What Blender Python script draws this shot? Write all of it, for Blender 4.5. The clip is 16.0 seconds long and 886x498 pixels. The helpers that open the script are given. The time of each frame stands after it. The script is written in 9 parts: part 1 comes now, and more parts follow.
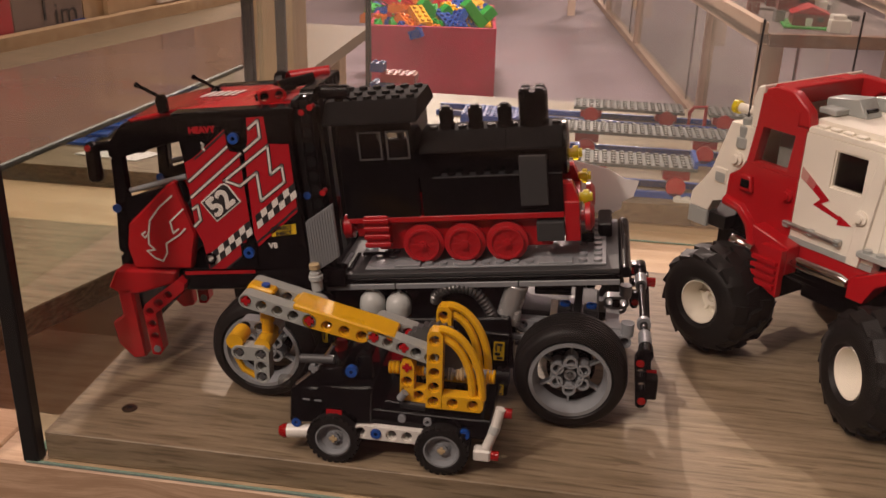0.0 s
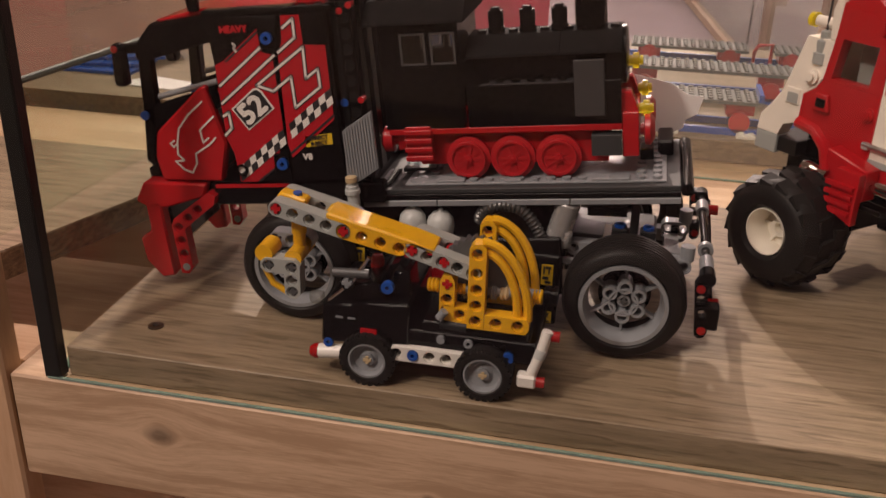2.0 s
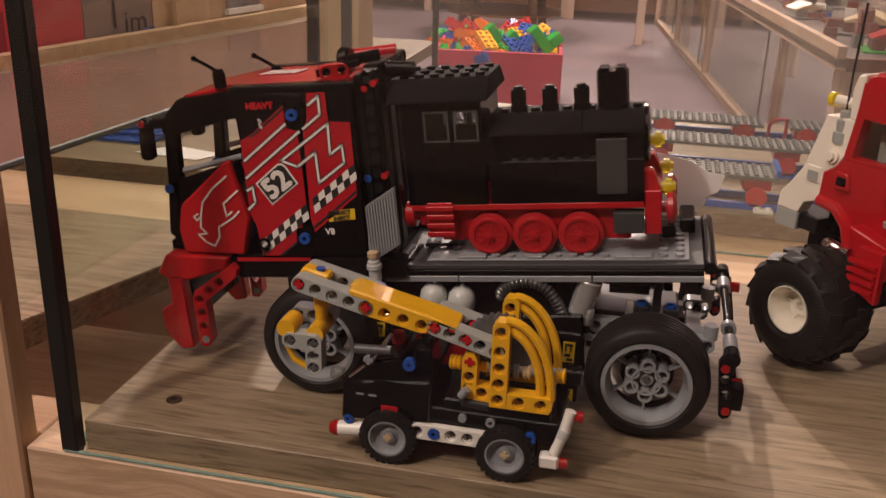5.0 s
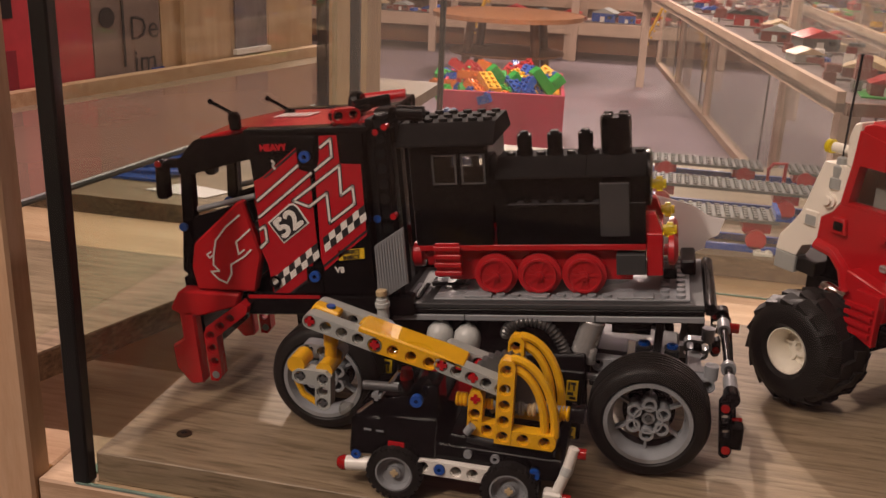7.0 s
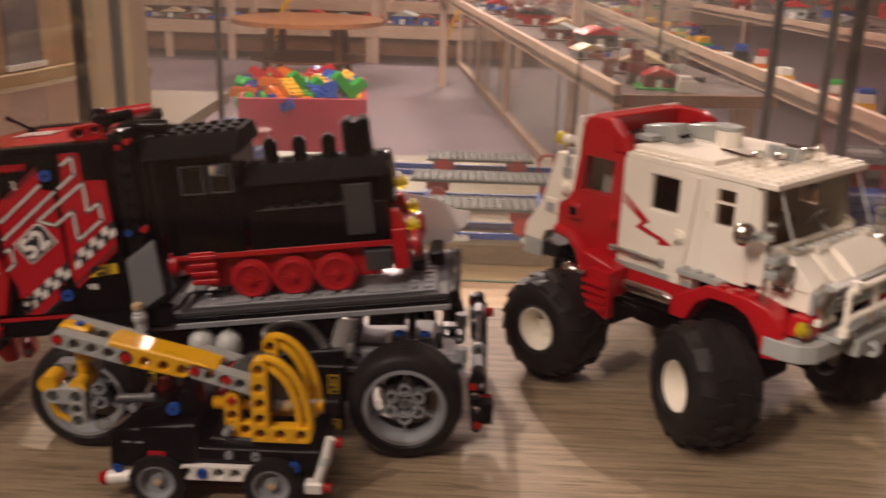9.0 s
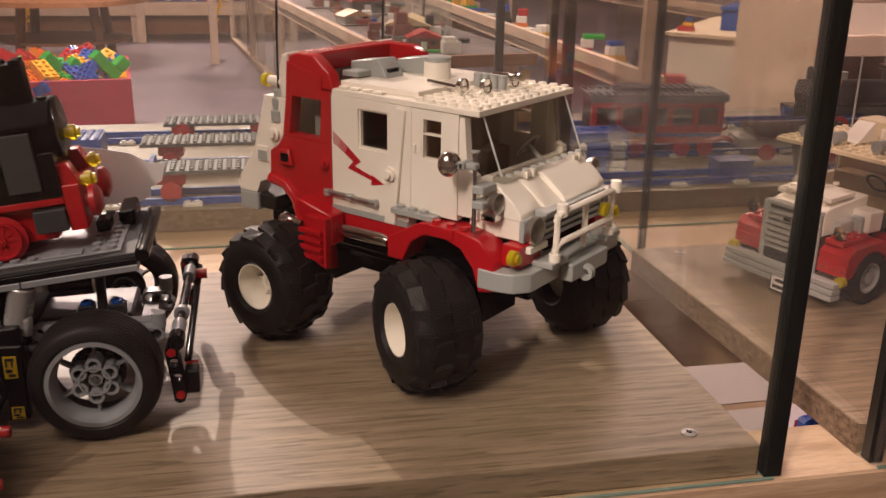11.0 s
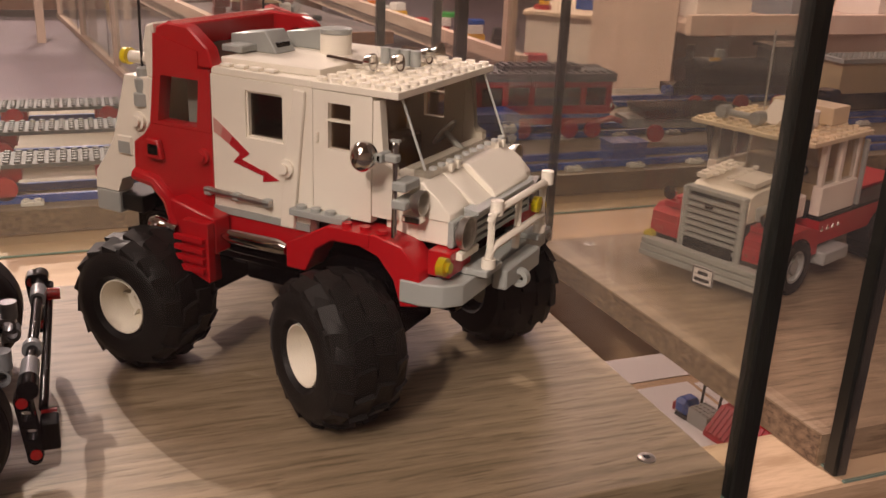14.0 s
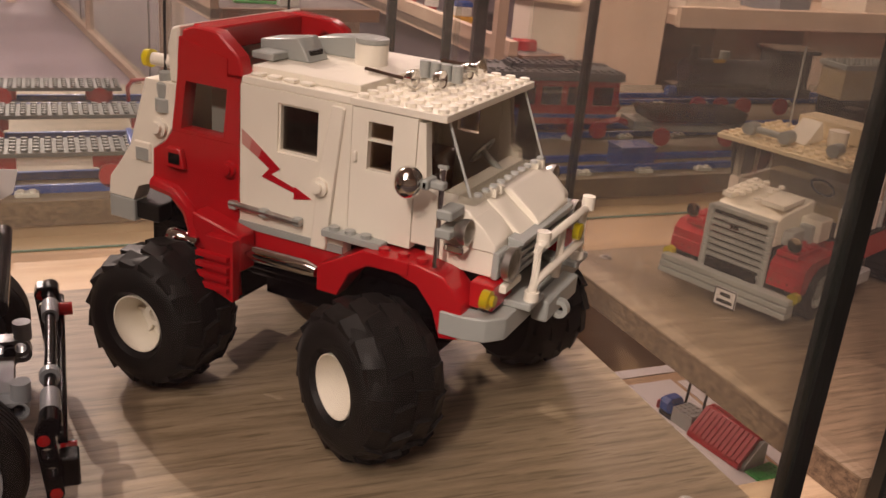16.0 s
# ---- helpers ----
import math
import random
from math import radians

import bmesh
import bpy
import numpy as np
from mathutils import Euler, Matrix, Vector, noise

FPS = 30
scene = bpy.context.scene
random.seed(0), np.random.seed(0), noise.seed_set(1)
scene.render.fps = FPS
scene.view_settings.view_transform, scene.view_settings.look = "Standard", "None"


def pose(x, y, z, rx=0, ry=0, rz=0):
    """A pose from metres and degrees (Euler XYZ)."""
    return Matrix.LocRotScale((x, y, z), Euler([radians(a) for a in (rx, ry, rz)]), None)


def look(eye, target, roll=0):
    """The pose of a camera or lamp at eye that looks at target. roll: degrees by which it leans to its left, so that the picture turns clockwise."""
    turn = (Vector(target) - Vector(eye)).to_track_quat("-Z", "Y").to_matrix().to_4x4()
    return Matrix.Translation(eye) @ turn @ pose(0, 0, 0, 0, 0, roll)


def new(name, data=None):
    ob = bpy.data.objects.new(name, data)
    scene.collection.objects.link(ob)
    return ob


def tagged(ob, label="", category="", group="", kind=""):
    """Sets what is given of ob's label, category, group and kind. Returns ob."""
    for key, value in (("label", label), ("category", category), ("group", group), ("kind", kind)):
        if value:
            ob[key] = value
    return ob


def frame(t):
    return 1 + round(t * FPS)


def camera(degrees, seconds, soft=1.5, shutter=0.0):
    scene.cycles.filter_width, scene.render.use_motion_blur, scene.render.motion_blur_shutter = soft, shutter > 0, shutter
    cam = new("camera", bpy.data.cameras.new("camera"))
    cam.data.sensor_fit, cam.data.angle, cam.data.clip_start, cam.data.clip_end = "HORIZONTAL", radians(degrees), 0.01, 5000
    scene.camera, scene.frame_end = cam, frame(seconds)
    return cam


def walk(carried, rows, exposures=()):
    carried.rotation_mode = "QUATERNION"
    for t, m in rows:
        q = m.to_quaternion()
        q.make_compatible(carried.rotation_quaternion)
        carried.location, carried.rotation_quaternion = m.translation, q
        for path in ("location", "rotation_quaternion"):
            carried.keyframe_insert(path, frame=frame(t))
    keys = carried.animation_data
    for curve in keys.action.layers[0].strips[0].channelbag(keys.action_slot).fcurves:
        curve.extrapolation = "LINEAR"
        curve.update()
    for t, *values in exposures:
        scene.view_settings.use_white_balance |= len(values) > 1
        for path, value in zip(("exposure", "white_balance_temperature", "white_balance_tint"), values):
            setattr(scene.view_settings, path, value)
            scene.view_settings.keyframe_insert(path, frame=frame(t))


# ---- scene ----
cam = camera(49.73, 16.0, soft=1.4, shutter=0.5)
PATH = [
    (0.0, 0.2713, -0.394, 0.2896, 67.41, -1.52, 8.92),
    (0.5, 0.2749, -0.3915, 0.2809, 67.12, -1.81, 9.45),
    (1.0, 0.2738, -0.3826, 0.2702, 66.05, -1.79, 10.29),
    (1.5, 0.2719, -0.3764, 0.2592, 65.59, -1.46, 11.29),
    (2.0, 0.2704, -0.3707, 0.2519, 65.22, -1.44, 12.03),
    (2.5, 0.268, -0.3656, 0.2456, 64.49, -1.5, 12.47),
    (3.0, 0.2647, -0.362, 0.2485, 65.06, -1.21, 12.21),
    (3.5, 0.2632, -0.3613, 0.2541, 65.97, -0.82, 12.22),
    (6.0, 0.2644, -0.3774, 0.259, 70.97, -2.23, 13.1),
    (6.5, 0.2636, -0.3803, 0.2617, 71.48, -2.1, 13.06),
    (7.0, 0.2633, -0.3814, 0.2614, 71.38, -2.23, 13.04),
    (7.5, 0.2599, -0.3808, 0.2654, 71.35, -2.73, 13.41),
    (8.0, 0.2594, -0.3811, 0.2648, 71.35, -2.55, 12.5),
    (8.5, 0.2729, -0.3866, 0.265, 71.55, -1.91, 8.86),
    (9.0, 0.3028, -0.3977, 0.2677, 71.99, -1.59, 1.62),
    (9.5, 0.3265, -0.4035, 0.2671, 71.95, -1.36, -4.61),
    (10.0, 0.3456, -0.3985, 0.2599, 71.39, -1.21, -7.97),
    (12.5, 0.3581, -0.3196, 0.2287, 69.68, -0.85, -14.84),
    (13.0, 0.3473, -0.3083, 0.2345, 69.01, -1.27, -16.97),
    (13.5, 0.343, -0.3033, 0.2355, 69.58, -2.02, -19.21),
    (14.0, 0.343, -0.2891, 0.2268, 69.91, -2.31, -20.37),
    (14.5, 0.3461, -0.2806, 0.2321, 69.89, -2.57, -19.67),
    (15.0, 0.3466, -0.271, 0.236, 69.41, -3.26, -19.86),
    (15.5, 0.3384, -0.2593, 0.2384, 68.82, -4.1, -20.5),
    (16.0, 0.3219, -0.2523, 0.2395, 68.48, -4.78, -21.56),
]
walk(cam, [(t, pose(*p)) for t, *p in PATH], [(0.0, -0.12), (2.0, -0.05), (3.5, -0.05), (6.0, -0.08), (8.0, -0.08), (10.0, -0.12), (12.5, -0.15), (14.0, -0.17), (16.0, -0.18)])

# ---- light ----
world = bpy.data.worlds.new("world")
scene.world = world
world.use_nodes = True
world.node_tree.nodes["Background"].inputs[0].default_value = (1.0, 0.74, 0.72, 1)
world.node_tree.nodes["Background"].inputs[1].default_value = 0.02
scene.view_settings.exposure = 0.0


def lamp(name, kind, eye, target, power, size, cone=0, colour=(1.0, 0.72, 0.69)):
    data = bpy.data.lights.new(name, kind)
    data.energy, data.color = power, colour
    if kind == "AREA":
        data.shape, data.size = "DISK", size
    else:
        data.shadow_soft_size = size
    if cone:
        data.spot_size, data.spot_blend = radians(cone), 0.8
    ob = new(name, data)
    ob.matrix_world = look(eye, target)
    return ob


# unseen lamps: two spots read from shadows and lit sides, the rest added
lamp("ceiling_spot", "SPOT", (-0.43, 3.18, 1.78), (0.26, 0.10, 0.05), 380, 0.02, 22, (1.0, 0.75, 0.67))
# added narrow spot: brightens the papers on the lower shelf through the gap
lamp("ceiling_spot", "SPOT", (-1.40, -2.17, 1.92), (1.13, 0.70, -0.46), 300, 0.10, 5, (1.0, 0.76, 0.70))
lamp("ceiling_spot", "SPOT", (-1.00, -1.60, 1.90), (0.27, 0.11, 0.07), 130, 0.08, 24, (1.0, 0.76, 0.69))
# added wide fill over the front of the stand
lamp("ceiling_lamp", "AREA", (-0.45, -0.80, 1.94), (-0.45, -0.70, 0), 28, 1.5, colour=(1.0, 0.73, 0.68))
# added area lamps that brighten the hall, the railway and the side table
lamp("ceiling_lamp", "AREA", (-0.6, 4.6, 1.92), (-0.6, 4.6, 0), 140, 0.9, colour=(1.0, 0.69, 0.70))
lamp("ceiling_lamp", "AREA", (2.2, 3.6, 1.92), (2.2, 3.6, 0), 78, 0.9, colour=(1.0, 0.69, 0.70))
lamp("ceiling_lamp", "AREA", (0.5, 8.5, 1.92), (0.5, 8.5, 0), 150, 0.9, colour=(1.0, 0.69, 0.70))
lamp("ceiling_lamp", "AREA", (-0.1, 2.4, 1.92), (-0.1, 2.4, 0), 60, 0.9)
# added spot: brightens cupboard and pale panels, its cone clear of the toys
lamp("ceiling_spot", "SPOT", (1.00, 0.95, 1.90), (1.85, 1.85, 0.10), 300, 0.08, 62, (1.0, 0.70, 0.67))

# ---- materials ----
def material(name, colour, rough=0.5, metal=0.0, scale=60.0, vary=0.12, bump=0.0, grain=None, spec=0.5, transmit=0.0, emit=0.0, coat=0.0, stretch=(1, 1, 1)):
    """A principled material with a coarse and a fine noise in its colour, gloss and relief."""
    m = bpy.data.materials.new(name)
    m.use_nodes = True
    t = m.node_tree
    b = t.nodes["Principled BSDF"]
    b.inputs["Roughness"].default_value, b.inputs["Metallic"].default_value = rough, metal
    b.inputs["Specular IOR Level"].default_value = spec
    b.inputs["Transmission Weight"].default_value = transmit
    b.inputs["Coat Weight"].default_value = coat
    co = t.nodes.new("ShaderNodeTexCoord")
    mp = t.nodes.new("ShaderNodeMapping")
    mp.inputs["Scale"].default_value = stretch
    t.links.new(co.outputs["Object"], mp.inputs["Vector"])
    n1 = t.nodes.new("ShaderNodeTexNoise")
    n1.inputs["Scale"].default_value, n1.inputs["Detail"].default_value = scale, 4.0
    n2 = t.nodes.new("ShaderNodeTexNoise")
    n2.inputs["Scale"].default_value, n2.inputs["Detail"].default_value = scale * 9, 3.0
    for n in (n1, n2):
        t.links.new(mp.outputs[0], n.inputs["Vector"])
    add = t.nodes.new("ShaderNodeMath")
    add.operation = "ADD"
    t.links.new(n1.outputs["Fac"], add.inputs[0])
    t.links.new(n2.outputs["Fac"], add.inputs[1])
    ramp = t.nodes.new("ShaderNodeValToRGB")
    ramp.color_ramp.elements[0].position, ramp.color_ramp.elements[1].position = 0.35, 0.65
    dark = tuple(c * (1 - vary) for c in colour)
    light = tuple(min(1, c * (1 + vary)) for c in colour)
    ramp.color_ramp.elements[0].color, ramp.color_ramp.elements[1].color = (*dark, 1), (*(grain or light), 1)
    half = t.nodes.new("ShaderNodeMath")
    half.operation = "MULTIPLY"
    half.inputs[1].default_value = 0.5
    t.links.new(add.outputs[0], half.inputs[0])
    t.links.new(half.outputs[0], ramp.inputs[0])
    t.links.new(ramp.outputs[0], b.inputs["Base Color"])
    rr = t.nodes.new("ShaderNodeMapRange")
    rr.inputs["To Min"].default_value, rr.inputs["To Max"].default_value = max(0.0, rough * 0.75), min(1.0, rough * 1.25 + 0.02)
    t.links.new(n1.outputs["Fac"], rr.inputs[0])
    t.links.new(rr.outputs[0], b.inputs["Roughness"])
    if bump:
        bp = t.nodes.new("ShaderNodeBump")
        bp.inputs["Strength"].default_value, bp.inputs["Distance"].default_value = 0.5, bump
        t.links.new(half.outputs[0], bp.inputs["Height"])
        t.links.new(bp.outputs[0], b.inputs["Normal"])
    if emit:
        b.inputs["Emission Color"].default_value, b.inputs["Emission Strength"].default_value = (*colour, 1), emit
    return m


def plastic(name, colour, rough=0.28, vary=0.06, spec=0.5):
    return material(name, colour, rough, scale=35, vary=vary, bump=0.00005, spec=spec)


def wood(name, light, dark, rough, ring, axis_scale, bump=0.0002, knots=False, pores=None, span=(0.36, 0.62), spec=0.5):
    """Timber or its print: long streaks of two tones, fine fibres, a slow drift of tone and, on pine, rings round knots."""
    m = bpy.data.materials.new(name)
    m.use_nodes = True
    t = m.node_tree
    b = t.nodes["Principled BSDF"]
    co = t.nodes.new("ShaderNodeTexCoord")
    b.inputs["Specular IOR Level"].default_value = spec
    mp = t.nodes.new("ShaderNodeMapping")
    mp.inputs["Scale"].default_value = axis_scale
    t.links.new(co.outputs["Object"], mp.inputs["Vector"])
    slow = t.nodes.new("ShaderNodeTexNoise")
    slow.inputs["Scale"].default_value, slow.inputs["Detail"].default_value = ring, 5
    t.links.new(mp.outputs[0], slow.inputs["Vector"])
    fine = t.nodes.new("ShaderNodeTexNoise")
    fine.inputs["Scale"].default_value, fine.inputs["Detail"].default_value = ring * 7, 6
    fine.inputs["Roughness"].default_value = 0.7
    t.links.new(mp.outputs[0], fine.inputs["Vector"])
    wide = t.nodes.new("ShaderNodeTexNoise")
    wide.inputs["Scale"].default_value = 9.0
    t.links.new(co.outputs["Object"], wide.inputs["Vector"])
    mix1 = t.nodes.new("ShaderNodeMath")
    mix1.operation = "MULTIPLY_ADD"
    mix1.inputs[1].default_value = 0.6
    t.links.new(slow.outputs["Fac"], mix1.inputs[0])
    sc = t.nodes.new("ShaderNodeMath")
    sc.operation = "MULTIPLY"
    sc.inputs[1].default_value = 0.4
    t.links.new(fine.outputs["Fac"], sc.inputs[0])
    t.links.new(sc.outputs[0], mix1.inputs[2])
    last = mix1
    if knots:
        vor = t.nodes.new("ShaderNodeTexVoronoi")
        vor.inputs["Scale"].default_value = 4.2
        mk = t.nodes.new("ShaderNodeMapping")
        mk.inputs["Scale"].default_value = (0.55, 1.0, 2.2)
        t.links.new(co.outputs["Object"], mk.inputs["Vector"])
        t.links.new(mk.outputs[0], vor.inputs["Vector"])
        kr = t.nodes.new("ShaderNodeMapRange")
        kr.inputs["From Min"].default_value, kr.inputs["From Max"].default_value = 0.0, 0.16
        kr.inputs["To Min"].default_value, kr.inputs["To Max"].default_value = -0.35, 0.0
        t.links.new(vor.outputs["Distance"], kr.inputs[0])
        ad = t.nodes.new("ShaderNodeMath")
        ad.operation = "ADD"
        t.links.new(mix1.outputs[0], ad.inputs[0])
        t.links.new(kr.outputs[0], ad.inputs[1])
        last = ad
    ramp = t.nodes.new("ShaderNodeValToRGB")
    ramp.color_ramp.elements[0].position, ramp.color_ramp.elements[1].position = span
    ramp.color_ramp.elements[0].color, ramp.color_ramp.elements[1].color = (*dark, 1), (*light, 1)
    t.links.new(last.outputs[0], ramp.inputs[0])
    if pores:
        # short dark cracks along the grain
        mq = t.nodes.new("ShaderNodeMapping")
        mq.inputs["Scale"].default_value = pores
        t.links.new(co.outputs["Object"], mq.inputs["Vector"])
        pn = t.nodes.new("ShaderNodeTexNoise")
        pn.inputs["Scale"].default_value, pn.inputs["Detail"].default_value = 1.0, 3.0
        t.links.new(mq.outputs[0], pn.inputs["Vector"])
        pr = t.nodes.new("ShaderNodeMapRange")
        pr.inputs["From Min"].default_value, pr.inputs["From Max"].default_value = 0.34, 0.43
        pr.inputs["To Min"].default_value, pr.inputs["To Max"].default_value = -0.30, 0.0
        t.links.new(pn.outputs["Fac"], pr.inputs[0])
        pa = t.nodes.new("ShaderNodeMath")
        pa.operation = "ADD"
        t.links.new(last.outputs[0], pa.inputs[0])
        t.links.new(pr.outputs[0], pa.inputs[1])
        t.links.new(pa.outputs[0], ramp.inputs[0])
    hsv = t.nodes.new("ShaderNodeHueSaturation")
    vr = t.nodes.new("ShaderNodeMapRange")
    vr.inputs["To Min"].default_value, vr.inputs["To Max"].default_value = 0.8, 1.2
    t.links.new(wide.outputs["Fac"], vr.inputs[0])
    t.links.new(vr.outputs[0], hsv.inputs["Value"])
    t.links.new(ramp.outputs[0], hsv.inputs["Color"])
    t.links.new(hsv.outputs[0], b.inputs["Base Color"])
    rr = t.nodes.new("ShaderNodeMapRange")
    rr.inputs["To Min"].default_value, rr.inputs["To Max"].default_value = rough * 0.8, rough * 1.25
    t.links.new(fine.outputs["Fac"], rr.inputs[0])
    t.links.new(rr.outputs[0], b.inputs["Roughness"])
    bp = t.nodes.new("ShaderNodeBump")
    bp.inputs["Strength"].default_value, bp.inputs["Distance"].default_value = 0.4, bump
    t.links.new(last.outputs[0], bp.inputs["Height"])
    t.links.new(bp.outputs[0], b.inputs["Normal"])
    return m


def knotted(name, light, dark, knots, rough=0.55):
    """A planed pine face in x and z whose grain bends round knots at given places: (x, z, size)."""
    m = wood(name, light, dark, rough, 8, (1.2, 9, 16), bump=0.00035, span=(0.42, 0.58))
    t = m.node_tree
    mp = next(n for n in t.nodes if n.type == "MAPPING")
    ramp = next(n for n in t.nodes if n.type == "VALTORGB")
    hsv = next(n for n in t.nodes if n.type == "HUE_SAT")
    co = next(n for n in t.nodes if n.type == "TEX_COORD")
    sep = t.nodes.new("ShaderNodeSeparateXYZ")
    t.links.new(co.outputs["Object"], sep.inputs[0])

    def calc(op, a, b=None, c=None):
        n = t.nodes.new("ShaderNodeMath")
        n.operation = op
        for k, v in enumerate((a, b, c)):
            if v is None:
                continue
            if isinstance(v, (int, float)):
                n.inputs[k].default_value = v
            else:
                t.links.new(v, n.inputs[k])
        return n.outputs[0]

    wob = t.nodes.new("ShaderNodeTexNoise")
    wob.inputs["Scale"].default_value, wob.inputs["Detail"].default_value = 45.0, 2.0
    t.links.new(co.outputs["Object"], wob.inputs["Vector"])
    bend, core = None, None
    for kx, kz, size in knots:
        dx, dz = calc("SUBTRACT", sep.outputs[0], kx), calc("SUBTRACT", sep.outputs[2], kz)
        rad = calc("SQRT", calc("ADD", calc("MULTIPLY", calc("MULTIPLY", dx, dx), 0.55), calc("MULTIPLY", dz, dz)))
        rad = calc("MULTIPLY_ADD", calc("SUBTRACT", wob.outputs["Fac"], 0.5), size * 0.9, rad)
        pull = calc("DIVIDE", calc("MULTIPLY", dz, size * 1.6), calc("ADD", rad, size * 0.9))
        fall = calc("POWER", 2.718, calc("MULTIPLY", calc("MULTIPLY", rad, rad), -1.0 / (size * 3.2) ** 2))
        b = calc("MULTIPLY", pull, fall)
        bend = b if bend is None else calc("ADD", bend, b)
        mr = t.nodes.new("ShaderNodeMapRange")
        mr.inputs["From Min"].default_value, mr.inputs["From Max"].default_value = size * 0.25, size * 0.85
        mr.inputs["To Min"].default_value, mr.inputs["To Max"].default_value = 0.42, 1.0
        t.links.new(rad, mr.inputs[0])
        core = mr.outputs[0] if core is None else calc("MULTIPLY", core, mr.outputs[0])
    com = t.nodes.new("ShaderNodeCombineXYZ")
    t.links.new(sep.outputs[0], com.inputs[0])
    t.links.new(sep.outputs[1], com.inputs[1])
    t.links.new(calc("SUBTRACT", sep.outputs[2], bend), com.inputs[2])
    t.links.new(com.outputs[0], mp.inputs["Vector"])
    h2 = t.nodes.new("ShaderNodeHueSaturation")
    t.links.new(core, h2.inputs["Value"])
    t.links.new(ramp.outputs[0], h2.inputs["Color"])
    t.links.new(h2.outputs[0], hsv.inputs["Color"])
    return m


def chip(name):
    """The sawn edge of chipboard: pale and dark flakes."""
    m = material(name, (0.11, 0.070, 0.038), 0.85, scale=420, vary=0.6, bump=0.0008, grain=(0.30, 0.21, 0.125), stretch=(0.5, 0.5, 1))
    return m


def pane_material(name, tint=(0.95, 0.98, 0.95), gloss=1.0, dust=0.0, film=(0.8, 0.76, 0.74)):
    """Clear sheet glass: passes light straight on and mirrors by Fresnel."""
    m = bpy.data.materials.new(name)
    m.use_nodes = True
    t = m.node_tree
    t.nodes.remove(t.nodes["Principled BSDF"])
    tr = t.nodes.new("ShaderNodeBsdfTransparent")
    tr.inputs[0].default_value = (*tint, 1)
    gl = t.nodes.new("ShaderNodeBsdfGlossy")
    gl.inputs["Roughness"].default_value = 0.01
    fr = t.nodes.new("ShaderNodeLayerWeight")
    pw = t.nodes.new("ShaderNodeMath")
    pw.operation = "POWER"
    pw.inputs[1].default_value = 5.0
    t.links.new(fr.outputs["Facing"], pw.inputs[0])
    ml = t.nodes.new("ShaderNodeMath")
    ml.operation = "MULTIPLY_ADD"
    ml.use_clamp = True
    ml.inputs[1].default_value, ml.inputs[2].default_value = 0.6 * gloss, 0.028 * gloss
    t.links.new(pw.outputs[0], ml.inputs[0])
    mx = t.nodes.new("ShaderNodeMixShader")
    t.links.new(ml.outputs[0], mx.inputs[0])
    t.links.new(tr.outputs[0], mx.inputs[1])
    t.links.new(gl.outputs[0], mx.inputs[2])
    last = mx
    if dust:
        # a diffuse veil, uneven by noise: haze of reflections put into the glass
        co = t.nodes.new("ShaderNodeTexCoord")
        ns = t.nodes.new("ShaderNodeTexNoise")
        ns.inputs["Scale"].default_value, ns.inputs["Detail"].default_value = 3.0, 6.0
        t.links.new(co.outputs["Object"], ns.inputs["Vector"])
        rg = t.nodes.new("ShaderNodeMapRange")
        rg.inputs["To Min"].default_value, rg.inputs["To Max"].default_value = dust * 0.5, dust * 1.5
        t.links.new(ns.outputs["Fac"], rg.inputs[0])
        df = t.nodes.new("ShaderNodeBsdfDiffuse")
        df.inputs[0].default_value = (*film, 1)
        m2 = t.nodes.new("ShaderNodeMixShader")
        t.links.new(rg.outputs[0], m2.inputs[0])
        t.links.new(mx.outputs[0], m2.inputs[1])
        t.links.new(df.outputs[0], m2.inputs[2])
        last = m2
    t.links.new(last.outputs[0], t.nodes["Material Output"].inputs["Surface"])
    return m


BLACK = plastic("black_plastic", (0.0034, 0.0032, 0.0034), 0.16, spec=0.17)
DKGREY = plastic("dark_grey_plastic", (0.021, 0.0215, 0.0225), 0.42, spec=0.25)
GREY = plastic("light_bluish_grey_plastic", (0.255, 0.270, 0.285), 0.28)
OLDGREY = plastic("old_light_grey_plastic", (0.36, 0.38, 0.36), 0.35)
FLATGREY = plastic("dull_grey_plastic", (0.120, 0.124, 0.122), 0.5, spec=0.3)
PALEGREY = plastic("pale_grey_plastic", (0.50, 0.52, 0.50), 0.3)
SOOT = plastic("dull_black_plastic", (0.012, 0.012, 0.012), 0.75, spec=0.03)
TILE = plastic("matt_dark_grey_plastic", (0.042, 0.043, 0.044), 0.6, spec=0.3)
MIDGREY = plastic("dark_bluish_grey_plastic", (0.075, 0.078, 0.08), 0.35)
RED = plastic("red_plastic", (0.44, 0.009, 0.014), 0.22)
OLDRED = plastic("aged_red_plastic", (0.42, 0.012, 0.018), 0.3)
WHITE = plastic("aged_white_plastic", (0.87, 0.82, 0.71), 0.30)
CLEANWHITE = plastic("white_plastic", (0.78, 0.76, 0.70), 0.3)
YELLOW = plastic("yellow_plastic", (0.78, 0.42, 0.012), 0.27)
BLUE = plastic("blue_plastic", (0.012, 0.075, 0.36), 0.27)
BROWN = plastic("brown_plastic", (0.40, 0.27, 0.19), 0.4)
TAN = plastic("tan_plastic", (0.55, 0.42, 0.24), 0.32)
GREEN = plastic("green_plastic", (0.02, 0.38, 0.05), 0.3)
ORANGE = plastic("orange_plastic", (0.75, 0.2, 0.02), 0.3)
RUBBER = material("black_rubber", (0.0125, 0.0115, 0.0105), 0.48, scale=90, vary=0.35, bump=0.00012, spec=0.2)
CHROME = material("chrome", (0.75, 0.74, 0.72), 0.08, 1.0, scale=40, vary=0.05)
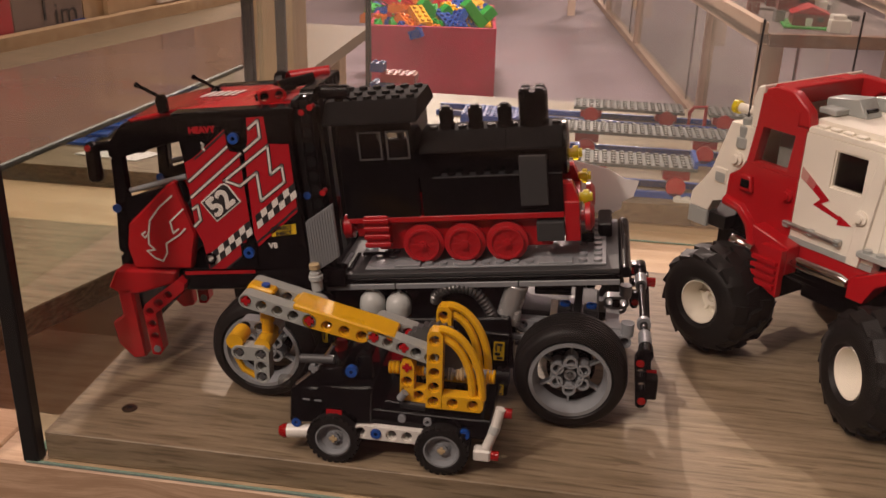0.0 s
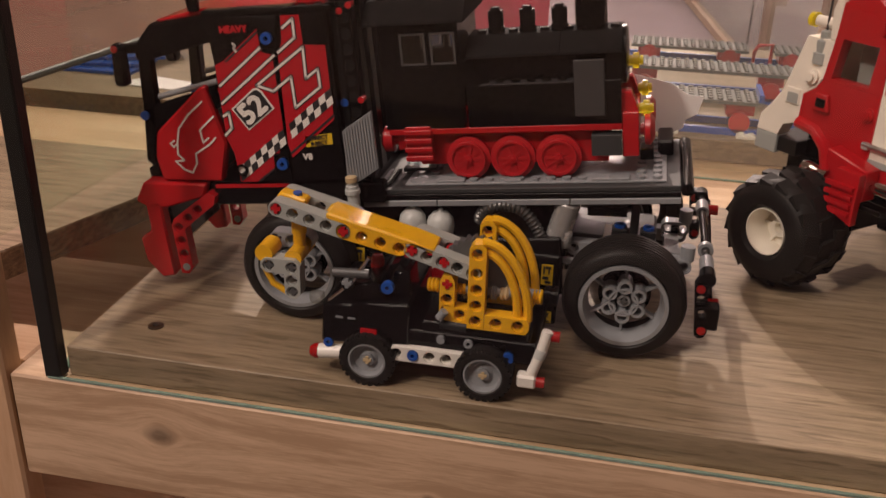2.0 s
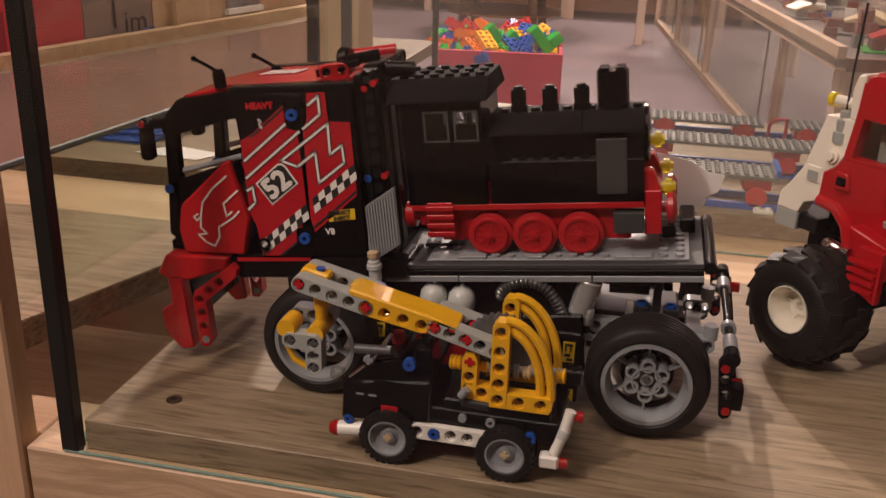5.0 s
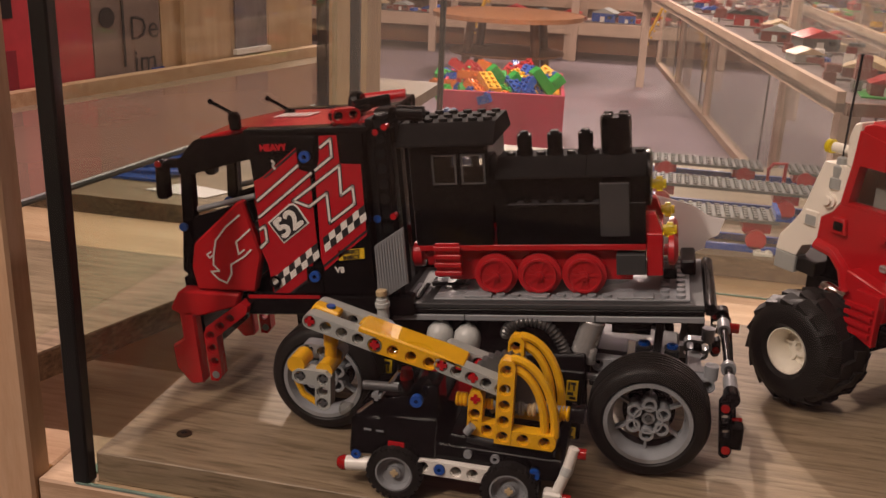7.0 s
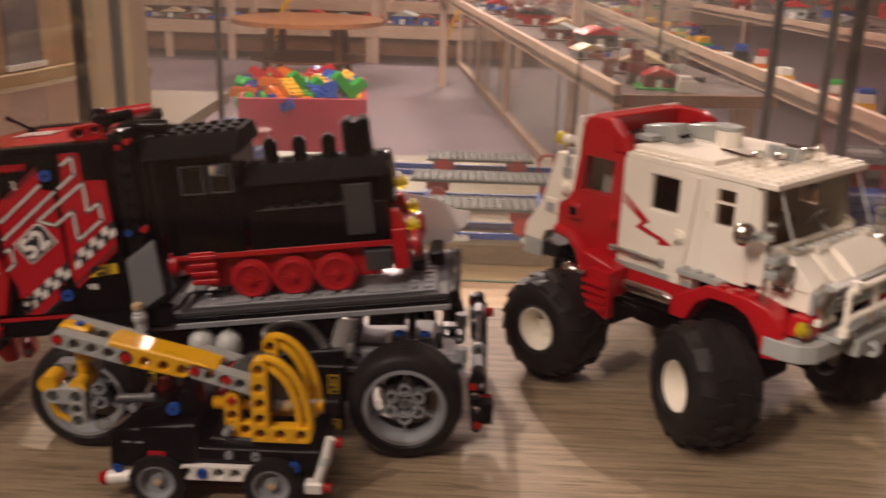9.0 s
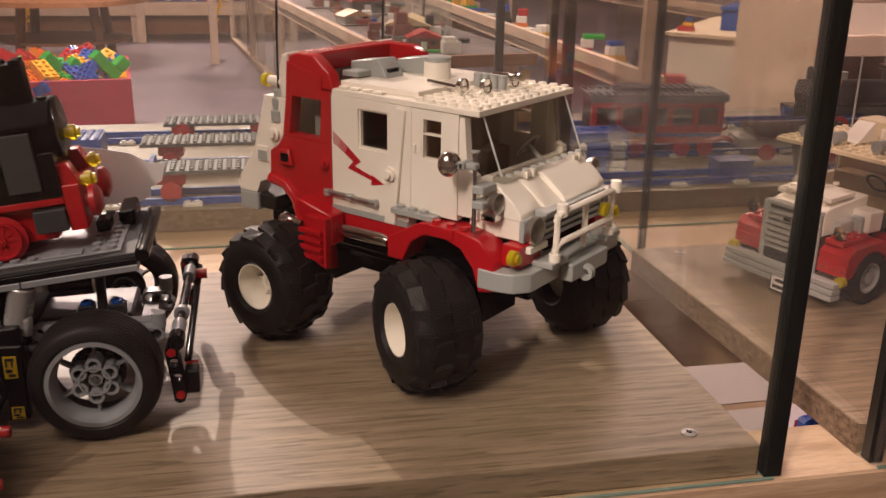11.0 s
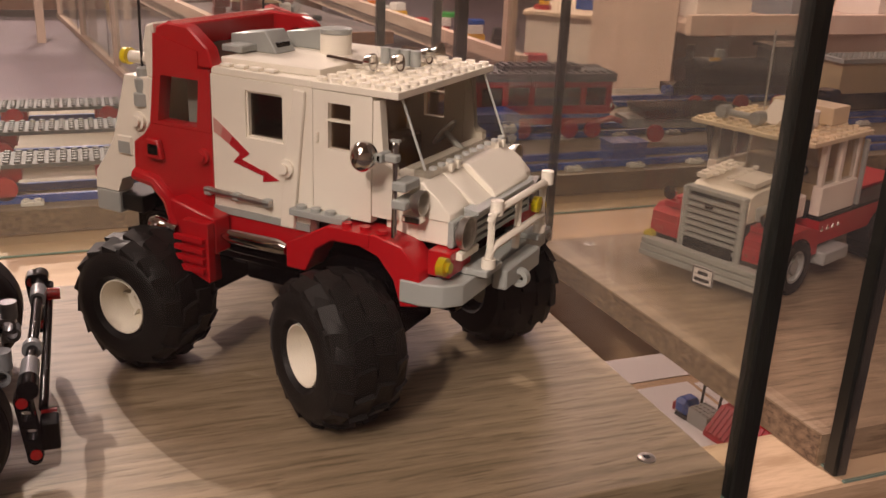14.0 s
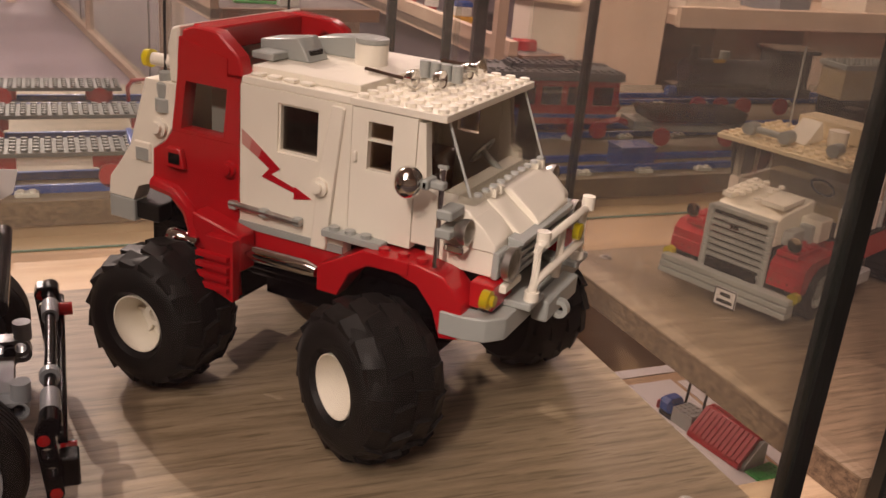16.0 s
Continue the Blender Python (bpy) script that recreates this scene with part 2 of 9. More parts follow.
STEEL = material("zinc_steel", (0.52, 0.50, 0.47), 0.38, 1.0, scale=200, vary=0.2, bump=0.00005)
SILVER = material("flat_silver_plastic", (0.50, 0.50, 0.49), 0.26, 0.5, scale=60, vary=0.12)
CLEAR = pane_material("clear_plastic", (0.86, 0.85, 0.82), 1.6)
TINTED = pane_material("tinted_plastic", (0.74, 0.64, 0.54), 1.4)
SMOKE = pane_material("smoked_plastic", (0.30, 0.27, 0.23), 1.4)
TRYELLOW = material("transparent_yellow_plastic", (0.85, 0.72, 0.02), 0.12, scale=60, vary=0.1, transmit=0.55)
TRRED = material("transparent_red_plastic", (0.45, 0.012, 0.012), 0.12, scale=60, vary=0.1, transmit=0.35)
GLASS = pane_material("sheet_glass")
# brownish tint and veil dim what stands behind: shade and haze as colour
VEILED = pane_material("filmed_sheet_glass", (0.93, 0.91, 0.88), dust=0.017)
# stronger veil, for the reflections that pale the background
HAZED = pane_material("dusty_sheet_glass", dust=0.065)
GLASSEDGE = material("green_glass_edge", (0.30, 0.44, 0.36), 0.15, scale=80, vary=0.2, transmit=0.3)
TAPE = material("black_edge_strip", (0.008, 0.010, 0.008), 0.35, scale=120, vary=0.3)
OAK = wood("oak_print_laminate", (0.325, 0.250, 0.162), (0.172, 0.128, 0.077), 0.46, 8, (2.2, 26, 26), pores=(34, 420, 420), span=(0.34, 0.60), spec=0.3)
PINE = wood("planed_pine", (0.60, 0.43, 0.255), (0.44, 0.28, 0.145), 0.55, 8, (1.0, 9, 9), knots=True)
KNOTPINE = knotted("knotted_pine", (0.58, 0.44, 0.275), (0.40, 0.285, 0.165), ((0.052, -0.042, 0.0085), (0.193, -0.055, 0.004), (0.300, -0.046, 0.005), (0.430, -0.060, 0.007)))
PINEY = wood("planed_pine_lengthwise", (0.60, 0.43, 0.255), (0.45, 0.29, 0.15), 0.55, 8, (9, 1.0, 9), knots=True)
PINEZ = wood("pine_upright", (0.58, 0.42, 0.25), (0.46, 0.30, 0.16), 0.55, 8, (9, 9, 1.0))
PALEPINE = wood("pale_pine", (0.60, 0.45, 0.33), (0.46, 0.32, 0.225), 0.55, 8, (1.0, 9, 9))
PALEPINEY = wood("pale_pine_lengthwise", (0.60, 0.45, 0.33), (0.46, 0.32, 0.225), 0.55, 8, (9, 1.0, 9))
PALEPINEZ = wood("pale_pine_upright", (0.60, 0.45, 0.34), (0.48, 0.34, 0.25), 0.55, 8, (9, 9, 1.0))
PANELWOOD = wood("pale_beech_panel", (0.74, 0.58, 0.48), (0.62, 0.46, 0.37), 0.5, 6, (9, 9, 1.0))
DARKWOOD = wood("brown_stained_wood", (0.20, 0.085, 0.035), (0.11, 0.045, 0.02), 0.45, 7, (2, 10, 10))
CHIP = chip("chipboard_edge")
PAPER = material("white_paper", (0.78, 0.76, 0.74), 0.8, scale=30, vary=0.04, bump=0.0001)
INK = material("printed_ink", (0.02, 0.02, 0.022), 0.4, scale=80, vary=0.15)
WHITEINK = material("white_print", (0.80, 0.78, 0.74), 0.35, scale=80, vary=0.05)
REDINK = material("red_print", (0.44, 0.009, 0.018), 0.24, scale=40, vary=0.07)
YELLOWINK = material("yellow_print", (0.75, 0.50, 0.02), 0.35, scale=60, vary=0.1)
FLOORING = material("grey_violet_flooring", (0.22, 0.178, 0.195), 0.6, scale=3, vary=0.16, bump=0.0006)
PLASTER = material("painted_plaster", (0.52, 0.42, 0.34), 0.85, scale=4, vary=0.08, bump=0.0005)


# ---- mesh helpers ----
def bx(bm, x0, x1, y0, y1, z0, z1):
    v = [bm.verts.new(p) for p in ((x0, y0, z0), (x1, y0, z0), (x1, y1, z0), (x0, y1, z0), (x0, y0, z1), (x1, y0, z1), (x1, y1, z1), (x0, y1, z1))]
    for q in ((3, 2, 1, 0), (4, 5, 6, 7), (0, 1, 5, 4), (1, 2, 6, 5), (2, 3, 7, 6), (3, 0, 4, 7)):
        bm.faces.new([v[i] for i in q])
    return bm


def prism(bm, poly, axis, a, b):
    """Extrude a polygon from a to b along an axis: x takes (y, z), y takes (x, z), z takes (x, y)."""
    def at(p, h):
        return {"x": (h, p[0], p[1]), "y": (p[0], h, p[1]), "z": (p[0], p[1], h)}[axis]
    lo, hi = [bm.verts.new(at(p, a)) for p in poly], [bm.verts.new(at(p, b)) for p in poly]
    n = len(poly)
    fs = [bm.faces.new(lo), bm.faces.new(hi)]
    for i in range(n):
        fs.append(bm.faces.new((lo[i], lo[(i + 1) % n], hi[(i + 1) % n], hi[i])))
    bmesh.ops.recalc_face_normals(bm, faces=fs)
    return bm


def cyl(bm, p, q, r, r2=None, n=16):
    p, q = Vector(p), Vector(q)
    r2 = r if r2 is None else r2
    rot = (q - p).to_track_quat("Z", "Y").to_matrix()
    lo = [bm.verts.new(p + rot @ Vector((r * math.cos(2 * math.pi * i / n), r * math.sin(2 * math.pi * i / n), 0))) for i in range(n)]
    hi = [bm.verts.new(q + rot @ Vector((r2 * math.cos(2 * math.pi * i / n), r2 * math.sin(2 * math.pi * i / n), 0))) for i in range(n)]
    for i in range(n):
        bm.faces.new((lo[i], lo[(i + 1) % n], hi[(i + 1) % n], hi[i]))
    bm.faces.new(lo[::-1])
    bm.faces.new(hi)
    return bm


def lathe(bm, profile, origin, axis, n=32, closed=False):
    """Turn a profile of (radius, height) round an axis through origin."""
    o = Vector(origin)
    rot = Vector(axis).to_track_quat("Z", "Y").to_matrix()
    rings = []
    for r, h in profile:
        rings.append([bm.verts.new(o + rot @ Vector((r * math.cos(2 * math.pi * i / n), r * math.sin(2 * math.pi * i / n), h))) for i in range(n)])
    pairs = list(zip(rings, rings[1:])) + ([(rings[-1], rings[0])] if closed else [])
    for a, b in pairs:
        for i in range(n):
            bm.faces.new((a[i], a[(i + 1) % n], b[(i + 1) % n], b[i]))
    if not closed:
        bm.faces.new(rings[0][::-1])
        bm.faces.new(rings[-1])
    return bm


def sweep(bm, pts, r, n=10):
    """A round rod along a row of points."""
    pts = [Vector(p) for p in pts]
    rings = []
    for i, p in enumerate(pts):
        d = (pts[min(i + 1, len(pts) - 1)] - pts[max(i - 1, 0)]).normalized()
        rot = d.to_track_quat("Z", "Y").to_matrix()
        rad = r(i) if callable(r) else r
        rings.append([bm.verts.new(p + rot @ Vector((rad * math.cos(2 * math.pi * k / n), rad * math.sin(2 * math.pi * k / n), 0))) for k in range(n)])
    for a, b in zip(rings, rings[1:]):
        for k in range(n):
            bm.faces.new((a[k], a[(k + 1) % n], b[(k + 1) % n], b[k]))
    bm.faces.new(rings[0][::-1])
    bm.faces.new(rings[-1])
    return bm


def stud_rows(bm, xs, ys, z, r=0.0024, h=0.0017, n=12):
    for x in xs:
        for y in ys:
            cyl(bm, (x, y, z), (x, y, z + h), r, n=n)
    return bm


def steps(a, b, pitch=0.008):
    """Middles of the studs between two edges."""
    n = max(1, round((b - a) / pitch))
    return [a + (i + 0.5) * (b - a) / n for i in range(n)]


def stadium(x0, x1, r, n=8):
    pts = [(x1 + r * math.cos(t), r * math.sin(t)) for t in [math.pi * (i / n - 0.5) for i in range(n + 1)]]
    return pts + [(x0 + r * math.cos(t), r * math.sin(t)) for t in [math.pi * (i / n + 0.5) for i in range(n + 1)]]


def drilled(bm, outer, holes, r, t0, t1, n=12):
    """A flat piece in x and z with round holes through it, from y = t0 to t1; thick ones have stepped hole rims."""
    if holes and t1 - t0 > 0.005 and 0.0021 < r < 0.0027:
        for a, b, q in ((t0, t0 + 0.0009, 0.0030), (t0 + 0.0009, t1 - 0.0009, 0.0023), (t1 - 0.0009, t1, 0.0030)):
            slab(bm, outer, holes, q, a, b, 16)
        return bm
    return slab(bm, outer, holes, r, t0, t1, n)


def slab(bm, outer, holes, r, t0, t1, n):
    loops = [outer] + [[(hx + r * math.cos(2 * math.pi * i / n), hz + r * math.sin(2 * math.pi * i / n)) for i in range(n)] for hx, hz in holes]
    edges, rims = [], []
    for loop in loops:
        vs = [bm.verts.new((p[0], t0, p[1])) for p in loop]
        es = [bm.edges.new((vs[i], vs[(i + 1) % len(vs)])) for i in range(len(vs))]
        edges += es
        rims.append(vs)
    got = bmesh.ops.triangle_fill(bm, edges=edges, use_beauty=True, use_dissolve=False)
    faces = [f for f in got["geom"] if isinstance(f, bmesh.types.BMFace)]
    ext = bmesh.ops.extrude_face_region(bm, geom=faces, use_keep_orig=True)
    moved = [v for v in ext["geom"] if isinstance(v, bmesh.types.BMVert)]
    bmesh.ops.translate(bm, vec=(0, t1 - t0, 0), verts=moved)
    bmesh.ops.recalc_face_normals(bm, faces=bm.faces[:])
    return bm


def cross_axle(x, y0, y1, z, r=0.0023):
    """An axle of cross-shaped section along y."""
    bm = bx(bmesh.new(), x - r, x + r, y0, y1, z - r * 0.37, z + r * 0.37)
    bx(bm, x - r * 0.37, x + r * 0.37, y0, y1, z + r * 0.38, z + r)
    return bx(bm, x - r * 0.37, x + r * 0.37, y0, y1, z - r, z - r * 0.38)


def liftarm(n, thick=0.0074, pitch=0.008):
    """A straight beam of n holes, its first hole at the origin, along +x."""
    bm = bmesh.new()
    L = (n - 1) * pitch
    return drilled(bm, stadium(0, L, 0.0037), [(i * pitch, 0) for i in range(n)], 0.0025, -thick / 2, thick / 2)


def text_bm(word, size, depth=0.0002):
    cu = bpy.data.curves.new("word", "FONT")
    cu.body, cu.size, cu.extrude, cu.align_x, cu.align_y = word, size, depth / 2, "CENTER", "CENTER"
    cu.resolution_u = 2
    ob = bpy.data.objects.new("word", cu)
    me = bpy.data.meshes.new_from_object(ob)
    bm = bmesh.new()
    bm.from_mesh(me)
    bpy.data.objects.remove(ob)
    bpy.data.meshes.remove(me)
    bpy.data.curves.remove(cu)
    return bm


def turned(bm, m):
    bmesh.ops.transform(bm, matrix=m, verts=bm.verts[:])
    return bm


def mesh_of(name, bm, mat, bevel=0.0, smooth=35):
    if bevel:
        bmesh.ops.bevel(bm, geom=bm.edges[:], offset=bevel, segments=1, affect="EDGES", clamp_overlap=True)
    me = bpy.data.meshes.new(name)
    bm.to_mesh(me)
    bm.free()
    me.materials.append(mat)
    me.polygons.foreach_set("use_smooth", [True] * len(me.polygons))
    me.set_sharp_from_angle(angle=radians(smooth))
    return me


def part(name, bm, mat, parent, label="", bevel=0.0, m=None, smooth=35):
    ob = new(name, mesh_of(name, bm, mat, bevel, smooth))
    ob.parent = parent
    if m is not None:
        ob.matrix_local = m
    if label:
        ob["label"] = label
    return ob


def again(ob, parent, m):
    """The same mesh once more as another part."""
    twin = new(ob.name.split(".")[0], ob.data)
    twin.parent = parent
    twin.matrix_local = m
    if "label" in ob:
        twin["label"] = ob["label"]
    return twin


def thing(name, label, category, m=None, group="", kind=""):
    ob = new(name)
    ob.empty_display_size = 0.02
    if m is not None:
        ob.matrix_world = m
    return tagged(ob, label, category, group, kind)


def solid(name, bm, mat, label="", category="", kind="", group="", bevel=0.0):
    ob = new(name, mesh_of(name, bm, mat, bevel))
    return tagged(ob, label, category, group, kind)


def box(x0, x1, y0, y1, z0, z1):
    return bx(bmesh.new(), x0, x1, y0, y1, z0, z1)


def pipe(p, q, r, r2=None, n=16):
    return cyl(bmesh.new(), p, q, r, r2, n)

# ---- the room ----
solid("floor", box(-5, 7, -4, 14, -0.80, -0.75), FLOORING, "worn grey-violet hall floor", "floor", "structure")
solid("ceiling", box(-5, 7, -4, 14, 2.0, 2.1), PLASTER, "plain pale hall ceiling", "ceiling", "structure")
solid("wall_north", box(-5, 7, 13.0, 13.2, -0.75, 2.0), PLASTER, "pale painted far wall", "wall", "structure")
solid("wall_south", box(-5, 7, -3.2, -3.0, -0.75, 2.0), PLASTER, "pale painted near wall", "wall", "structure")
solid("wall_west", box(-4.2, -4.0, -3, 13, -0.75, 2.0), PLASTER, "pale painted side wall", "wall", "structure")
solid("wall_east", box(6.0, 6.2, -3, 13, -0.75, 2.0), PLASTER, "pale painted side wall", "wall", "structure")

# ---- the stand: beams, uprights, boards ----
solid("front_beam", box(-0.0285, 1.7, -0.0062, 0.042, -0.0800, -0.0172), KNOTPINE, "planed pine beam with a knot under the glass", "beam", "structure", bevel=0.0012)
solid("side_beam", box(-0.9, -0.0290, 0.0070, 0.042, -0.0800, -0.0172), PINE, "planed pine beam beside the stand", "beam", "structure", bevel=0.0012)
solid("stand_back", box(-0.9, 1.7, 0.318, 0.335, -0.1220, -0.0455), PINE, "plain pine board closing the back of the stand", "panel", "structure")
solid("back_beam", box(-0.9, 1.9, 0.288, 0.418, -0.0450, -0.0172), PINE, "pale pine plank behind the boards", "beam", "structure", bevel=0.0012)
solid("cross_beam", box(0.90, 0.945, 0.0425, 0.2875, -0.0750, -0.0172), PINEY, "pine cross beam under the second board", "beam", "structure", bevel=0.0012)
solid("upright_post", box(-0.0850, -0.0290, -0.0090, 0.0065, -0.75, 1.3), PINEZ, "pine upright at the corner of the stand", "post", "structure", bevel=0.0015)
solid("lower_shelf", box(-0.9, 1.7, 0.060, 1.300, -0.476, -0.460), PINE, "pine shelf low under the boards", "shelf", "structure")

# uprights that carry the back plank, and legs under the shelf
for lx in (-0.85, 0.30, 1.55):
    solid("stand_block", box(lx, lx + 0.045, 0.36, 0.405, -0.460, -0.0455), PINEZ, "pine upright on the lower shelf", "post", "structure")
    solid("stand_leg", box(lx, lx + 0.045, 0.36, 0.405, -0.75, -0.4765), PINEZ, "square pine leg of the stand", "table leg", "structure")


def board(name, x0, x1, y0, y1, label):
    b = thing(name, label, "shelf board")
    part("core", box(x0, x1, y0, y1, -0.0168, 0.0), OAK, b, bevel=0.0005)
    part("sawn_edge", box(x0 - 0.0004, x0, y0 + 0.001, y1 - 0.001, -0.0163, -0.0008), CHIP, b, "sawn chipboard edge")
    part("sawn_edge", box(x1, x1 + 0.0004, y0 + 0.001, y1 - 0.001, -0.0163, -0.0008), CHIP, b, "sawn chipboard edge")
    return b


board("display_board", 0.0030, 0.5915, 0.0, 0.285, "oak-print laminate board on pine beams, screwed down")
b2 = thing("display_board", "oak-print laminate board with a sawn chipboard side", "shelf board")
part("core", prism(bmesh.new(), [(0.6523, 0.010), (1.25, 0.010), (1.25, 0.287), (0.6403, 0.287)], "z", -0.0168, 0.0), OAK, b2)
part("sawn_edge", prism(bmesh.new(), [(0.65185, 0.011), (0.65225, 0.011), (0.64030, 0.2865), (0.63990, 0.2865)], "z", -0.0163, -0.0008), CHIP, b2, "sawn chipboard edge")

# the board of the neighbouring stand, cut at a slant
nb = thing("neighbour_board", "oak-print laminate board with a slanting sawn edge", "shelf board")
part("core", prism(bmesh.new(), [(-0.75, 0.06), (-0.108, 0.06), (-0.030, 0.285), (-0.75, 0.285)], "z", -0.020, 0.0), OAK, nb)
part("sawn_edge", prism(bmesh.new(), [(-0.1078, 0.06), (-0.1072, 0.06), (-0.0292, 0.285), (-0.0298, 0.285)], "z", -0.0195, -0.0008), CHIP, nb, "sawn chipboard edge")


def screw(x, y, mat, label):
    s = thing("wood_screw", label, "screw", Matrix.Translation((x, y, 0.0)))
    bm = bmesh.new()
    lathe(bm, [(0.0042, 0.0), (0.0040, 0.0006), (0.0016, 0.0010), (0.0012, 0.0004)], (0, 0, 0), (0, 0, 1), 24)
    part("head", bm, mat, s)
    cr = box(-0.0016, 0.0016, -0.0004, 0.0004, 0.0004, 0.00115)
    bx(cr, -0.0004, 0.0004, -0.0016, -0.0005, 0.0004, 0.00115)
    bx(cr, -0.0004, 0.0004, 0.0005, 0.0016, 0.0004, 0.00115)
    part("cross_slot", cr, INK, s, m=Matrix.Rotation(0.5, 4, "Z"))
    return s


DULL = material("dull_brown_steel", (0.10, 0.07, 0.045), 0.4, 0.8, scale=300, vary=0.3)
screw(0.0367, 0.0299, DULL, "dull brown countersunk screw in the board")
screw(0.5617, 0.0166, STEEL, "shiny zinc cross-head screw in the board")
screw(0.6732, 0.2729, STEEL, "shiny zinc cross-head screw in the second board")

# ---- glass cases ----
def glass_case(name, x0, x1, y0, y1, z0, z1, label, strips, sides="fblr"):
    c = thing(name, label, "glass case")
    t = 0.005
    plan = {"f": (x0, x1, y0, y0 + t), "b": (x0, x1, y1 - t, y1), "l": (x0, x0 + t, y0 + t + 0.0006, y1 - t - 0.0006), "r": (x1 - t, x1, y0 + t + 0.0006, y1 - t - 0.0006)}
    for s in sides:
        a, b, p, q = plan[s]
        g = part("pane", box(a, b, p, q, z0 + 0.0012, z1), (HAZED if s == "b" else VEILED if s == "r" else GLASS) if x0 < 0 else VEILED if s in "lf" else GLASS, c)
        g.visible_shadow = False
        part("pane_edge", box(a, b, p, q if s in "lr" else p + 0.0016, z0, z0 + 0.0011), GLASSEDGE, c, "green ground glass edge")
    for sx, sy, w, d in strips:
        part("corner_strip", box(sx - w / 2, sx + w / 2, sy - d / 2, sy + d / 2, z0 - 0.0002, z1), TAPE, c, "black corner strip", bevel=0.001)
    return c


glass_case("glass_case", -0.0065, 0.5978, -0.0056, 0.394, -0.0170, 0.42, "clear glass case with black corner strips over two toy trucks",
           [(-0.0038, -0.0012, 0.0095, 0.008), (0.5985, 0.0005, 0.010, 0.008), (-0.0175, 0.397, 0.009, 0.008), (0.6150, 0.3940, 0.009, 0.008)])
glass_case("glass_case", 0.655, 1.28, -0.0056, 0.394, -0.0170, 0.42, "clear glass case with black corner strips over a tow truck",
           [(0.6575, 0.0035, 0.008, 0.008), (0.6530, 0.3000, 0.0055, 0.006)], "fblr")


def strip(x, y, w, z0, z1):
    return tagged(solid("corner_strip", box(x - w / 2, x + w / 2, y - 0.003, y + 0.003, z0, z1), TAPE, bevel=0.0008), "black edge strip of a glass case on the layout table", "edge strip")


strip(0.5837, 0.50, 0.0075, 0.006, 0.45)
strip(0.6420, 0.52, 0.0075, 0.006, 0.45)
strip(-0.0058, 0.45, 0.009, 0.006, 0.5)
strip(-0.0060, 0.80, 0.007, 0.006, 0.5)
solid("upright_post", box(-0.052, -0.010, 0.50, 0.545, -0.75, 1.3), PINEZ, "pine upright behind the glass case", "post", "structure", bevel=0.001)

# ---- the railway table behind, and the deeper table beside it ----
def chip_table(name, x0, x1, y0, y1, top, label, legs):
    lt = thing(name, label, "table")
    part("top", box(x0, x1, y0 + 0.0005, y1, top - 0.0185, top), OAK, lt)
    part("sawn_edge", box(x0, x1, y0, y0 + 0.0005, top - 0.0183, top - 0.0003), CHIP, lt, "sawn chipboard edge")
    part("apron", box(x0, x1, y0 + 0.0015, y0 + 0.046, top - 0.080, top - 0.0187), PINE, lt, "pine apron")
    for lx in legs:
        part("leg", box(lx, lx + 0.045, y1 - 0.08, y1 - 0.035, -0.75, top - 0.0187), PINEZ, lt)
    return lt


chip_table("railway_table", -0.118, 1.95, 0.432, 0.800, 0.003, "chipboard table carrying a toy railway", (-0.1, 0.5, 1.85))
chip_table("side_table", -1.60, -0.120, 0.432, 1.30, -0.004, "deep chipboard table with a pine apron", (-1.5, -0.9, -0.2))
solid("table_extension", box(-1.60, -0.36, 1.3005, 1.62, -0.0225, -0.0045), OAK, "oak-print table leaf behind the side table", "table leaf", "structure")
for lx in (-1.5, -0.44):
    solid("table_leg", box(lx, lx + 0.045, 1.55, 1.595, -0.75, -0.0230), PINEZ, "square pine table leg", "table leg", "structure")

# ---- race truck with a locomotive on its bed ----
TILT = Matrix.Translation((0.2, 0, 0.08)) @ Matrix.Rotation(-radians(6.8), 4, "Y") @ Matrix.Translation((-0.2, 0, -0.08))
NEAR, FAR = 0.0750, 0.150


def car_wheel(parent, hub, r, width, rim_r, side, spokes, rim_mat, tread=0):
    """A wheel whose outer face lies at hub and looks to side (-1: towards -y)."""
    w = part("wheel", lathe(bmesh.new(), [(rim_r * 0.30, 0.004), (rim_r * 0.34, 0.0040), (rim_r * 0.34, width * 0.7), (rim_r * 0.30, width * 0.7)], (0, 0, 0), (0, 1, 0), 24, True), rim_mat, parent, m=Matrix.Translation(hub) @ Matrix.Rotation(0 if side < 0 else math.pi, 4, "Z"))
    tyre = bmesh.new()
    sh = min(0.006, width * 0.3)
    lathe(tyre, [(rim_r * 1.0, 0.0012), (rim_r * 1.06, 0.0), (r * 0.90, 0.0004), (r * 0.965, sh * 0.35), (r, sh), (r, width - sh), (r * 0.965, width - sh * 0.35), (r * 0.90, width), (rim_r, width)], (0, 0, 0), (0, 1, 0), 56, True)
    if tread:
        for row in range(5):
            y = sh + (width - 2 * sh) * (row + 0.5) / 5
            cyl_r = r + 0.0004
            lathe(tyre, [(r - 0.0006, y - 0.0012), (cyl_r, y - 0.0009), (cyl_r, y + 0.0009), (r - 0.0006, y + 0.0012)], (0, 0, 0), (0, 1, 0), 56, True)
    part("tyre", tyre, RUBBER, w, "black rubber tyre")
    rim = bmesh.new()
    lathe(rim, [(rim_r * 0.995, 0.0002), (rim_r * 0.90, 0.0002), (rim_r * 0.87, 0.0024), (rim_r * 0.80, width * 0.42), (rim_r * 0.99, width * 0.45), (rim_r * 0.99, 0.0012)], (0, 0, 0), (0, 1, 0), 48, True)
    part("rim", rim, rim_mat, w)
    return w


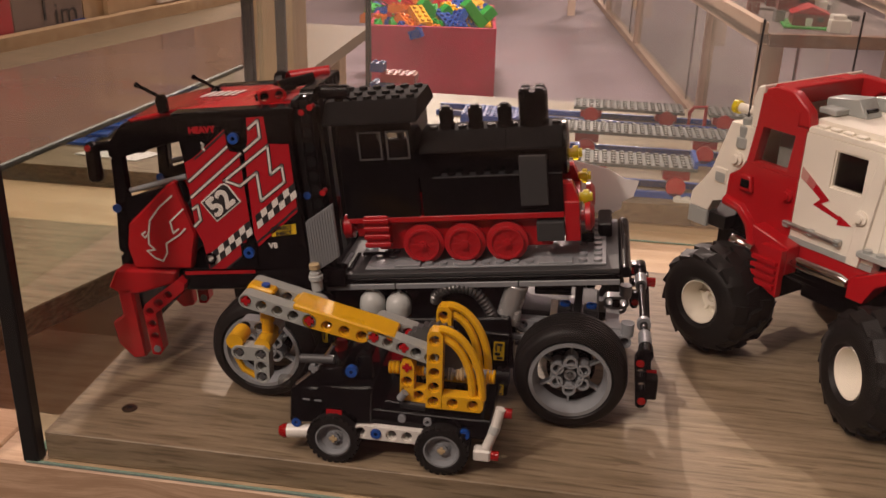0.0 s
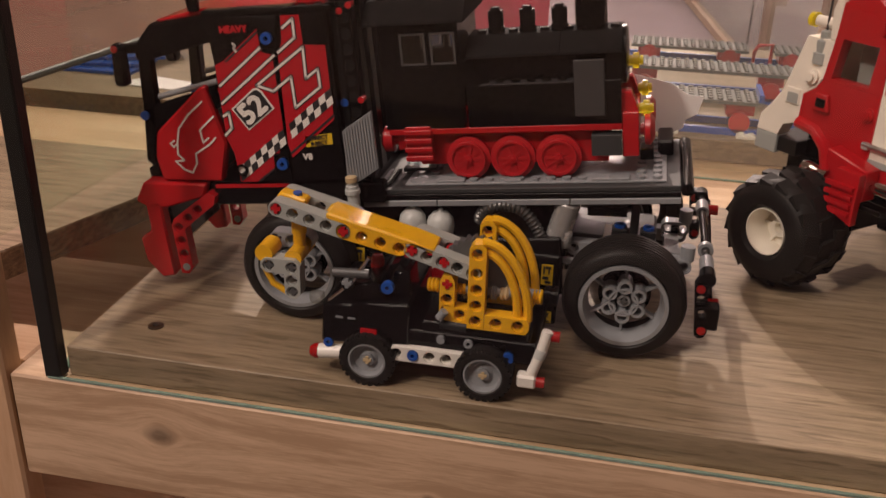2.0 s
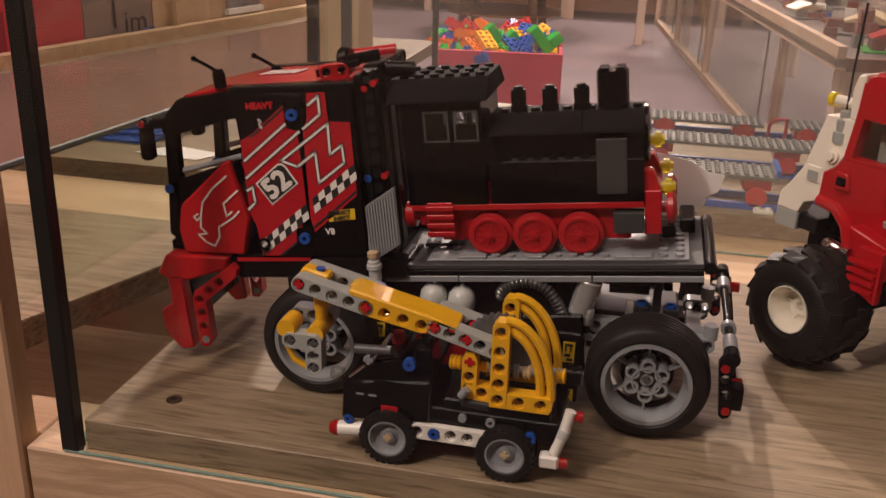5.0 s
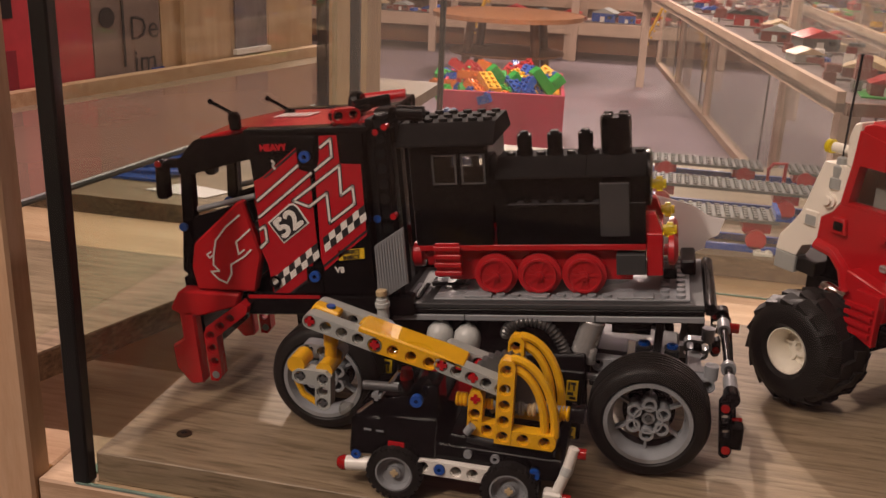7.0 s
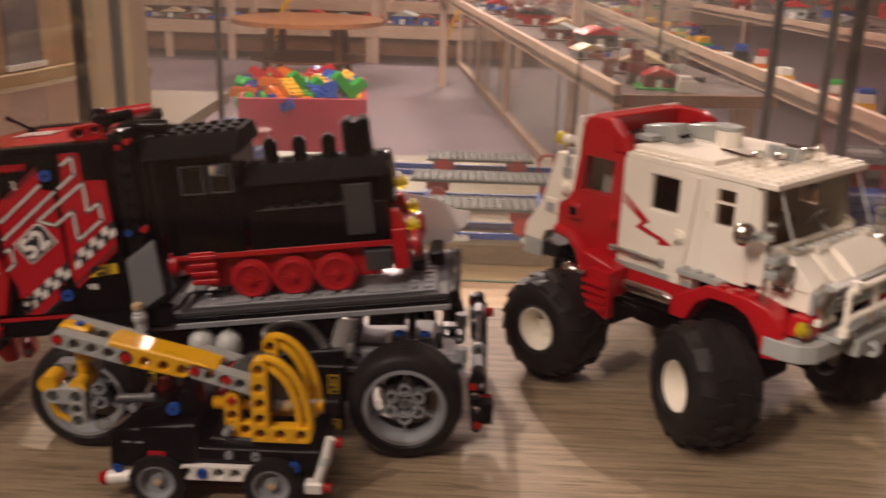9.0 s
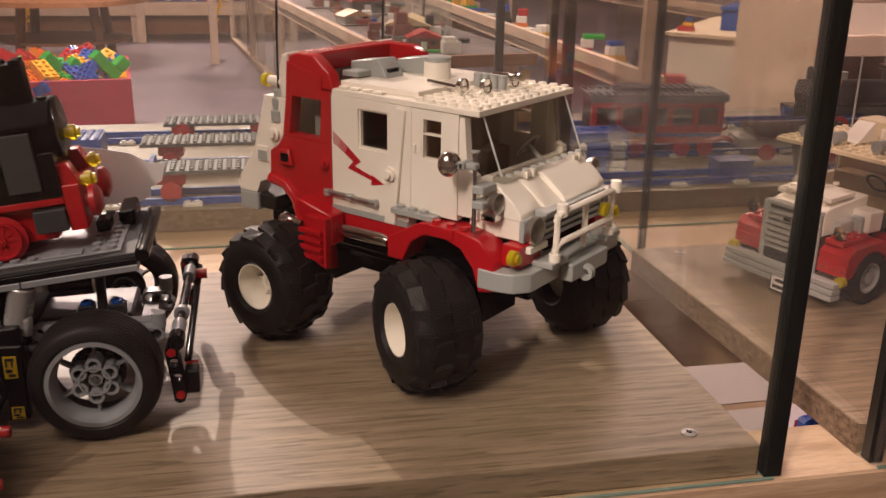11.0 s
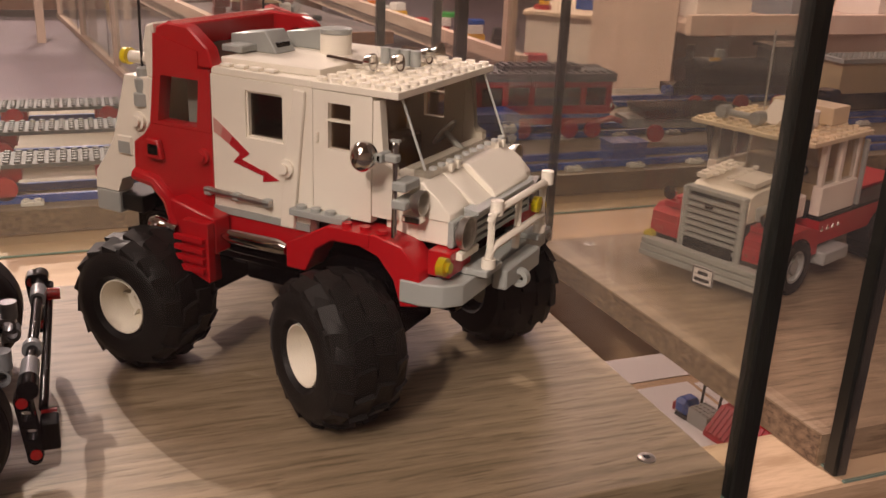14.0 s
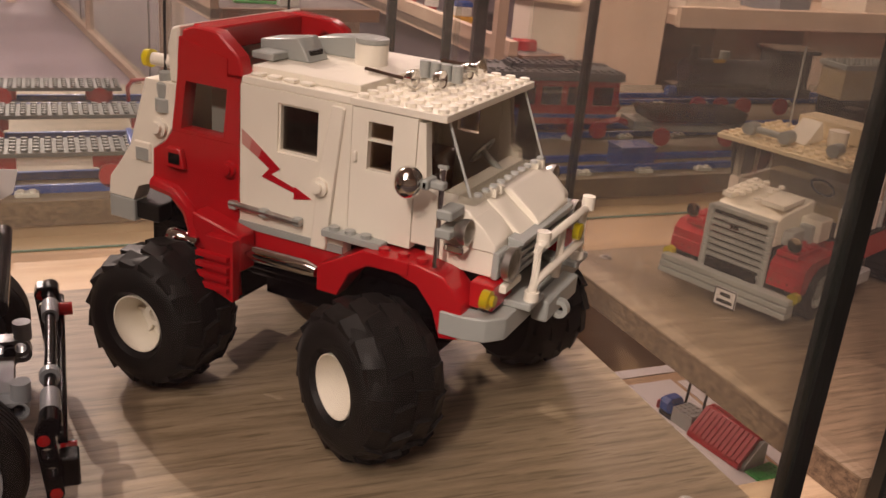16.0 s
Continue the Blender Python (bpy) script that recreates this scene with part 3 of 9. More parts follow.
def six_hole_hub(w, rim_r, depth):
    bm = bmesh.new()
    for k in range(6):
        a = k * math.pi / 3 + math.pi / 6
        c, s = math.cos(a), math.sin(a)
        lathe(bm, [(0.0023, depth - 0.003), (0.0037, depth - 0.003), (0.0037, depth + 0.006), (0.0023, depth + 0.006)], (0.0082 * c, 0, 0.0082 * s), (0, 1, 0), 16, True)
        sp = bx(bmesh.new(), 0.0112, rim_r * 0.87, depth + 0.001, depth + 0.005, -0.0006, 0.0006)
        turned(sp, Matrix.Rotation(-a, 4, "Y"))
        me = bpy.data.meshes.new("spoke")
        sp.to_mesh(me)
        sp.free()
        bm.from_mesh(me)
        bpy.data.meshes.remove(me)
    lathe(bm, [(0.0019, depth - 0.001), (0.0034, depth - 0.001), (0.0034, depth + 0.006), (0.0019, depth + 0.006)], (0, 0, 0), (0, 1, 0), 16, True)
    part("hub", bm, GREY, w, "hub with six round holes")
    part("axle_end", cross_axle(0, depth - 0.002, depth + 0.006, 0, 0.0019), MIDGREY, w, "dark axle end")
    part("hub_back", lathe(bmesh.new(), [(0.0, depth + 0.0085), (rim_r * 0.60, depth + 0.0085), (rim_r * 0.60, depth + 0.0095), (0.0, depth + 0.0095)], (0, 0, 0), (0, 1, 0), 32), BLACK, w)


truck = thing("toy_race_truck", "red and black brick-built race truck with racing stickers", "toy truck")

# wheels
w1 = car_wheel(truck, (0.276, 0.0560, 0.0306), 0.0304, 0.026, 0.0222, -1, 6, GREY, 1)
six_hole_hub(w1, 0.0222, 0.0075)
w2 = car_wheel(truck, (0.276, 0.2000, 0.0306), 0.0304, 0.026, 0.0210, 1, 6, GREY, 1)
six_hole_hub(w2, 0.0210, 0.0075)
w3 = car_wheel(truck, (0.1055, 0.0545, 0.0300), 0.0298, 0.024, 0.0220, -1, 6, GREY, 1)
six_hole_hub(w3, 0.0220, 0.0075)
w4 = car_wheel(truck, (0.1055, 0.1990, 0.0300), 0.0298, 0.024, 0.0220, 1, 6, GREY, 1)
part("front_axle", pipe((0.1055, 0.072, 0.0300), (0.1055, 0.182, 0.0300), 0.0028), DKGREY, truck)
part("rear_axle", pipe((0.276, 0.078, 0.0306), (0.276, 0.180, 0.0306), 0.0028), DKGREY, truck)

# cab shell: side panels, roof, back wall, front
part("door_panel", prism(bmesh.new(), [(0.0690, 0.0832), (0.0962, 0.0832), (0.1030, 0.1700), (0.0655, 0.1707)], "y", NEAR, NEAR + 0.004), BLACK, truck, "black door panel", m=TILT, bevel=0.0007)
part("door_panel", prism(bmesh.new(), [(0.0972, 0.0832), (0.1290, 0.0835), (0.1285, 0.1550), (0.1290, 0.1700), (0.1040, 0.1700)], "y", NEAR, NEAR + 0.004), BLACK, truck, "black door panel", m=TILT, bevel=0.0007)
part("door_panel", prism(bmesh.new(), [(0.0690, 0.0832), (0.1415, 0.0835), (0.1310, 0.1700), (0.0655, 0.1707)], "y", FAR - 0.004, FAR), BLACK, truck, "black door panel", m=TILT, bevel=0.0007)
part("back_wall", box(0.1295, 0.1333, NEAR + 0.006, FAR - 0.006, 0.080, 0.176), SOOT, truck, m=TILT, bevel=0.0006)
for k in range(4):
    part("back_pillar", box(0.1335, 0.1402, 0.082 + 0.0155 * k, 0.0895 + 0.0155 * k, 0.080, 0.1755), SOOT, truck, m=TILT, bevel=0.0006)
part("cab_floor", box(0.030, 0.1400, NEAR + 0.004, FAR - 0.004, 0.072, 0.0828), BLACK, truck, m=TILT, bevel=0.0006)
part("dashboard", box(0.034, 0.050, NEAR + 0.01, FAR - 0.01, 0.083, 0.112), DKGREY, truck, m=TILT, bevel=0.001)
for s, y in ((-1, NEAR + 0.006), (1, FAR - 0.012)):
    part("fender", prism(bmesh.new(), [(0.0240, 0.0852), (0.0591, 0.0838), (0.0655, 0.1050), (0.0584, 0.1362), (0.0550, 0.1350), (0.0262, 0.1120), (0.0225, 0.0980)], "y", y - 0.006, y), RED, truck, "red front side fairing with a white line drawing", m=TILT, bevel=0.0012)
    pil = bmesh.new()
    prism(pil, [(0.0150, 0.0955), (0.0216, 0.0895), (0.0262, 0.1150), (0.0290, 0.1510), (0.0225, 0.1500), (0.0190, 0.1200)], "y", y - 0.003, y + 0.0045)
    part("window_pillar", pil, BLACK, truck, m=TILT, bevel=0.0010)
    part("window_header", prism(bmesh.new(), [(0.0215, 0.1500), (0.0300, 0.1502), (0.0650, 0.1575), (0.0650, 0.1690), (0.0420, 0.1690), (0.0285, 0.1640), (0.0220, 0.1570)], "y", y - 0.003, y + 0.006), BLACK, truck, m=TILT, bevel=0.0010)
    part("mirror_arm", box(0.0130, 0.0225, y - 0.003, y + 0.003, 0.1540, 0.1585), BLACK, truck, m=TILT, bevel=0.0008)
    part("mirror", prism(bmesh.new(), [(0.0092, 0.1400), (0.0105, 0.1378), (0.0160, 0.1378), (0.0172, 0.1570), (0.0155, 0.1600), (0.0118, 0.1600)], "y", y - 0.008, y - 0.001), BLACK, truck, "black door mirror", m=TILT, bevel=0.001)
    part("mirror_pin", pipe((0.0138, y - 0.0088, 0.1575), (0.0138, y - 0.001, 0.1575), 0.0018), RED, truck, m=TILT)
    part("pillar_pin", pipe((0.0205, y - 0.0044, 0.1210), (0.0205, y + 0.004, 0.1210), 0.0024), BLUE, truck, "blue connector pin", m=TILT)
    part("sill_bar", pipe((0.0290, y, 0.1300), (0.0640, y, 0.1370), 0.0016), GREY, truck, m=TILT)
    part("sill_beam", box(0.0220, 0.0640, y - 0.003, y + 0.003, 0.1170, 0.1290), BLACK, truck, m=TILT @ Matrix.Translation((0.04, 0, 0.12)) @ Matrix.Rotation(-0.25, 4, "Y") @ Matrix.Translation((-0.04, 0, -0.12)), bevel=0.001)
part("windscreen_beam", sweep(bmesh.new(), [(0.0180, NEAR + 0.006, 0.098), (0.0170, 0.125, 0.098), (0.0180, FAR - 0.012, 0.098)], 0.0036, 8), BLACK, truck, m=TILT)
roof = part("roof", prism(bmesh.new(), [(0.0420, 0.1660), (0.1330, 0.1700), (0.1330, 0.1730), (0.0600, 0.1735), (0.0330, 0.1690)], "y", NEAR + 0.010, FAR - 0.010), RED, truck, "glossy red cab roof", m=TILT, bevel=0.0008)
for k in range(5):
    part("roof_stripe", prism(bmesh.new(), [(0.0660 + 0.0045 * k, 0.112), (0.0685 + 0.0045 * k, 0.112), (0.0720 + 0.0045 * k, 0.124), (0.0695 + 0.0045 * k, 0.124)], "z", 0.1738, 0.1741), WHITEINK, roof, "white printed stripe")
part("roof_label", box(0.098, 0.106, 0.118, 0.126, 0.1736, 0.1740), YELLOWINK, roof, "yellow sticker")
part("roof_frame", box(0.0640, 0.1320, NEAR, NEAR + 0.0095, 0.1702, 0.1738), BLACK, truck, m=TILT, bevel=0.0008)
part("roof_frame", box(0.0640, 0.1320, FAR - 0.0095, FAR, 0.1702, 0.1738), BLACK, truck, m=TILT, bevel=0.0008)
part("sun_visor", prism(bmesh.new(), [(0.0240, 0.1600), (0.0330, 0.1685), (0.0660, 0.1715), (0.0660, 0.1690), (0.0400, 0.1630)], "y", NEAR + 0.004, FAR - 0.004), BLACK, truck, m=TILT, bevel=0.0008)
for y, x, z in ((NEAR + 0.010, 0.0560, 0.1725), (0.130, 0.0690, 0.1665)):
    bm = lathe(bmesh.new(), [(0.0030, 0.0), (0.0034, 0.004), (0.0034, 0.007), (0.0022, 0.0095)], (x, y, z), (0, 0, 1), 16)
    lv = part("lever_base", bm, BLACK, truck, m=TILT)
    rod = bmesh.new()
    sweep(rod, [(x, y, z + 0.008), (x - 0.008, y + 0.001, z + 0.0125), (x - 0.0125, y + 0.001, z + 0.0150)], 0.0010, 8)
    bmesh.ops.create_uvsphere(rod, u_segments=10, v_segments=8, radius=0.0016, matrix=Matrix.Translation((x - 0.0130, y + 0.001, z + 0.0153)))
    part("lever", rod, BLACK, lv)
# gear and red linkages on the back of the roof
part("roof_gear", lathe(bmesh.new(), [(0.0, 0.0), (0.0062, 0.0), (0.0072, 0.0015), (0.0072, 0.0050), (0.0062, 0.0065), (0.0, 0.0065)], (0.1130, 0.112, 0.1790), (1, 0, 0), 16), BLACK, truck, m=TILT, smooth=20)
part("linkage", turned(liftarm(2), Matrix.Translation((0.1120, 0.0905, 0.1768)) @ Matrix.Rotation(0.5, 4, "Z")), RED, truck, "red beam", m=TILT)
part("linkage", pipe((0.1150, 0.1290, 0.1790), (0.1380, 0.1330, 0.1800), 0.0036), RED, truck, "red tube", m=TILT)
part("linkage_rod", pipe((0.1080, 0.0880, 0.1765), (0.1270, 0.1000, 0.1795), 0.0020), BLACK, truck, m=TILT)
part("linkage_rod", pipe((0.1180, 0.1000, 0.1800), (0.1350, 0.1100, 0.1815), 0.0030), BLACK, truck, m=TILT)
for px, pz in ((0.1395, 0.1715), (0.1345, 0.1690), (0.1400, 0.1242)):
    part("frame_pin", pipe((px, 0.0808, pz), (px, 0.0860, pz), 0.0017), RED, truck, "red connector pin", m=TILT)
part("frame_pin", pipe((0.1312, 0.0805, 0.1232), (0.1312, 0.0860, 0.1232), 0.0021), BLUE, truck, "blue connector pin", m=TILT)
tower = part("tower_beam", turned(liftarm(12), Matrix.Translation((0.1360, 0.0850, 0.0860)) @ Matrix.Rotation(-math.pi / 2, 4, "Y")), BLACK, truck, "black beam with holes", m=TILT)
again(tower, truck, TILT @ Matrix.Translation((0.0, 0.052, 0)))
part("tower_cross", turned(liftarm(7), Matrix.Translation((0.1370, 0.0900, 0.1760)) @ Matrix.Rotation(math.pi / 2, 4, "Z")), BLACK, truck, "black beam with holes", m=TILT)
part("tower_tube", pipe((0.1420, 0.100, 0.1755), (0.1560, 0.100, 0.1745), 0.0040), BLACK, truck, m=TILT)
part("cab_back_tower", box(0.1335, 0.1400, NEAR + 0.016, FAR - 0.012, 0.0700, 0.1700), BLACK, truck, m=TILT, bevel=0.001)

# stickers on the doors
STK = NEAR - 0.0002


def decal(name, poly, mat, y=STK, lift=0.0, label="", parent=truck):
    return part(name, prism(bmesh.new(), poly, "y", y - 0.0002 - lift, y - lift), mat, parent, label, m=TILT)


def bold(bm, grow):
    """Lettering set upright on a side, its strokes thickened by doubling it a little to each side."""
    me = bpy.data.meshes.new("word")
    bm.to_mesh(me)
    for k, (dx, dy) in enumerate(((grow, 0), (-grow, 0), (0, grow), (0, -grow))):
        n = len(bm.verts)
        bm.from_mesh(me)
        bm.verts.ensure_lookup_table()
        bmesh.ops.translate(bm, vec=(dx, dy, 0.00003 * (k + 1)), verts=bm.verts[n:])
    bpy.data.meshes.remove(me)
    return turned(bm, Matrix.Rotation(math.pi / 2, 4, "X"))


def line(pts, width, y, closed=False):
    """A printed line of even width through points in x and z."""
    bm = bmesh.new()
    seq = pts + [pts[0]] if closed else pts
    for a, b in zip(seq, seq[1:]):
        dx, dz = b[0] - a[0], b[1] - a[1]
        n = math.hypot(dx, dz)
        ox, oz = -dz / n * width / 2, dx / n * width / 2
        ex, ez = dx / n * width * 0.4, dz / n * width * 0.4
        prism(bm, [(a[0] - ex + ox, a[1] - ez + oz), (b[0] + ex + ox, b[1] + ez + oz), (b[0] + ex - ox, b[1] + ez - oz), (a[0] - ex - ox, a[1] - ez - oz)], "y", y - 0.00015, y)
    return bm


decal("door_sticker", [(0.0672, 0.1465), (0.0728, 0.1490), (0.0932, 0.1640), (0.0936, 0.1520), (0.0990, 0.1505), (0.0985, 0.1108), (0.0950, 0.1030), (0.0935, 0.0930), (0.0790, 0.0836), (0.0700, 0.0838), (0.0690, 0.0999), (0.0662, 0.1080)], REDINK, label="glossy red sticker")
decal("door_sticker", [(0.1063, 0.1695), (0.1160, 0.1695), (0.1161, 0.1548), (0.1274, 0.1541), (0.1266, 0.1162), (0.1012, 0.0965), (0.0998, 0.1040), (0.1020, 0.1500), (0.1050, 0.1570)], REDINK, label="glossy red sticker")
w = 0.0012
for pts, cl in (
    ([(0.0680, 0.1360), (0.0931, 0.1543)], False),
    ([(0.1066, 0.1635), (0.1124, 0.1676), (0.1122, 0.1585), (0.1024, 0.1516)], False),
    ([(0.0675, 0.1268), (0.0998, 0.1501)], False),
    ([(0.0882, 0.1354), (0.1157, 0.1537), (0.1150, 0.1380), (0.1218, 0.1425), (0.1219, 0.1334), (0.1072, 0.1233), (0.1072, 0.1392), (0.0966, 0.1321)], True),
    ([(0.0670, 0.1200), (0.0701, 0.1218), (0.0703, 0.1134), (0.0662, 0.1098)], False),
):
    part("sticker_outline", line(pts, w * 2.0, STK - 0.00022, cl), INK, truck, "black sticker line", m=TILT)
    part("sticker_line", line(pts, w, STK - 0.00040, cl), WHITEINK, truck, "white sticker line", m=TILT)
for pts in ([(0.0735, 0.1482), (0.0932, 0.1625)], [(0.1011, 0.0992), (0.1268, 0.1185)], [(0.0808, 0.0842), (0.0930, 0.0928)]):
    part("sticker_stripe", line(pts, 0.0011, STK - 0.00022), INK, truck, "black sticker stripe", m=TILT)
# chequered band
CHQ, CHW = Vector((0.00357, 0.00256)), Vector((0.00028, -0.00395))
for i in range(16):
    for j in range(2):
        p0 = Vector((0.0700, 0.0918)) + CHQ * i + CHW * j
        if 0.0955 < p0.x < 0.0990 and j == 1 or 0.0978 < p0.x < 0.1000:
            continue
        quad = [tuple(p0), tuple(p0 + CHQ), tuple(p0 + CHQ + CHW), tuple(p0 + CHW)]
        decal("chequer", quad, INK if (i + j) % 2 else WHITEINK, lift=0.0003)
SLANT = TILT @ Matrix.Translation((0.0838, STK - 0.0008, 0.1229)) @ Matrix.Rotation(-radians(35), 4, "Y") @ Matrix.Diagonal((1.12, 1, 1.05, 1))
decal("number_field", [(0.0721, 0.1237), (0.0855, 0.1338), (0.0880, 0.1342), (0.0902, 0.1326), (0.0957, 0.1232), (0.0797, 0.1119)], WHITEINK, lift=0.0003)
decal("number_field", [(0.0732, 0.1235), (0.0858, 0.1329), (0.0877, 0.1332), (0.0895, 0.1319), (0.0945, 0.1233), (0.0799, 0.1130)], INK, lift=0.00055)
part("race_number", bold(text_bm("52", 0.0140), 0.00060), WHITEINK, truck, "white race number 52", m=SLANT)
part("lettering", bold(text_bm("HEAVY", 0.0048), 0.00040), REDINK, truck, "red lettering", m=TILT @ Matrix.Translation((0.0805, STK - 0.0003, 0.1640)))
part("lettering", bold(text_bm("V8", 0.0046), 0.0002), WHITEINK, truck, "white lettering", m=TILT @ Matrix.Translation((0.1097, STK - 0.0003, 0.0969)))
decal("label", [(0.1097, 0.1021), (0.1242, 0.1034), (0.1244, 0.1092), (0.1098, 0.1078)], YELLOWINK, label="yellow label")
for row, word in ((0.1071, "DIRECT"), (0.1041, "INJECT")):
    part("lettering", bold(text_bm(word, 0.0030), 0.0001), INK, truck, "black lettering", m=TILT @ Matrix.Translation((0.1170, STK - 0.0005, row)) @ Matrix.Rotation(-radians(5), 4, "Y"))
part("emblem", line([(0.0790, 0.1570), (0.0800, 0.1560), (0.0790, 0.1545), (0.0800, 0.1530)], 0.0012, STK - 0.0003), WHITEINK, truck, m=TILT)
part("fairing_drawing", line([(0.0560, 0.1280), (0.0470, 0.1215), (0.0400, 0.1140), (0.0375, 0.1060), (0.0350, 0.1040), (0.0335, 0.1060), (0.0360, 0.1075)], 0.0010, STK - 0.0003), WHITEINK, truck, "white animal outline", m=TILT)
part("fairing_drawing", line([(0.0375, 0.1060), (0.0365, 0.1000), (0.0395, 0.0965), (0.0345, 0.0960), (0.0385, 0.0915), (0.0430, 0.0895), (0.0465, 0.0945), (0.0470, 0.1000), (0.0560, 0.1050), (0.0600, 0.1085)], 0.0010, STK - 0.0003), WHITEINK, truck, "white animal outline", m=TILT)
part("fairing_drawing", line([(0.0610, 0.1200), (0.0520, 0.1130), (0.0525, 0.1060), (0.0560, 0.1085)], 0.0010, STK - 0.0003), WHITEINK, truck, "white animal outline", m=TILT)
for px, pz in ((0.0982, 0.1592), (0.0960, 0.0940)):
    part("pin_plate", prism(bmesh.new(), [(px - 0.0050, pz - 0.0055), (px + 0.0045, pz - 0.0055), (px + 0.0060, pz + 0.0100), (px - 0.0050, pz + 0.0100)] if pz > 0.12 else [(px - 0.0060, pz - 0.0100), (px + 0.0040, pz - 0.0100), (px + 0.0040, pz + 0.0060), (px - 0.0050, pz + 0.0050)], "y", NEAR - 0.0016, NEAR), BLACK, truck, m=TILT, bevel=0.0008)
    bm = lathe(bmesh.new(), [(0.0012, 0.0), (0.0030, 0.0), (0.0030, 0.0022), (0.0012, 0.0022)], (px, NEAR - 0.0038, pz), (0, 1, 0), 16, True)
    part("panel_pin", bm, BLUE, truck, "blue connector pin", m=TILT)
for px, pz in ((0.1230, 0.1590), (0.0722, 0.0905), (0.1235, 0.0935)):
    part("panel_hole", lathe(bmesh.new(), [(0.0022, 0.0), (0.0034, 0.0), (0.0034, 0.0016), (0.0022, 0.0016)], (px, NEAR - 0.0018, pz), (0, 1, 0), 14, True), BLACK, truck, m=TILT)

# bumper and lower front
part("bumper", prism(bmesh.new(), [(0.0060, 0.0740), (0.0130, 0.0850), (0.0500, 0.0830), (0.0470, 0.0760), (0.0240, 0.0700), (0.0130, 0.0700)], "y", NEAR - 0.002, FAR + 0.002), RED, truck, "red bumper", m=TILT, bevel=0.001)
for y in (NEAR - 0.002, FAR - 0.006):
    part("bumper_corner", prism(bmesh.new(), [(0.0110, 0.0720), (0.0205, 0.0740), (0.0205, 0.0290), (0.0120, 0.0275), (0.0040, 0.0380), (0.0035, 0.0520), (0.0110, 0.0560)], "y", y, y + 0.008), RED, truck, m=TILT, bevel=0.0012)
    ang = drilled(bmesh.new(), [(0.0255, 0.0315), (0.0300, 0.0310), (0.0330, 0.0345), (0.0330, 0.0580), (0.0530, 0.0720), (0.0545, 0.0765), (0.0505, 0.0790), (0.0275, 0.0640), (0.0255, 0.0600)], [(0.0292, 0.0430), (0.0292, 0.0510), (0.0292, 0.0590), (0.0360, 0.0645), (0.0427, 0.0692)], 0.0024, y - 0.0015, y + 0.0055)
    part("angle_beam", ang, RED, truck, "bent red beam with holes", m=TILT)
    part("beam_axle", pipe((0.0292, y - 0.0020, 0.0352), (0.0292, y + 0.005, 0.0352), 0.0022), GREY, truck, m=TILT)
part("front_grille", box(0.0120, 0.0200, NEAR + 0.008, FAR - 0.008, 0.0420, 0.0900), BLACK, truck, m=TILT, bevel=0.001)
part("side_skirt", box(0.0520, 0.1480, NEAR + 0.0015, NEAR + 0.0095, 0.0700, 0.0815), BLACK, truck, m=TILT, bevel=0.001)
part("side_skirt_line", box(0.0540, 0.0960, NEAR + 0.0008, NEAR + 0.0014, 0.0800, 0.0820), RED, truck, m=TILT)
part("side_skirt", box(0.0520, 0.1480, FAR - 0.0095, FAR - 0.0015, 0.0700, 0.0815), BLACK, truck, m=TILT, bevel=0.001)
part("engine_block", box(0.070, 0.150, 0.100, 0.155, 0.030, 0.075), BLACK, truck, m=TILT, bevel=0.001)
part("gearbox", box(0.150, 0.2440, 0.0960, 0.1500, 0.0300, 0.0655), BLACK, truck, bevel=0.0015)
part("rear_gearbox", box(0.2440, 0.2900, 0.1060, 0.1460, 0.0300, 0.0455), DKGREY, truck, bevel=0.0015)
part("side_box", box(0.1330, 0.2380, 0.0760, 0.1700, 0.0180, 0.0500), BLACK, truck, m=TILT, bevel=0.001)
part("side_box_sticker", prism(bmesh.new(), [(0.1600, 0.0050), (0.2000, 0.0090), (0.2000, 0.0400), (0.1600, 0.0370)], "y", 0.0752, 0.0758), REDINK, truck, "red sticker with white lines")
part("side_box_drawing", line([(0.1675, 0.0155), (0.1690, 0.0210), (0.1670, 0.0250), (0.1700, 0.0262), (0.1725, 0.0240), (0.1750, 0.0300), (0.1800, 0.0365)], 0.0007, 0.0750), WHITEINK, truck)
part("lettering", turned(text_bm("V8", 0.0040), Matrix.Rotation(math.pi / 2, 4, "X")), WHITEINK, truck, "white lettering", m=Matrix.Translation((0.1670, 0.0748, 0.0100)))

# grille panel behind the cab and its peg
gp = bmesh.new()
prism(gp, [(0.1300, 0.0800), (0.1475, 0.0905), (0.1475, 0.1210), (0.1318, 0.1115)], "y", 0.0720, 0.0735)
gpo = part("side_grille", gp, GREY, truck, "grey ribbed panel", m=TILT)
for k in range(11):
    u = 0.1312 + 0.0015 * k
    part("rib", box(u, u + 0.0007, 0.0713, 0.0720, 0.0812 + 0.0009 * k, 0.1110 + 0.0009 * k), GREY, gpo)
peg = lathe(bmesh.new(), [(0.0032, 0.0), (0.0032, 0.006), (0.0040, 0.0062), (0.0040, 0.0085), (0.0032, 0.0087), (0.0032, 0.0105), (0.0024, 0.0107), (0.0024, 0.0125)], (0.1330, 0.0700, 0.0720), (0, 0, 1), 18)
part("peg", peg, PALEGREY, truck, m=TILT)
part("peg_cap", lathe(bmesh.new(), [(0.0030, 0.0), (0.0030, 0.0025), (0.0022, 0.0030)], (0.1330, 0.0700, 0.0846), (0, 0, 1), 16), TAN, truck, m=TILT)
part("peg_base", box(0.1290, 0.1370, 0.0660, 0.0740, 0.0600, 0.0720), BLACK, truck, m=TILT, bevel=0.0005)

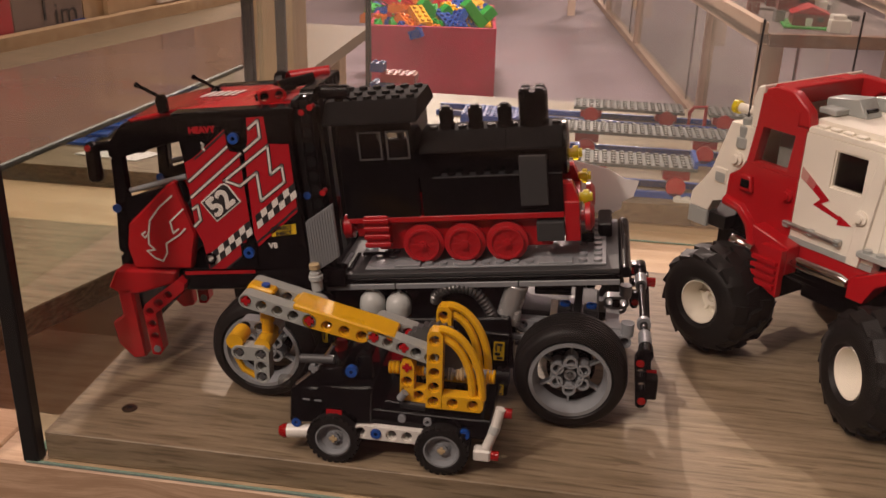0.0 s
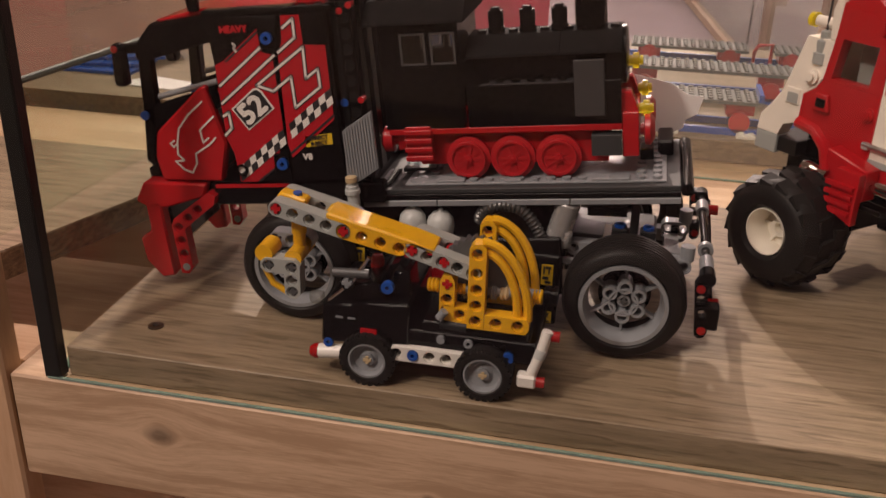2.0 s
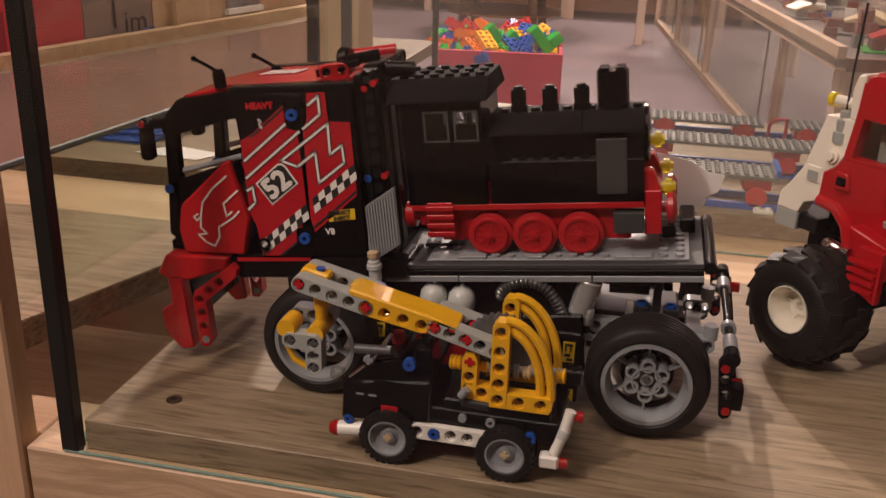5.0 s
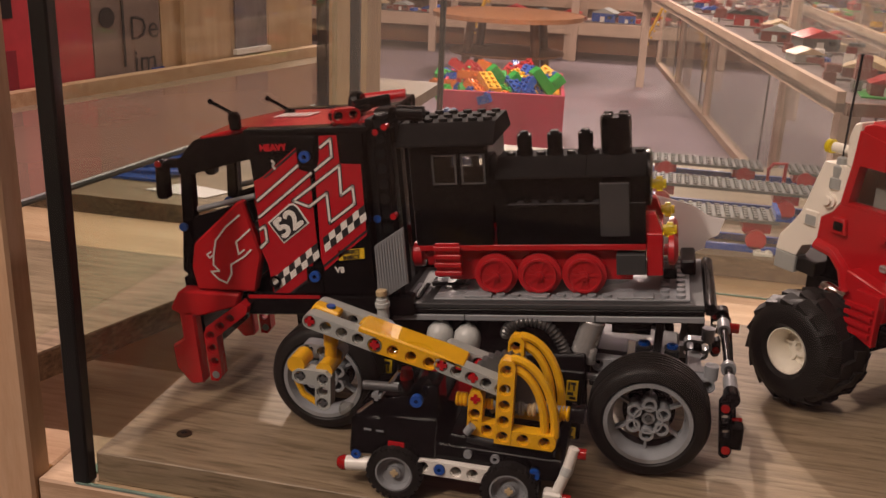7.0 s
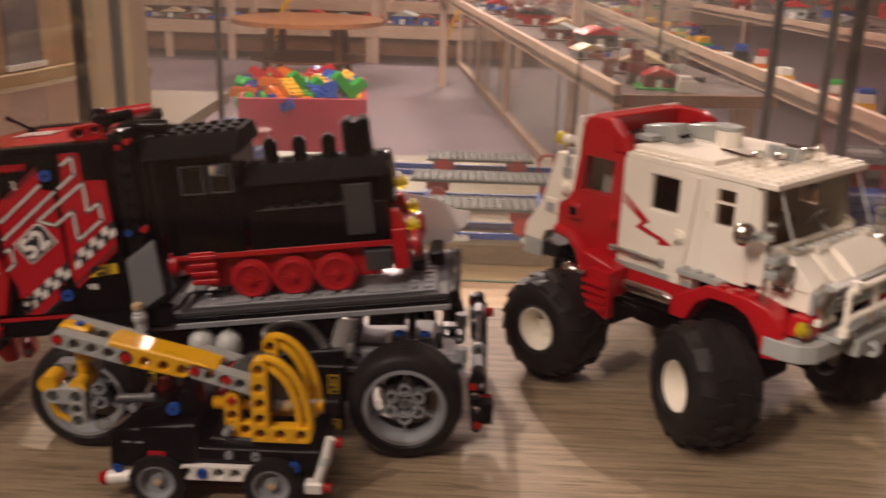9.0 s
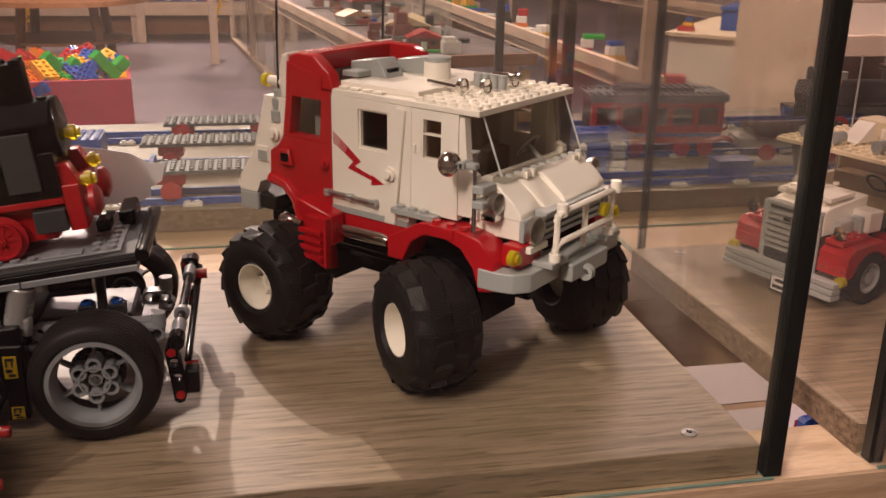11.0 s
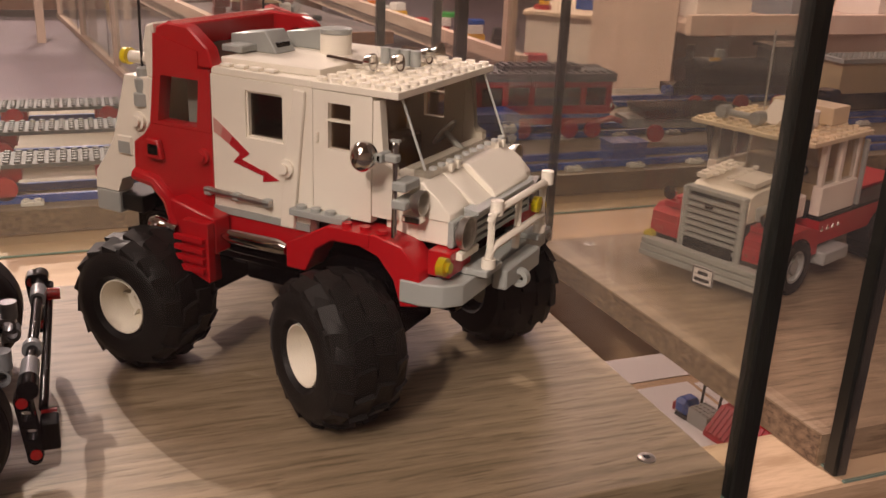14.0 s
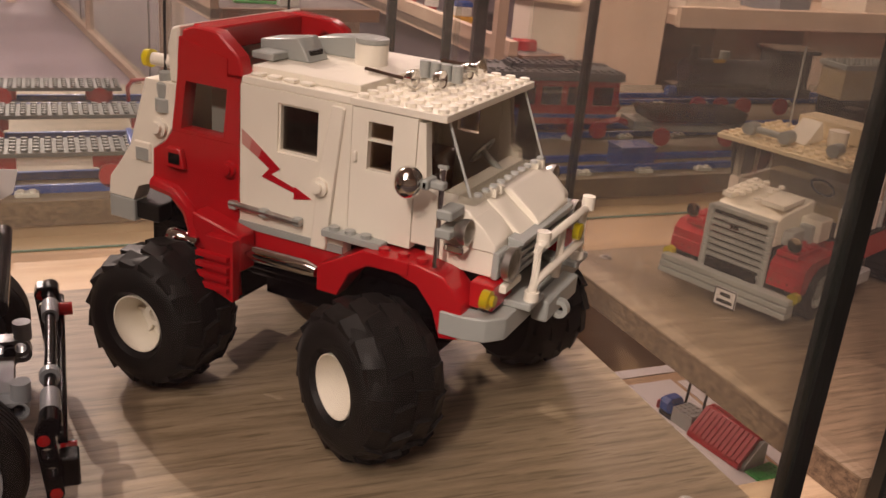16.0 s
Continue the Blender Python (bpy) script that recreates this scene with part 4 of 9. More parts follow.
# bed that carries the locomotive
bed = part("bed", box(0.1335, 0.2975, 0.0800, 0.1560, 0.0735, 0.0762), TILE, truck, "dark plate bed", m=TILT, bevel=0.0004)
part("bed_edge", box(0.1335, 0.2975, 0.0796, 0.0880, 0.0703, 0.0733), BLACK, truck, m=TILT, bevel=0.0003)
for a, b in ((0.1335, 0.1745), (0.1750, 0.2430), (0.2435, 0.2975)):
    part("bed_rail", box(a, b, 0.0792, 0.0872, 0.0670, 0.0702), GREY, truck, "grey plate", m=TILT, bevel=0.0003)
part("bed_rail", box(0.1335, 0.2975, 0.1490, 0.1565, 0.0670, 0.0702), GREY, truck, "grey plate", m=TILT, bevel=0.0003)
# added beam: keeps the rear spot off the chassis under the bed
part("bed_skirt", box(0.1335, 0.2975, 0.1495, 0.1560, 0.0555, 0.0668), BLACK, truck, "black beam added to shade the chassis under the bed", m=TILT, bevel=0.0006)
tl = bmesh.new()
bx(tl, 0.1570, 0.2905, 0.0852, 0.1540, 0.0763, 0.0773)
part("bed_plate", tl, GREY, bed, "grey studded plate", bevel=0.0002)
part("bed_studs", stud_rows(bmesh.new(), steps(0.1890, 0.2530), [0.0892], 0.0773, h=0.0014), GREY, bed)
part("bed_studs", stud_rows(bmesh.new(), steps(0.2740, 0.2900), steps(0.0852, 0.154), 0.0773, h=0.0015), GREY, bed)
part("bed_studs", stud_rows(bmesh.new(), steps(0.1580, 0.1740), steps(0.0972, 0.154), 0.0773, h=0.0015), GREY, bed)
for a, b in ((0.2540, 0.2725), (0.2100, 0.2180)):
    part("bed_tile", box(a, b, 0.0853, 0.0931, 0.0774, 0.0786), GREY, bed, bevel=0.0002)
for k in range(3):
    part("bed_slot", box(0.1380 + 0.0045 * k, 0.1402 + 0.0045 * k, 0.0860, 0.1100, 0.0763, 0.0774), GREY if k == 1 else BLACK, bed, bevel=0.0002)
part("bed_tile", box(0.1740, 0.1885, 0.0853, 0.0931, 0.0774, 0.0788), GREY, bed, bevel=0.0002)
part("bed_end", box(0.2978, 0.3000, 0.0815, 0.1540, 0.0700, 0.0775), BLACK, truck, m=TILT, bevel=0.0008)
part("bed_post", box(0.2860, 0.2940, 0.1250, 0.1500, 0.0764, 0.0850), BLACK, truck, m=TILT, bevel=0.001)
part("bed_roller", pipe((0.3005, 0.0800, 0.0740), (0.3005, 0.1560, 0.0740), 0.0032), BLACK, truck, m=TILT)

# chassis, springs, hose, tanks
for y, z in ((0.0900, 0.0455), (0.1500, 0.0330)):
    part("chassis_beam", turned(liftarm(8), Matrix.Translation((0.2480, y, z))), GREY, truck, "grey beam with holes")
for x in (0.2500, 0.2600):
    part("chassis_cross", box(x - 0.0018, x + 0.0018, 0.0860, 0.1400, 0.0372, 0.0407), GREY, truck, bevel=0.0004)
part("chassis_cross", turned(liftarm(5), Matrix.Translation((0.2980, 0.0920, 0.0400)) @ Matrix.Rotation(math.pi / 2, 4, "Z")), GREY, truck, "grey beam with holes")
part("chassis_arm", box(0.2400, 0.2600, 0.0840, 0.0870, 0.0375, 0.0405), GREY, truck, bevel=0.0005)
part("chassis_arm", box(0.2440, 0.2600, 0.0840, 0.0900, 0.0340, 0.0374), BLACK, truck, bevel=0.0005)
for y in (0.0830, 0.1330):
    part("chassis_bracket", turned(liftarm(2), Matrix.Translation((0.2960, y, 0.0445))), GREY, truck)
    part("bracket_pin", pipe((0.3000, y - 0.0065, 0.0445), (0.3000, y + 0.005, 0.0445), 0.0024), BLACK, truck)
    part("bracket_tube", pipe((0.3050, y, 0.0475), (0.3050, y, 0.0550), 0.0036), GREY, truck)
for x in (0.2702, 0.2848):
    part("suspension_arm", box(x - 0.0038, x + 0.0038, 0.0905, 0.0985, 0.0400, 0.0570), DKGREY, truck, bevel=0.0006)
    part("suspension_pin", lathe(bmesh.new(), [(0.0014, 0.0), (0.0030, 0.0), (0.0030, 0.0016), (0.0014, 0.0016)], (x, 0.0945, 0.0570), (0, 0, 1), 14, True), BLUE, truck, "blue connector pin")
part("suspension_post", box(0.2752, 0.2795, 0.0940, 0.0990, 0.0400, 0.0700), DKGREY, truck, bevel=0.0006)
part("spring_tube", pipe((0.2525, 0.1040, 0.0640), (0.2730, 0.1040, 0.0650), 0.0060), BLACK, truck, "black tube")
part("differential", lathe(bmesh.new(), [(0.006, 0), (0.009, 0.003), (0.009, 0.015), (0.006, 0.018)], (0.2760, 0.1150, 0.0380), (0, 1, 0), 20), DKGREY, truck)
part("axle_tie", box(0.2620, 0.2660, 0.0880, 0.1200, 0.0445, 0.0475), TAN, truck, bevel=0.0005)
part("exhaust_can", lathe(bmesh.new(), [(0.0, 0.0), (0.0058, 0.0), (0.0064, 0.0006)] + [(0.0064 if k % 2 else 0.0061, 0.0014 + 0.0018 * k) for k in range(10)] + [(0.0064, 0.0192), (0.0058, 0.0200), (0.0, 0.0200)], (0.2392, 0.0850, 0.0522), (0.22, 0.0, 1), 26), SILVER, truck, "flat silver exhaust cylinder")
for dx in (-0.0030, 0.0034):
    part("exhaust_tip", lathe(bmesh.new(), [(0.0030, 0.0), (0.0034, 0.0008), (0.0034, 0.0085), (0.0028, 0.0095)], (0.2395 + dx, 0.0830, 0.0475), (0.08, 0, 1), 16), SILVER, truck)
HOSE = material("dark_silver_hose", (0.20, 0.20, 0.195), 0.30, 0.85, scale=60, vary=0.12)
hose = bmesh.new()
stations = [Vector(p) for p in ((0.2040, 0.0930, 0.0520), (0.1985, 0.0840, 0.0576), (0.2016, 0.0815, 0.0642), (0.2107, 0.0810, 0.0676), (0.2205, 0.0810, 0.0657), (0.2275, 0.0805, 0.0585), (0.2322, 0.0800, 0.0500), (0.2360, 0.0795, 0.0440))]
hp = []
for i in range(1, len(stations) - 2):
    a, b, c, d = stations[i - 1:i + 3]
    for k in range(14):
        q = k / 14
        hp.append(0.5 * (2 * b + (c - a) * q + (2 * a - 5 * b + 4 * c - d) * q * q + (3 * b - a - 3 * c + d) * q ** 3))
sweep(hose, hp, lambda i: 0.0034 if i % 3 < 1 else 0.0025, 14)
part("hose", hose, HOSE, truck, "ribbed flat silver hose")
for x in (0.1625, 0.1775):
    tank = lathe(bmesh.new(), [(0.0, -0.004), (0.0068, -0.004), (0.0074, 0.002), (0.0068, 0.006), (0.0045, 0.0090), (0.0012, 0.0102), (0.0012, 0.0115), (0.0, 0.0115)], (x, 0.0830, 0.0500), (0, 0, 1), 24)
    part("air_tank", tank, PALEGREY, truck, "rounded grey tank")
# rear light bar
bar_poly = [(0.3090, 0.0438), (0.3105, 0.0468), (0.3130, 0.0474), (0.3150, 0.0455), (0.3178, 0.0200), (0.3165, 0.0168), (0.3140, 0.0158), (0.3118, 0.0175)]
for y in (0.0600, 0.1840):
    part("rear_light_bar", drilled(bmesh.new(), bar_poly, [(0.3128, 0.0370), (0.3140, 0.0290)], 0.0022, y, y + 0.0074), BLACK, truck, "black beam with red pins", bevel=0.0)
    for px, pz in ((0.3120, 0.0432), (0.3149, 0.0205)):
        part("light_pin", pipe((px, y - 0.0006, pz), (px, y + 0.004, pz), 0.0022), TRRED, truck, "red lamp pin")
part("rear_rail", pipe((0.3145, 0.0610, 0.0480), (0.3160, 0.1910, 0.0440), 0.0023), BLACK, truck, "black axle")
for a, b, r, mt in ((0.0600, 0.0690, 0.0040, BLACK), (0.0700, 0.0850, 0.0036, GREY), (0.0980, 0.1020, 0.0040, GREY), (0.1560, 0.1700, 0.0036, GREY), (0.1820, 0.1915, 0.0040, BLACK)):
    part("rail_sleeve", pipe((0.3145 + (a - 0.061) * 0.0115, a, 0.0480 - (a - 0.061) * 0.031), (0.3145 + (b - 0.061) * 0.0115, b, 0.0480 - (b - 0.061) * 0.031), r), mt, truck)
part("rear_strut", pipe((0.3180, 0.0790, 0.0300), (0.3200, 0.1880, 0.0400), 0.0019), BLACK, truck, "black axle")
part("strut_block", box(0.3165, 0.3235, 0.0690, 0.0780, 0.0160, 0.0285), BLACK, truck, bevel=0.0008)
part("tail_lamp", pipe((0.3170, 0.0795, 0.0262), (0.3230, 0.0795, 0.0262), 0.0030), TRRED, truck, "red lamp")
part("tail_lamp", pipe((0.3190, 0.1700, 0.0420), (0.3250, 0.1700, 0.0420), 0.0030), TRRED, truck, "red lamp")
for cx, cz, h in ((0.1355, 0.0312, 0.0140), (0.2361, 0.0348, 0.0115), (0.2369, 0.0103, 0.0065)):
    part("warning_sticker", box(cx - 0.0030, cx + 0.0030, 0.0733, 0.0737, cz - h / 2, cz + h / 2), YELLOWINK, truck, "yellow sticker with black marks")
    part("sticker_mark", box(cx - 0.0020, cx - 0.0012, 0.0730, 0.0733, cz + h * 0.02, cz + h * 0.42), INK, truck)
    part("sticker_mark", box(cx - 0.0010, cx + 0.0020, 0.0730, 0.0733, cz + h * 0.30, cz + h * 0.42), INK, truck)
    part("sticker_mark", box(cx + 0.0006, cx + 0.0014, 0.0730, 0.0733, cz + h * 0.02, cz + h * 0.28), INK, truck)
    part("sticker_mark", box(cx - 0.0022, cx + 0.0008, 0.0730, 0.0733, cz - h * 0.22, cz - h * 0.08), INK, truck)
    part("sticker_mark", box(cx - 0.0010, cx + 0.0022, 0.0730, 0.0733, cz - h * 0.42, cz - h * 0.30), INK, truck)
part("sticker_block", box(0.2210, 0.2420, 0.0739, 0.0800, 0.0060, 0.0455), BLACK, truck, bevel=0.0008)
part("sticker_block", box(0.1310, 0.1400, 0.0739, 0.0830, 0.0150, 0.0560), BLACK, truck, bevel=0.0008)

# ---- locomotive on the truck's bed ----
loco = thing("toy_locomotive", "black brick-built tank locomotive with red wheels and yellow lamps", "toy locomotive", TILT)
YN, YC, YF = 0.0910, 0.1150, 0.1390
part("running_board", box(0.1500, 0.2690, YN, YF, 0.1020, 0.1052), RED, loco, "red running board", bevel=0.0003)
part("underframe", box(0.1640, 0.2620, YN + 0.006, YF - 0.006, 0.0840, 0.1018), RED, loco, "red underframe", bevel=0.0004)


def loco_wheel(x, y, side):
    bm = bmesh.new()
    r = 0.0104
    lathe(bm, [(0.0080, 0.0), (0.0092, 0.0), (0.0092, 0.0026), (r + 0.0012, 0.0030), (r + 0.0012, 0.0044), (0.0080, 0.0044)], (0, 0, 0), (0, 1, 0), 36, True)
    lathe(bm, [(0.0, -0.0006), (0.0024, -0.0006), (0.0024, 0.0040), (0.0, 0.0040)], (0, 0, 0), (0, 1, 0), 14)
    lathe(bm, [(0.0, 0.0011), (0.0050, 0.0011), (0.0082, 0.0009), (0.0082, 0.0040), (0.0, 0.0040)], (0, 0, 0), (0, 1, 0), 28)
    lathe(bm, [(0.0, -0.0012), (0.0012, -0.0010), (0.0014, 0.0), (0.0, 0.0)], (0.0, 0, 0.0), (0, 1, 0), 10)
    for k in range(10):
        sp = turned(box(0.0020, 0.0066 if k % 2 else 0.0082, 0.0006, 0.0024, -0.0007, 0.0007), Matrix.Rotation(k * math.pi / 5, 4, "Y"))
        me = bpy.data.meshes.new("spoke")
        sp.to_mesh(me)
        sp.free()
        bm.from_mesh(me)
        bpy.data.meshes.remove(me)
    part("wheel", bm, OLDRED, loco, "spoked red wheel", m=Matrix.Translation((x, y, 0.0884)) @ Matrix.Rotation(0 if side < 0 else math.pi, 4, "Z"))


for x in (0.1905, 0.2137, 0.2372):
    loco_wheel(x, YN - 0.0015, -1)
    loco_wheel(x, YF + 0.0015, 1)
    part("axle", pipe((x, YN + 0.003, 0.0884), (x, YF - 0.003, 0.0884), 0.0016), DKGREY, loco)
for y in (YN + 0.0075, YF - 0.0075):
    part("rear_buffer", lathe(bmesh.new(), [(0.0032, 0.0), (0.0032, -0.0020), (0.0066, -0.0026), (0.0070, -0.0072), (0.0050, -0.0086)], (0.1530, y, 0.0982), (1, 0, 0), 20), RED, loco, "red buffer")
    part("front_buffer", lathe(bmesh.new(), [(0.0030, 0.0), (0.0030, 0.0020), (0.0078, 0.0026), (0.0082, 0.0052), (0.0050, 0.0074)], (0.2775, y, 0.1000), (1, 0, 0), 22), OLDRED, loco, "red buffer")
part("rear_beam", box(0.1530, 0.1570, YN + 0.004, YF - 0.004, 0.0930, 0.1040), RED, loco, bevel=0.0003)
valve = part("valve_box", box(0.1585, 0.1720, YN - 0.0005, YN + 0.0080, 0.0875, 0.1065), RED, loco, "ribbed red valve box", bevel=0.0004)
for k in range(4):
    part("valve_rib", box(0.1580, 0.1728, YN - 0.0026, YN - 0.0006, 0.0888 + 0.0046 * k, 0.0912 + 0.0046 * k), RED, valve, bevel=0.0003)
part("coupling_plate", box(0.1520, 0.1700, YC - 0.012, YC + 0.002, 0.0778, 0.0800), DKGREY, loco, bevel=0.0003)

# side tanks and boiler
part("side_tank", box(0.1925, 0.2690, YN, YF, 0.1053, 0.1272), BLACK, loco, bevel=0.0003)
part("tank_studs", stud_rows(bmesh.new(), [0.2015 + 0.0078 * k for k in range(6)], (YN + 0.0036, YF - 0.0036), 0.1272), BLACK, loco)
part("tank_edge", box(0.1990, 0.2460, YN - 0.0003, YN + 0.0074, 0.1264, 0.1273), DKGREY, loco, bevel=0.0002)
part("boiler", box(0.1925, 0.2690, YN + 0.008, YF - 0.008, 0.1273, 0.1392), BLACK, loco, bevel=0.0003)
part("cab_slope", prism(bmesh.new(), [(0.1905, 0.1273), (0.1905, 0.1390), (0.1925, 0.1390), (0.2000, 0.1273)], "y", YN, YN + 0.0078), BLACK, loco)
part("cab_slope", prism(bmesh.new(), [(0.1905, 0.1273), (0.1905, 0.1390), (0.1925, 0.1390), (0.2000, 0.1273)], "y", YF - 0.0078, YF), BLACK, loco)
for a, b in ((0.1925, 0.2392), (0.2394, 0.2695)):
    part("boiler_slope", prism(bmesh.new(), [(YN + 0.0045, 0.1393), (YF - 0.0045, 0.1393), (YF - 0.0045, 0.1408), (YC + 0.0085, 0.1488), (YC - 0.0085, 0.1488), (YN + 0.0045, 0.1408)], "x", a, b), SOOT, loco, "dark slope bricks", bevel=0.0002)
part("ridge_studs", stud_rows(bmesh.new(), [0.1990, 0.2150, 0.2310, 0.2430, 0.2660], (YC - 0.004,), 0.1488), BLACK, loco)
for x in (0.2065, 0.2225, 0.2385):
    bm = lathe(bmesh.new(), [(0.0044, 0.0), (0.0044, 0.0028), (0.0037, 0.0032), (0.0040, 0.0062), (0.0040, 0.0112), (0.0024, 0.0113), (0.0024, 0.0128)], (x, YC - 0.004, 0.1488), (0, 0, 1), 18)
    part("dome_pipe", bm, BLACK, loco)
ch = bmesh.new()
lathe(ch, [(0.0080, 0.0), (0.0080, 0.0185), (0.0079, 0.0188)], (0.2540, YC - 0.002, 0.1488), (0, 0, 1), 12)
stud_rows(ch, (0.2500, 0.2580), (YC - 0.006, YC + 0.002), 0.1675)
part("chimney", ch, BLACK, loco, "black chimney", smooth=20)
part("smoke_deflector", box(0.2465, 0.2612, YN - 0.0022, YN - 0.0002, 0.1100, 0.1378), TILE, loco, "matt dark grey tile", bevel=0.0003)
part("smoke_deflector", box(0.2465, 0.2612, YF + 0.0002, YF + 0.0022, 0.1100, 0.1378), TILE, loco, "matt dark grey tile", bevel=0.0003)
for y in (YN - 0.002, YF - 0.006):
    part("cylinder_tile", box(0.2540, 0.2688, y, y + 0.008, 0.0893, 0.1000), TILE, loco, bevel=0.0003)
part("boiler_front", lathe(bmesh.new(), [(0.0148, 0.0), (0.0150, 0.0022), (0.0120, 0.0030)], (0.2690, YC, 0.1345), (1, 0, 0), 28), BLACK, loco)
part("footplate_stud", stud_rows(box(0.2615, 0.2688, YN - 0.0012, YN + 0.007, 0.1072, 0.1104), [0.2652], (YN + 0.003,), 0.1104), BLACK, loco)

# front
part("buffer_beam", box(0.2692, 0.2772, YN + 0.0005, YF - 0.0005, 0.0880, 0.1105), RED, loco, "red buffer beam", bevel=0.0004)
part("front_slope", prism(bmesh.new(), [(0.2617, 0.1056), (0.2692, 0.1056), (0.2772, 0.1108), (0.2735, 0.1200), (0.2617, 0.1200)], "y", YN + 0.003, YN + 0.0125), RED, loco, "red slope brick", bevel=0.0003)
part("front_slope", prism(bmesh.new(), [(0.2617, 0.1056), (0.2692, 0.1056), (0.2772, 0.1108), (0.2735, 0.1200), (0.2617, 0.1200)], "y", YF - 0.0125, YF - 0.003), RED, loco, "red slope brick", bevel=0.0003)
for y, z, x in ((YC, 0.1308, 0.2720), (YN + 0.010, 0.1100, 0.2772), (YF - 0.010, 0.1130, 0.2760)):
    bm = lathe(bmesh.new(), [(0.0026, 0.0), (0.0026, 0.0018), (0.0041, 0.0020), (0.0041, 0.0050), (0.0024, 0.0054), (0.0024, 0.0070)], (x, y, z), (1, 0, 0), 16)
    part("front_lamp", bm, TRYELLOW, loco, "transparent yellow lamp")
part("coupling_hook", box(0.2772, 0.2840, YC - 0.006, YC + 0.006, 0.0800, 0.0860), BLACK, loco, bevel=0.0006)

# cab
for y0, y1 in ((YN, YN + 0.0060), (YF - 0.0060, YF)):
    bm = bmesh.new()
    prism(bm, [(0.1490, 0.1053), (0.1904, 0.1053), (0.1904, 0.1380), (0.1490, 0.1380)], "y", y0, y1)
    bx(bm, 0.1490, 0.1600, y0, y1, 0.1380, 0.1590)
    bx(bm, 0.1734, 0.1756, y0, y1, 0.1380, 0.1590)
    bx(bm, 0.1886, 0.1904, y0, y1, 0.1380, 0.1590)
    bx(bm, 0.1600, 0.1734, y0, y1, 0.1542, 0.1590)
    bx(bm, 0.1756, 0.1886, y0, y1, 0.1542, 0.1590)
    part("cab_side", bm, BLACK, loco, "black cab side")
    for a, b in ((0.1602, 0.1732), (0.1758, 0.1884)):
        wf = bmesh.new()
        drilled(wf, [(a, 0.1382), (b, 0.1382), (b, 0.1540), (a, 0.1540)], [], 0.001, y0 + 0.0008, y0 + 0.0016)
        g = part("cab_window", wf, CLEAR, loco, "clear window")
        g.visible_shadow = False
        fr = bmesh.new()
        for q in ((a, a + 0.0009, 0.1382, 0.1540), (b - 0.0009, b, 0.1382, 0.1540), (a, b, 0.1382, 0.1390), (a, b, 0.1532, 0.1540)):
            bx(fr, q[0], q[1], y0 + 0.0003, y0 + 0.0008, q[2], q[3])
        part("window_frame", fr, MIDGREY, g)
part("cab_back", box(0.1490, 0.1530, YN + 0.0062, YF - 0.0062, 0.1053, 0.1590), BLACK, loco)
part("cab_front", box(0.1860, 0.1903, YN + 0.0062, YF - 0.0062, 0.1393, 0.1590), BLACK, loco)
roof_poly = [(YN - 0.0040, 0.1592), (YF + 0.0040, 0.1592), (YF + 0.0040, 0.1606), (YF - 0.0070, 0.1698), (YN + 0.0070, 0.1698), (YN - 0.0040, 0.1606)]
part("cab_roof", prism(bmesh.new(), roof_poly, "x", 0.1430, 0.1942), SOOT, loco, "dark sloped cab roof", bevel=0.0002)
part("roof_studs", stud_rows(bmesh.new(), [0.1500 + 0.0079 * k for k in range(6)], (YN + 0.0105, YC - 0.0015, YF - 0.0125), 0.1698), SOOT, loco)

# a torn slip of white card leaning on the far edge of the bed
card = bmesh.new()
prism(card, [(0.2600, 0.0890), (0.2930, 0.0905), (0.2985, 0.0935), (0.2990, 0.0985), (0.3050, 0.1020), (0.3075, 0.1118), (0.2990, 0.1125), (0.2890, 0.1180), (0.2760, 0.1205), (0.2600, 0.1230)], "y", 0.1580, 0.1584)
tagged(new("paper_slip", mesh_of("paper_slip", card, PAPER)), "torn slip of white paper leaning on the truck bed", "paper")

# ---- small crane truck in front ----
crane = thing("toy_crane_truck", "small black brick-built tow crane with a yellow jib and grey beams", "toy crane")


def turned_block(bm, r, a):
    """One tread block on the shoulder and the crown of a small tyre."""
    c, s = math.cos(a), math.sin(a)
    for y0, y1, r0 in ((0.0004, 0.0050, r * 0.90), (0.0070, 0.0132, r * 0.92)):
        vs = [bm.verts.new((q * c - w * s, y, q * s + w * c)) for q in (r0, r + 0.0001) for y in (y0, y1) for w in (-0.0010, 0.0010)]
        for f in ((4, 5, 7, 6), (0, 1, 5, 4), (2, 6, 7, 3), (0, 4, 6, 2), (1, 3, 7, 5)):
            bm.faces.new([vs[i] for i in f])


